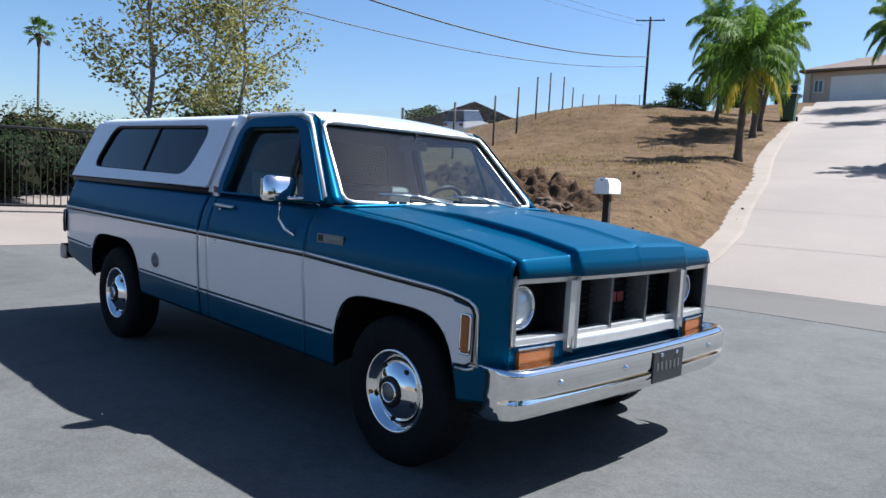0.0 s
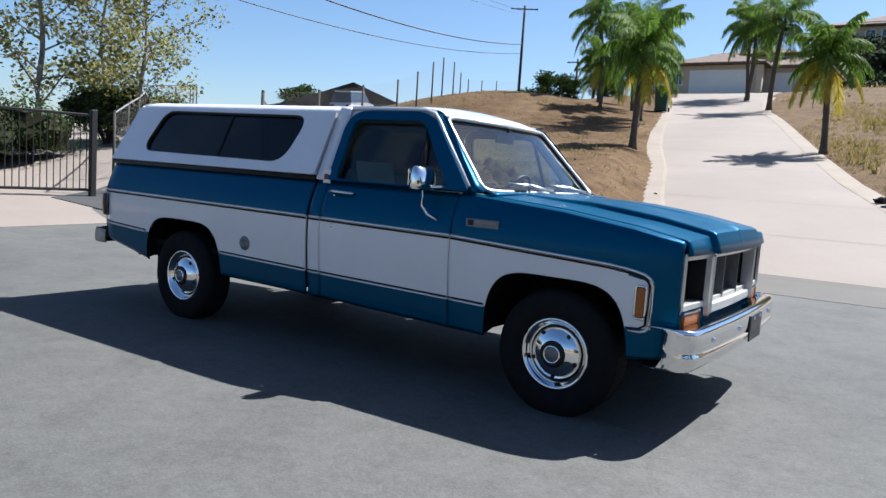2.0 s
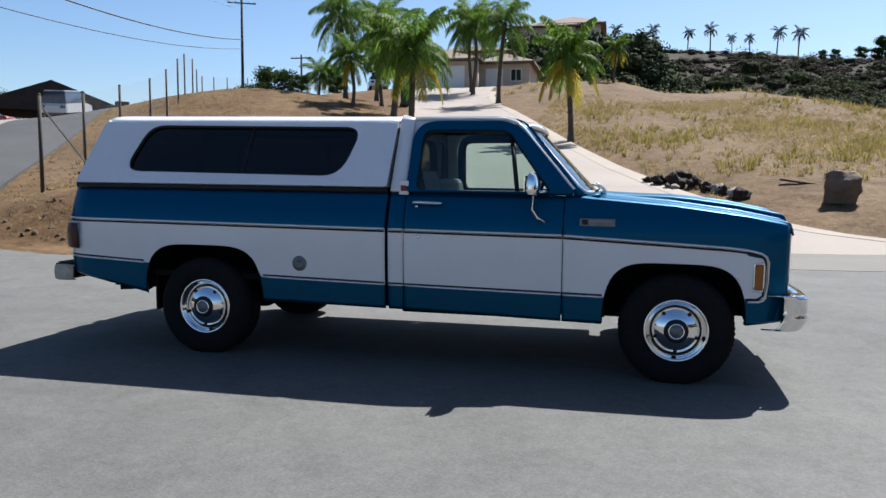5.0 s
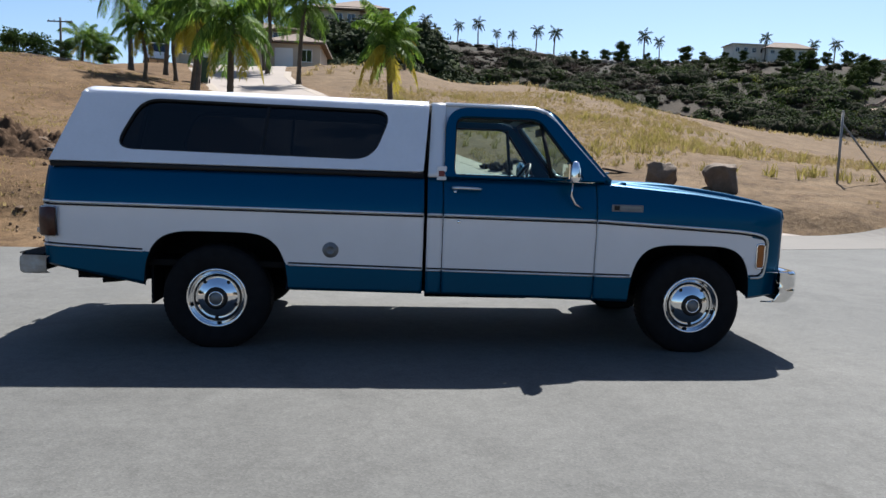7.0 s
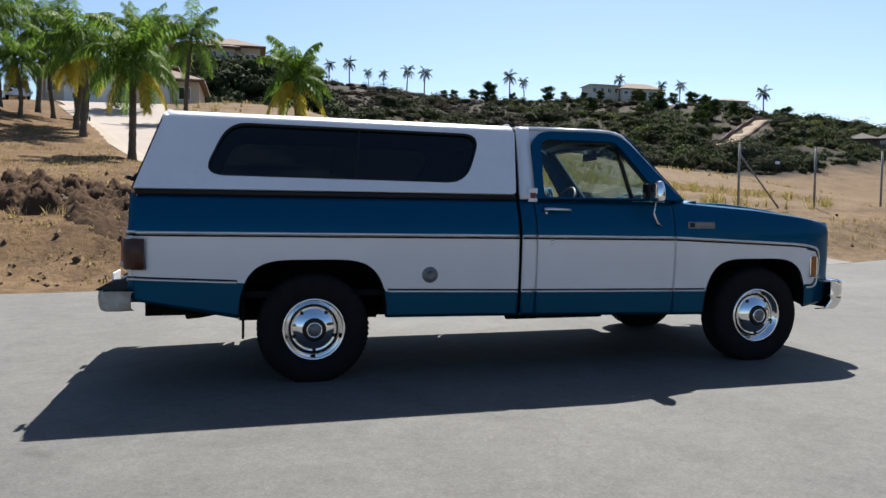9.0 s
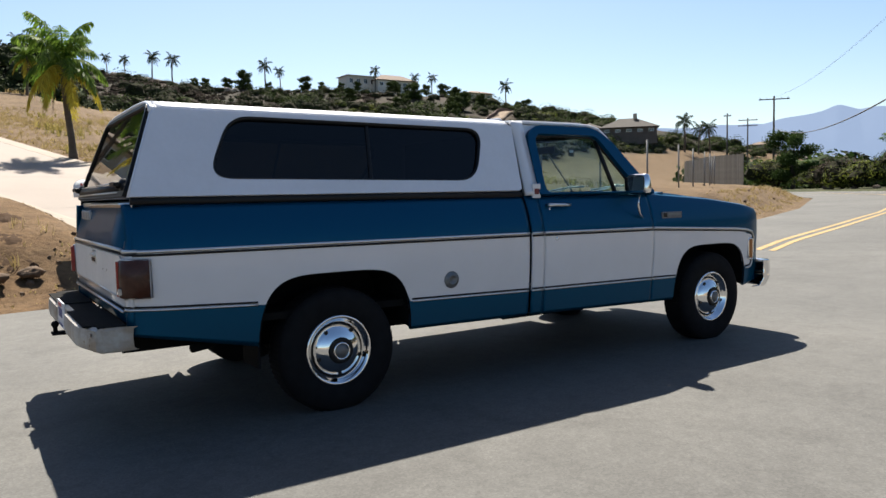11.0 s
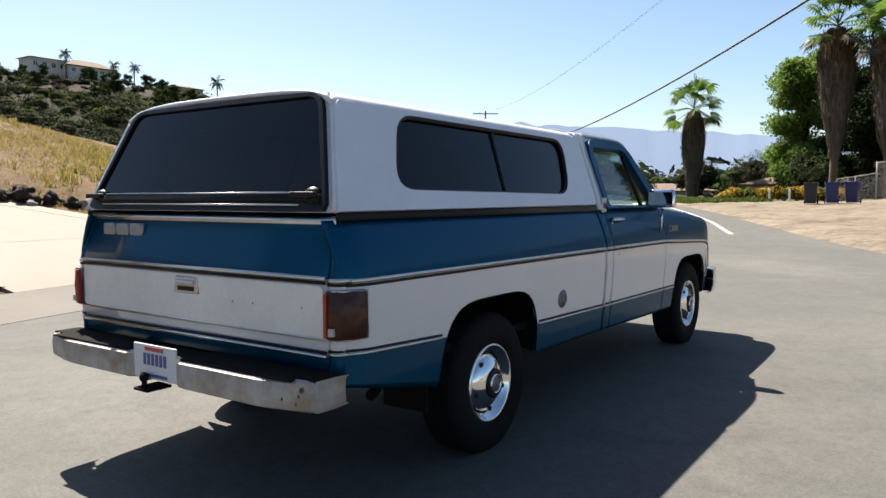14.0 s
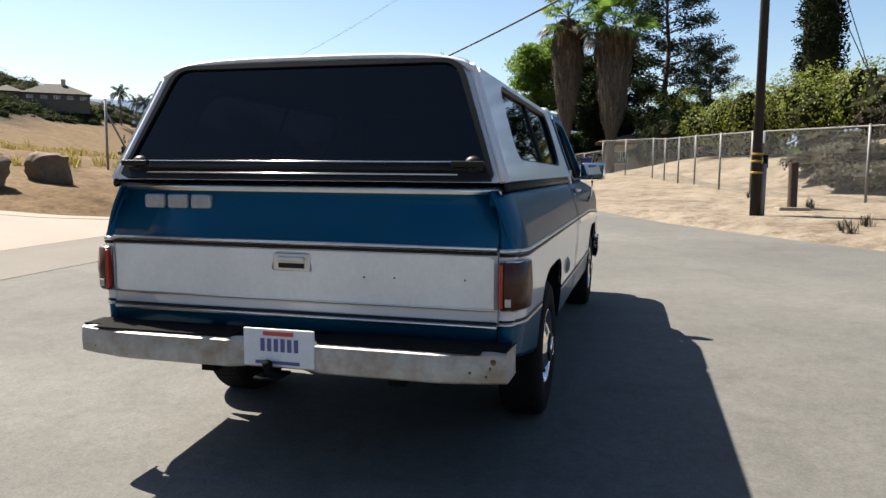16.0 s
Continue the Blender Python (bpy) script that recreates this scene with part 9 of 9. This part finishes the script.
stone("boulder", "blocky brown boulder with a pale flat top on the field", 5.5, 10.3, 0.42, 6, ROCK, (1.05, 0.95, 0.95), 0.5, rough_=0.14, cuts=7)
plank = thing("old_plank", "weathered plank lying on the dry field", "plank", at=pose(3.7, 12.4, terrain(3.7, 12.4) + 0.03, 0, 8, 10))
bm = bmesh.new()
box(bm, -0.40, 0.40, -0.06, 0.06, -0.02, 0.02)
part("board", bm, GREY_POLE, plank, bevel=0.006)
# rusty post on its concrete pad
RUST_POST = material("rusty_post", (0.0609, 0.0319, 0.0232), 0.85, spread=0.4, scale=8, fine=0.2, fine_scale=30, bump=0.3)
boll = thing("rusty_bollard", "rusty steel post on a concrete pad in the sand", "bollard", at=pose(12.0, -4.95, terrain(12.0, -4.95), 0, 3, 0))
bm = bmesh.new()
rod(bm, (0, 0, -0.1), (0, 0, 1.12), 0.11, sides=18)
part("post", bm, RUST_POST, boll, "rusty round post", smooth=False, bevel=0.015)
bm = bmesh.new()
box(bm, -0.38, 0.38, -0.34, 0.34, -0.1, 0.05)
part("pad", bm, KERB_MAT, boll, "pale concrete pad", bevel=0.02)
# flower hedge
for k in range(9):
    x, y = 44.2 + 0.3 * k, 9.4 - 0.72 * k
    build_shrub("flower_hedge", "low hedge full of yellow and orange flowers", on_land(x, y), 0.85, 1.0, 300 + k, FLOWER if k % 3 != 1 else BRIGHT_LEAF, 1100, 0.10, "hedge")
for k in range(5):
    stake = thing("white_stake", "short white stake in front of the flower hedge", "stake", "white stakes", at=pose(43.3 + 0.4 * k, 7.0 - 1.1 * k, terrain(43.3 + 0.4 * k, 7.0 - 1.1 * k)))
    bm = bmesh.new()
    box(bm, -0.06, 0.06, -0.06, 0.06, -0.1, 0.75)
    part("post", bm, MAIL_WHITE, stake, bevel=0.02)

# broken clods on the cut bank and along the field edge
rng = random.Random(9)
v, f = [], []
ico = stone_mesh("clod", 1.0, 2, CLOD, (1, 1, 0.8), 0.5, 1)
iv, if_ = [tuple(q.co) for q in ico.vertices], [tuple(q.vertices) for q in ico.polygons]
made = 0
while made < 300:
    x = rng.uniform(-20, -3.4) if made % 4 else rng.uniform(8, 38)
    e = abs(rng.gauss(0.0, 1.1)) + 0.25 if rng.random() < 0.75 else rng.uniform(0.3, 9)
    y = lerp(UPPER, x) + 0.3 + e
    if depth_in_paving(x, y) > -0.12:
        continue
    r = 0.018 + 0.052 * rng.random() ** 3
    m = Matrix.Translation((x, y, terrain(x, y) + r * 0.25)) @ Euler((rng.uniform(0, 6), rng.uniform(0, 6), rng.uniform(0, 6))).to_matrix().to_4x4() @ Matrix.Scale(r, 4)
    b = len(v)
    v += [m @ Vector(p) for p in iv]
    f += [tuple(b + i for i in q) for q in if_]
    made += 1
tagged(new("dirt_clods", mesh_from("dirt_clods", v, f, CLOD)), "loose brown dirt clods on the cut bank", "clods", kind="stuff")


def build_mound():
    """A long heap of dug dirt across the slope beside the driveway."""
    line = [(6.1, -4.0), (7.0, -5.0), (8.3, -6.5), (9.6, -8.5), (10.8, -11.0), (11.4, -13.2)]
    rows = []
    for i in range(230):
        y = 6.1 + 5.3 * i / 229
        x = lerp(line, y)
        row = []
        for j in range(60):
            a = -1 + 2 * j / 59
            px, py = x + a * 0.85, y + a * 1.05
            p = Vector((px, py, 0))
            lump = 1.25 * abs(noise.noise(p * 1.9)) + 0.6 * abs(noise.noise(p * 6.0 + Vector((3, 1, 0)))) + 0.35 * abs(noise.noise(p * 14.0)) + 0.2 * noise.noise(p * 30.0)
            edge = ramp(1 - abs(a) + 0.35 * noise.noise(p * 1.1), 0.0, 0.45) * (0.25 * ramp(i, 0, 10) + 0.75 * ramp(i, 20, 95)) * ramp(229 - i, 0, 30)
            row.append((px, py, terrain(px, py) - 0.10 + edge * (0.14 + 0.34 * lump)))
        rows.append(row)
    v, f = grid(rows)
    dug = material("dug_dirt", (0.055, 0.033, 0.019), 0.98, spread=0.35, second=(0.0435, 0.0261, 0.01508), scale=2.2, fine=0.3, fine_scale=22, bump=0.8, bump_scale=30, distance=0.02, spec=0.1)
    tagged(new("dirt_mound", mesh_from("dirt_mound", v, f, dug, smooth=True)), "heap of dark dug dirt across the slope", "dirt mound", kind="stuff")


build_mound()
for k in range(26):
    y = rng.uniform(6.2, 11.0)
    x = lerp([(6.1, -4.0), (7.0, -5.0), (8.3, -6.5), (9.6, -8.5), (10.8, -11.0)], y) + rng.uniform(-0.9, 0.9)
    stone("big_clod", "large broken clod of brown dirt on the dug heap", x, y + rng.uniform(-0.8, 0.6), rng.uniform(0.07, 0.15), 200 + k, CLOD, (1.4, 1.1, 0.7), 0.9, "clod", "large dirt clods", 0.55)
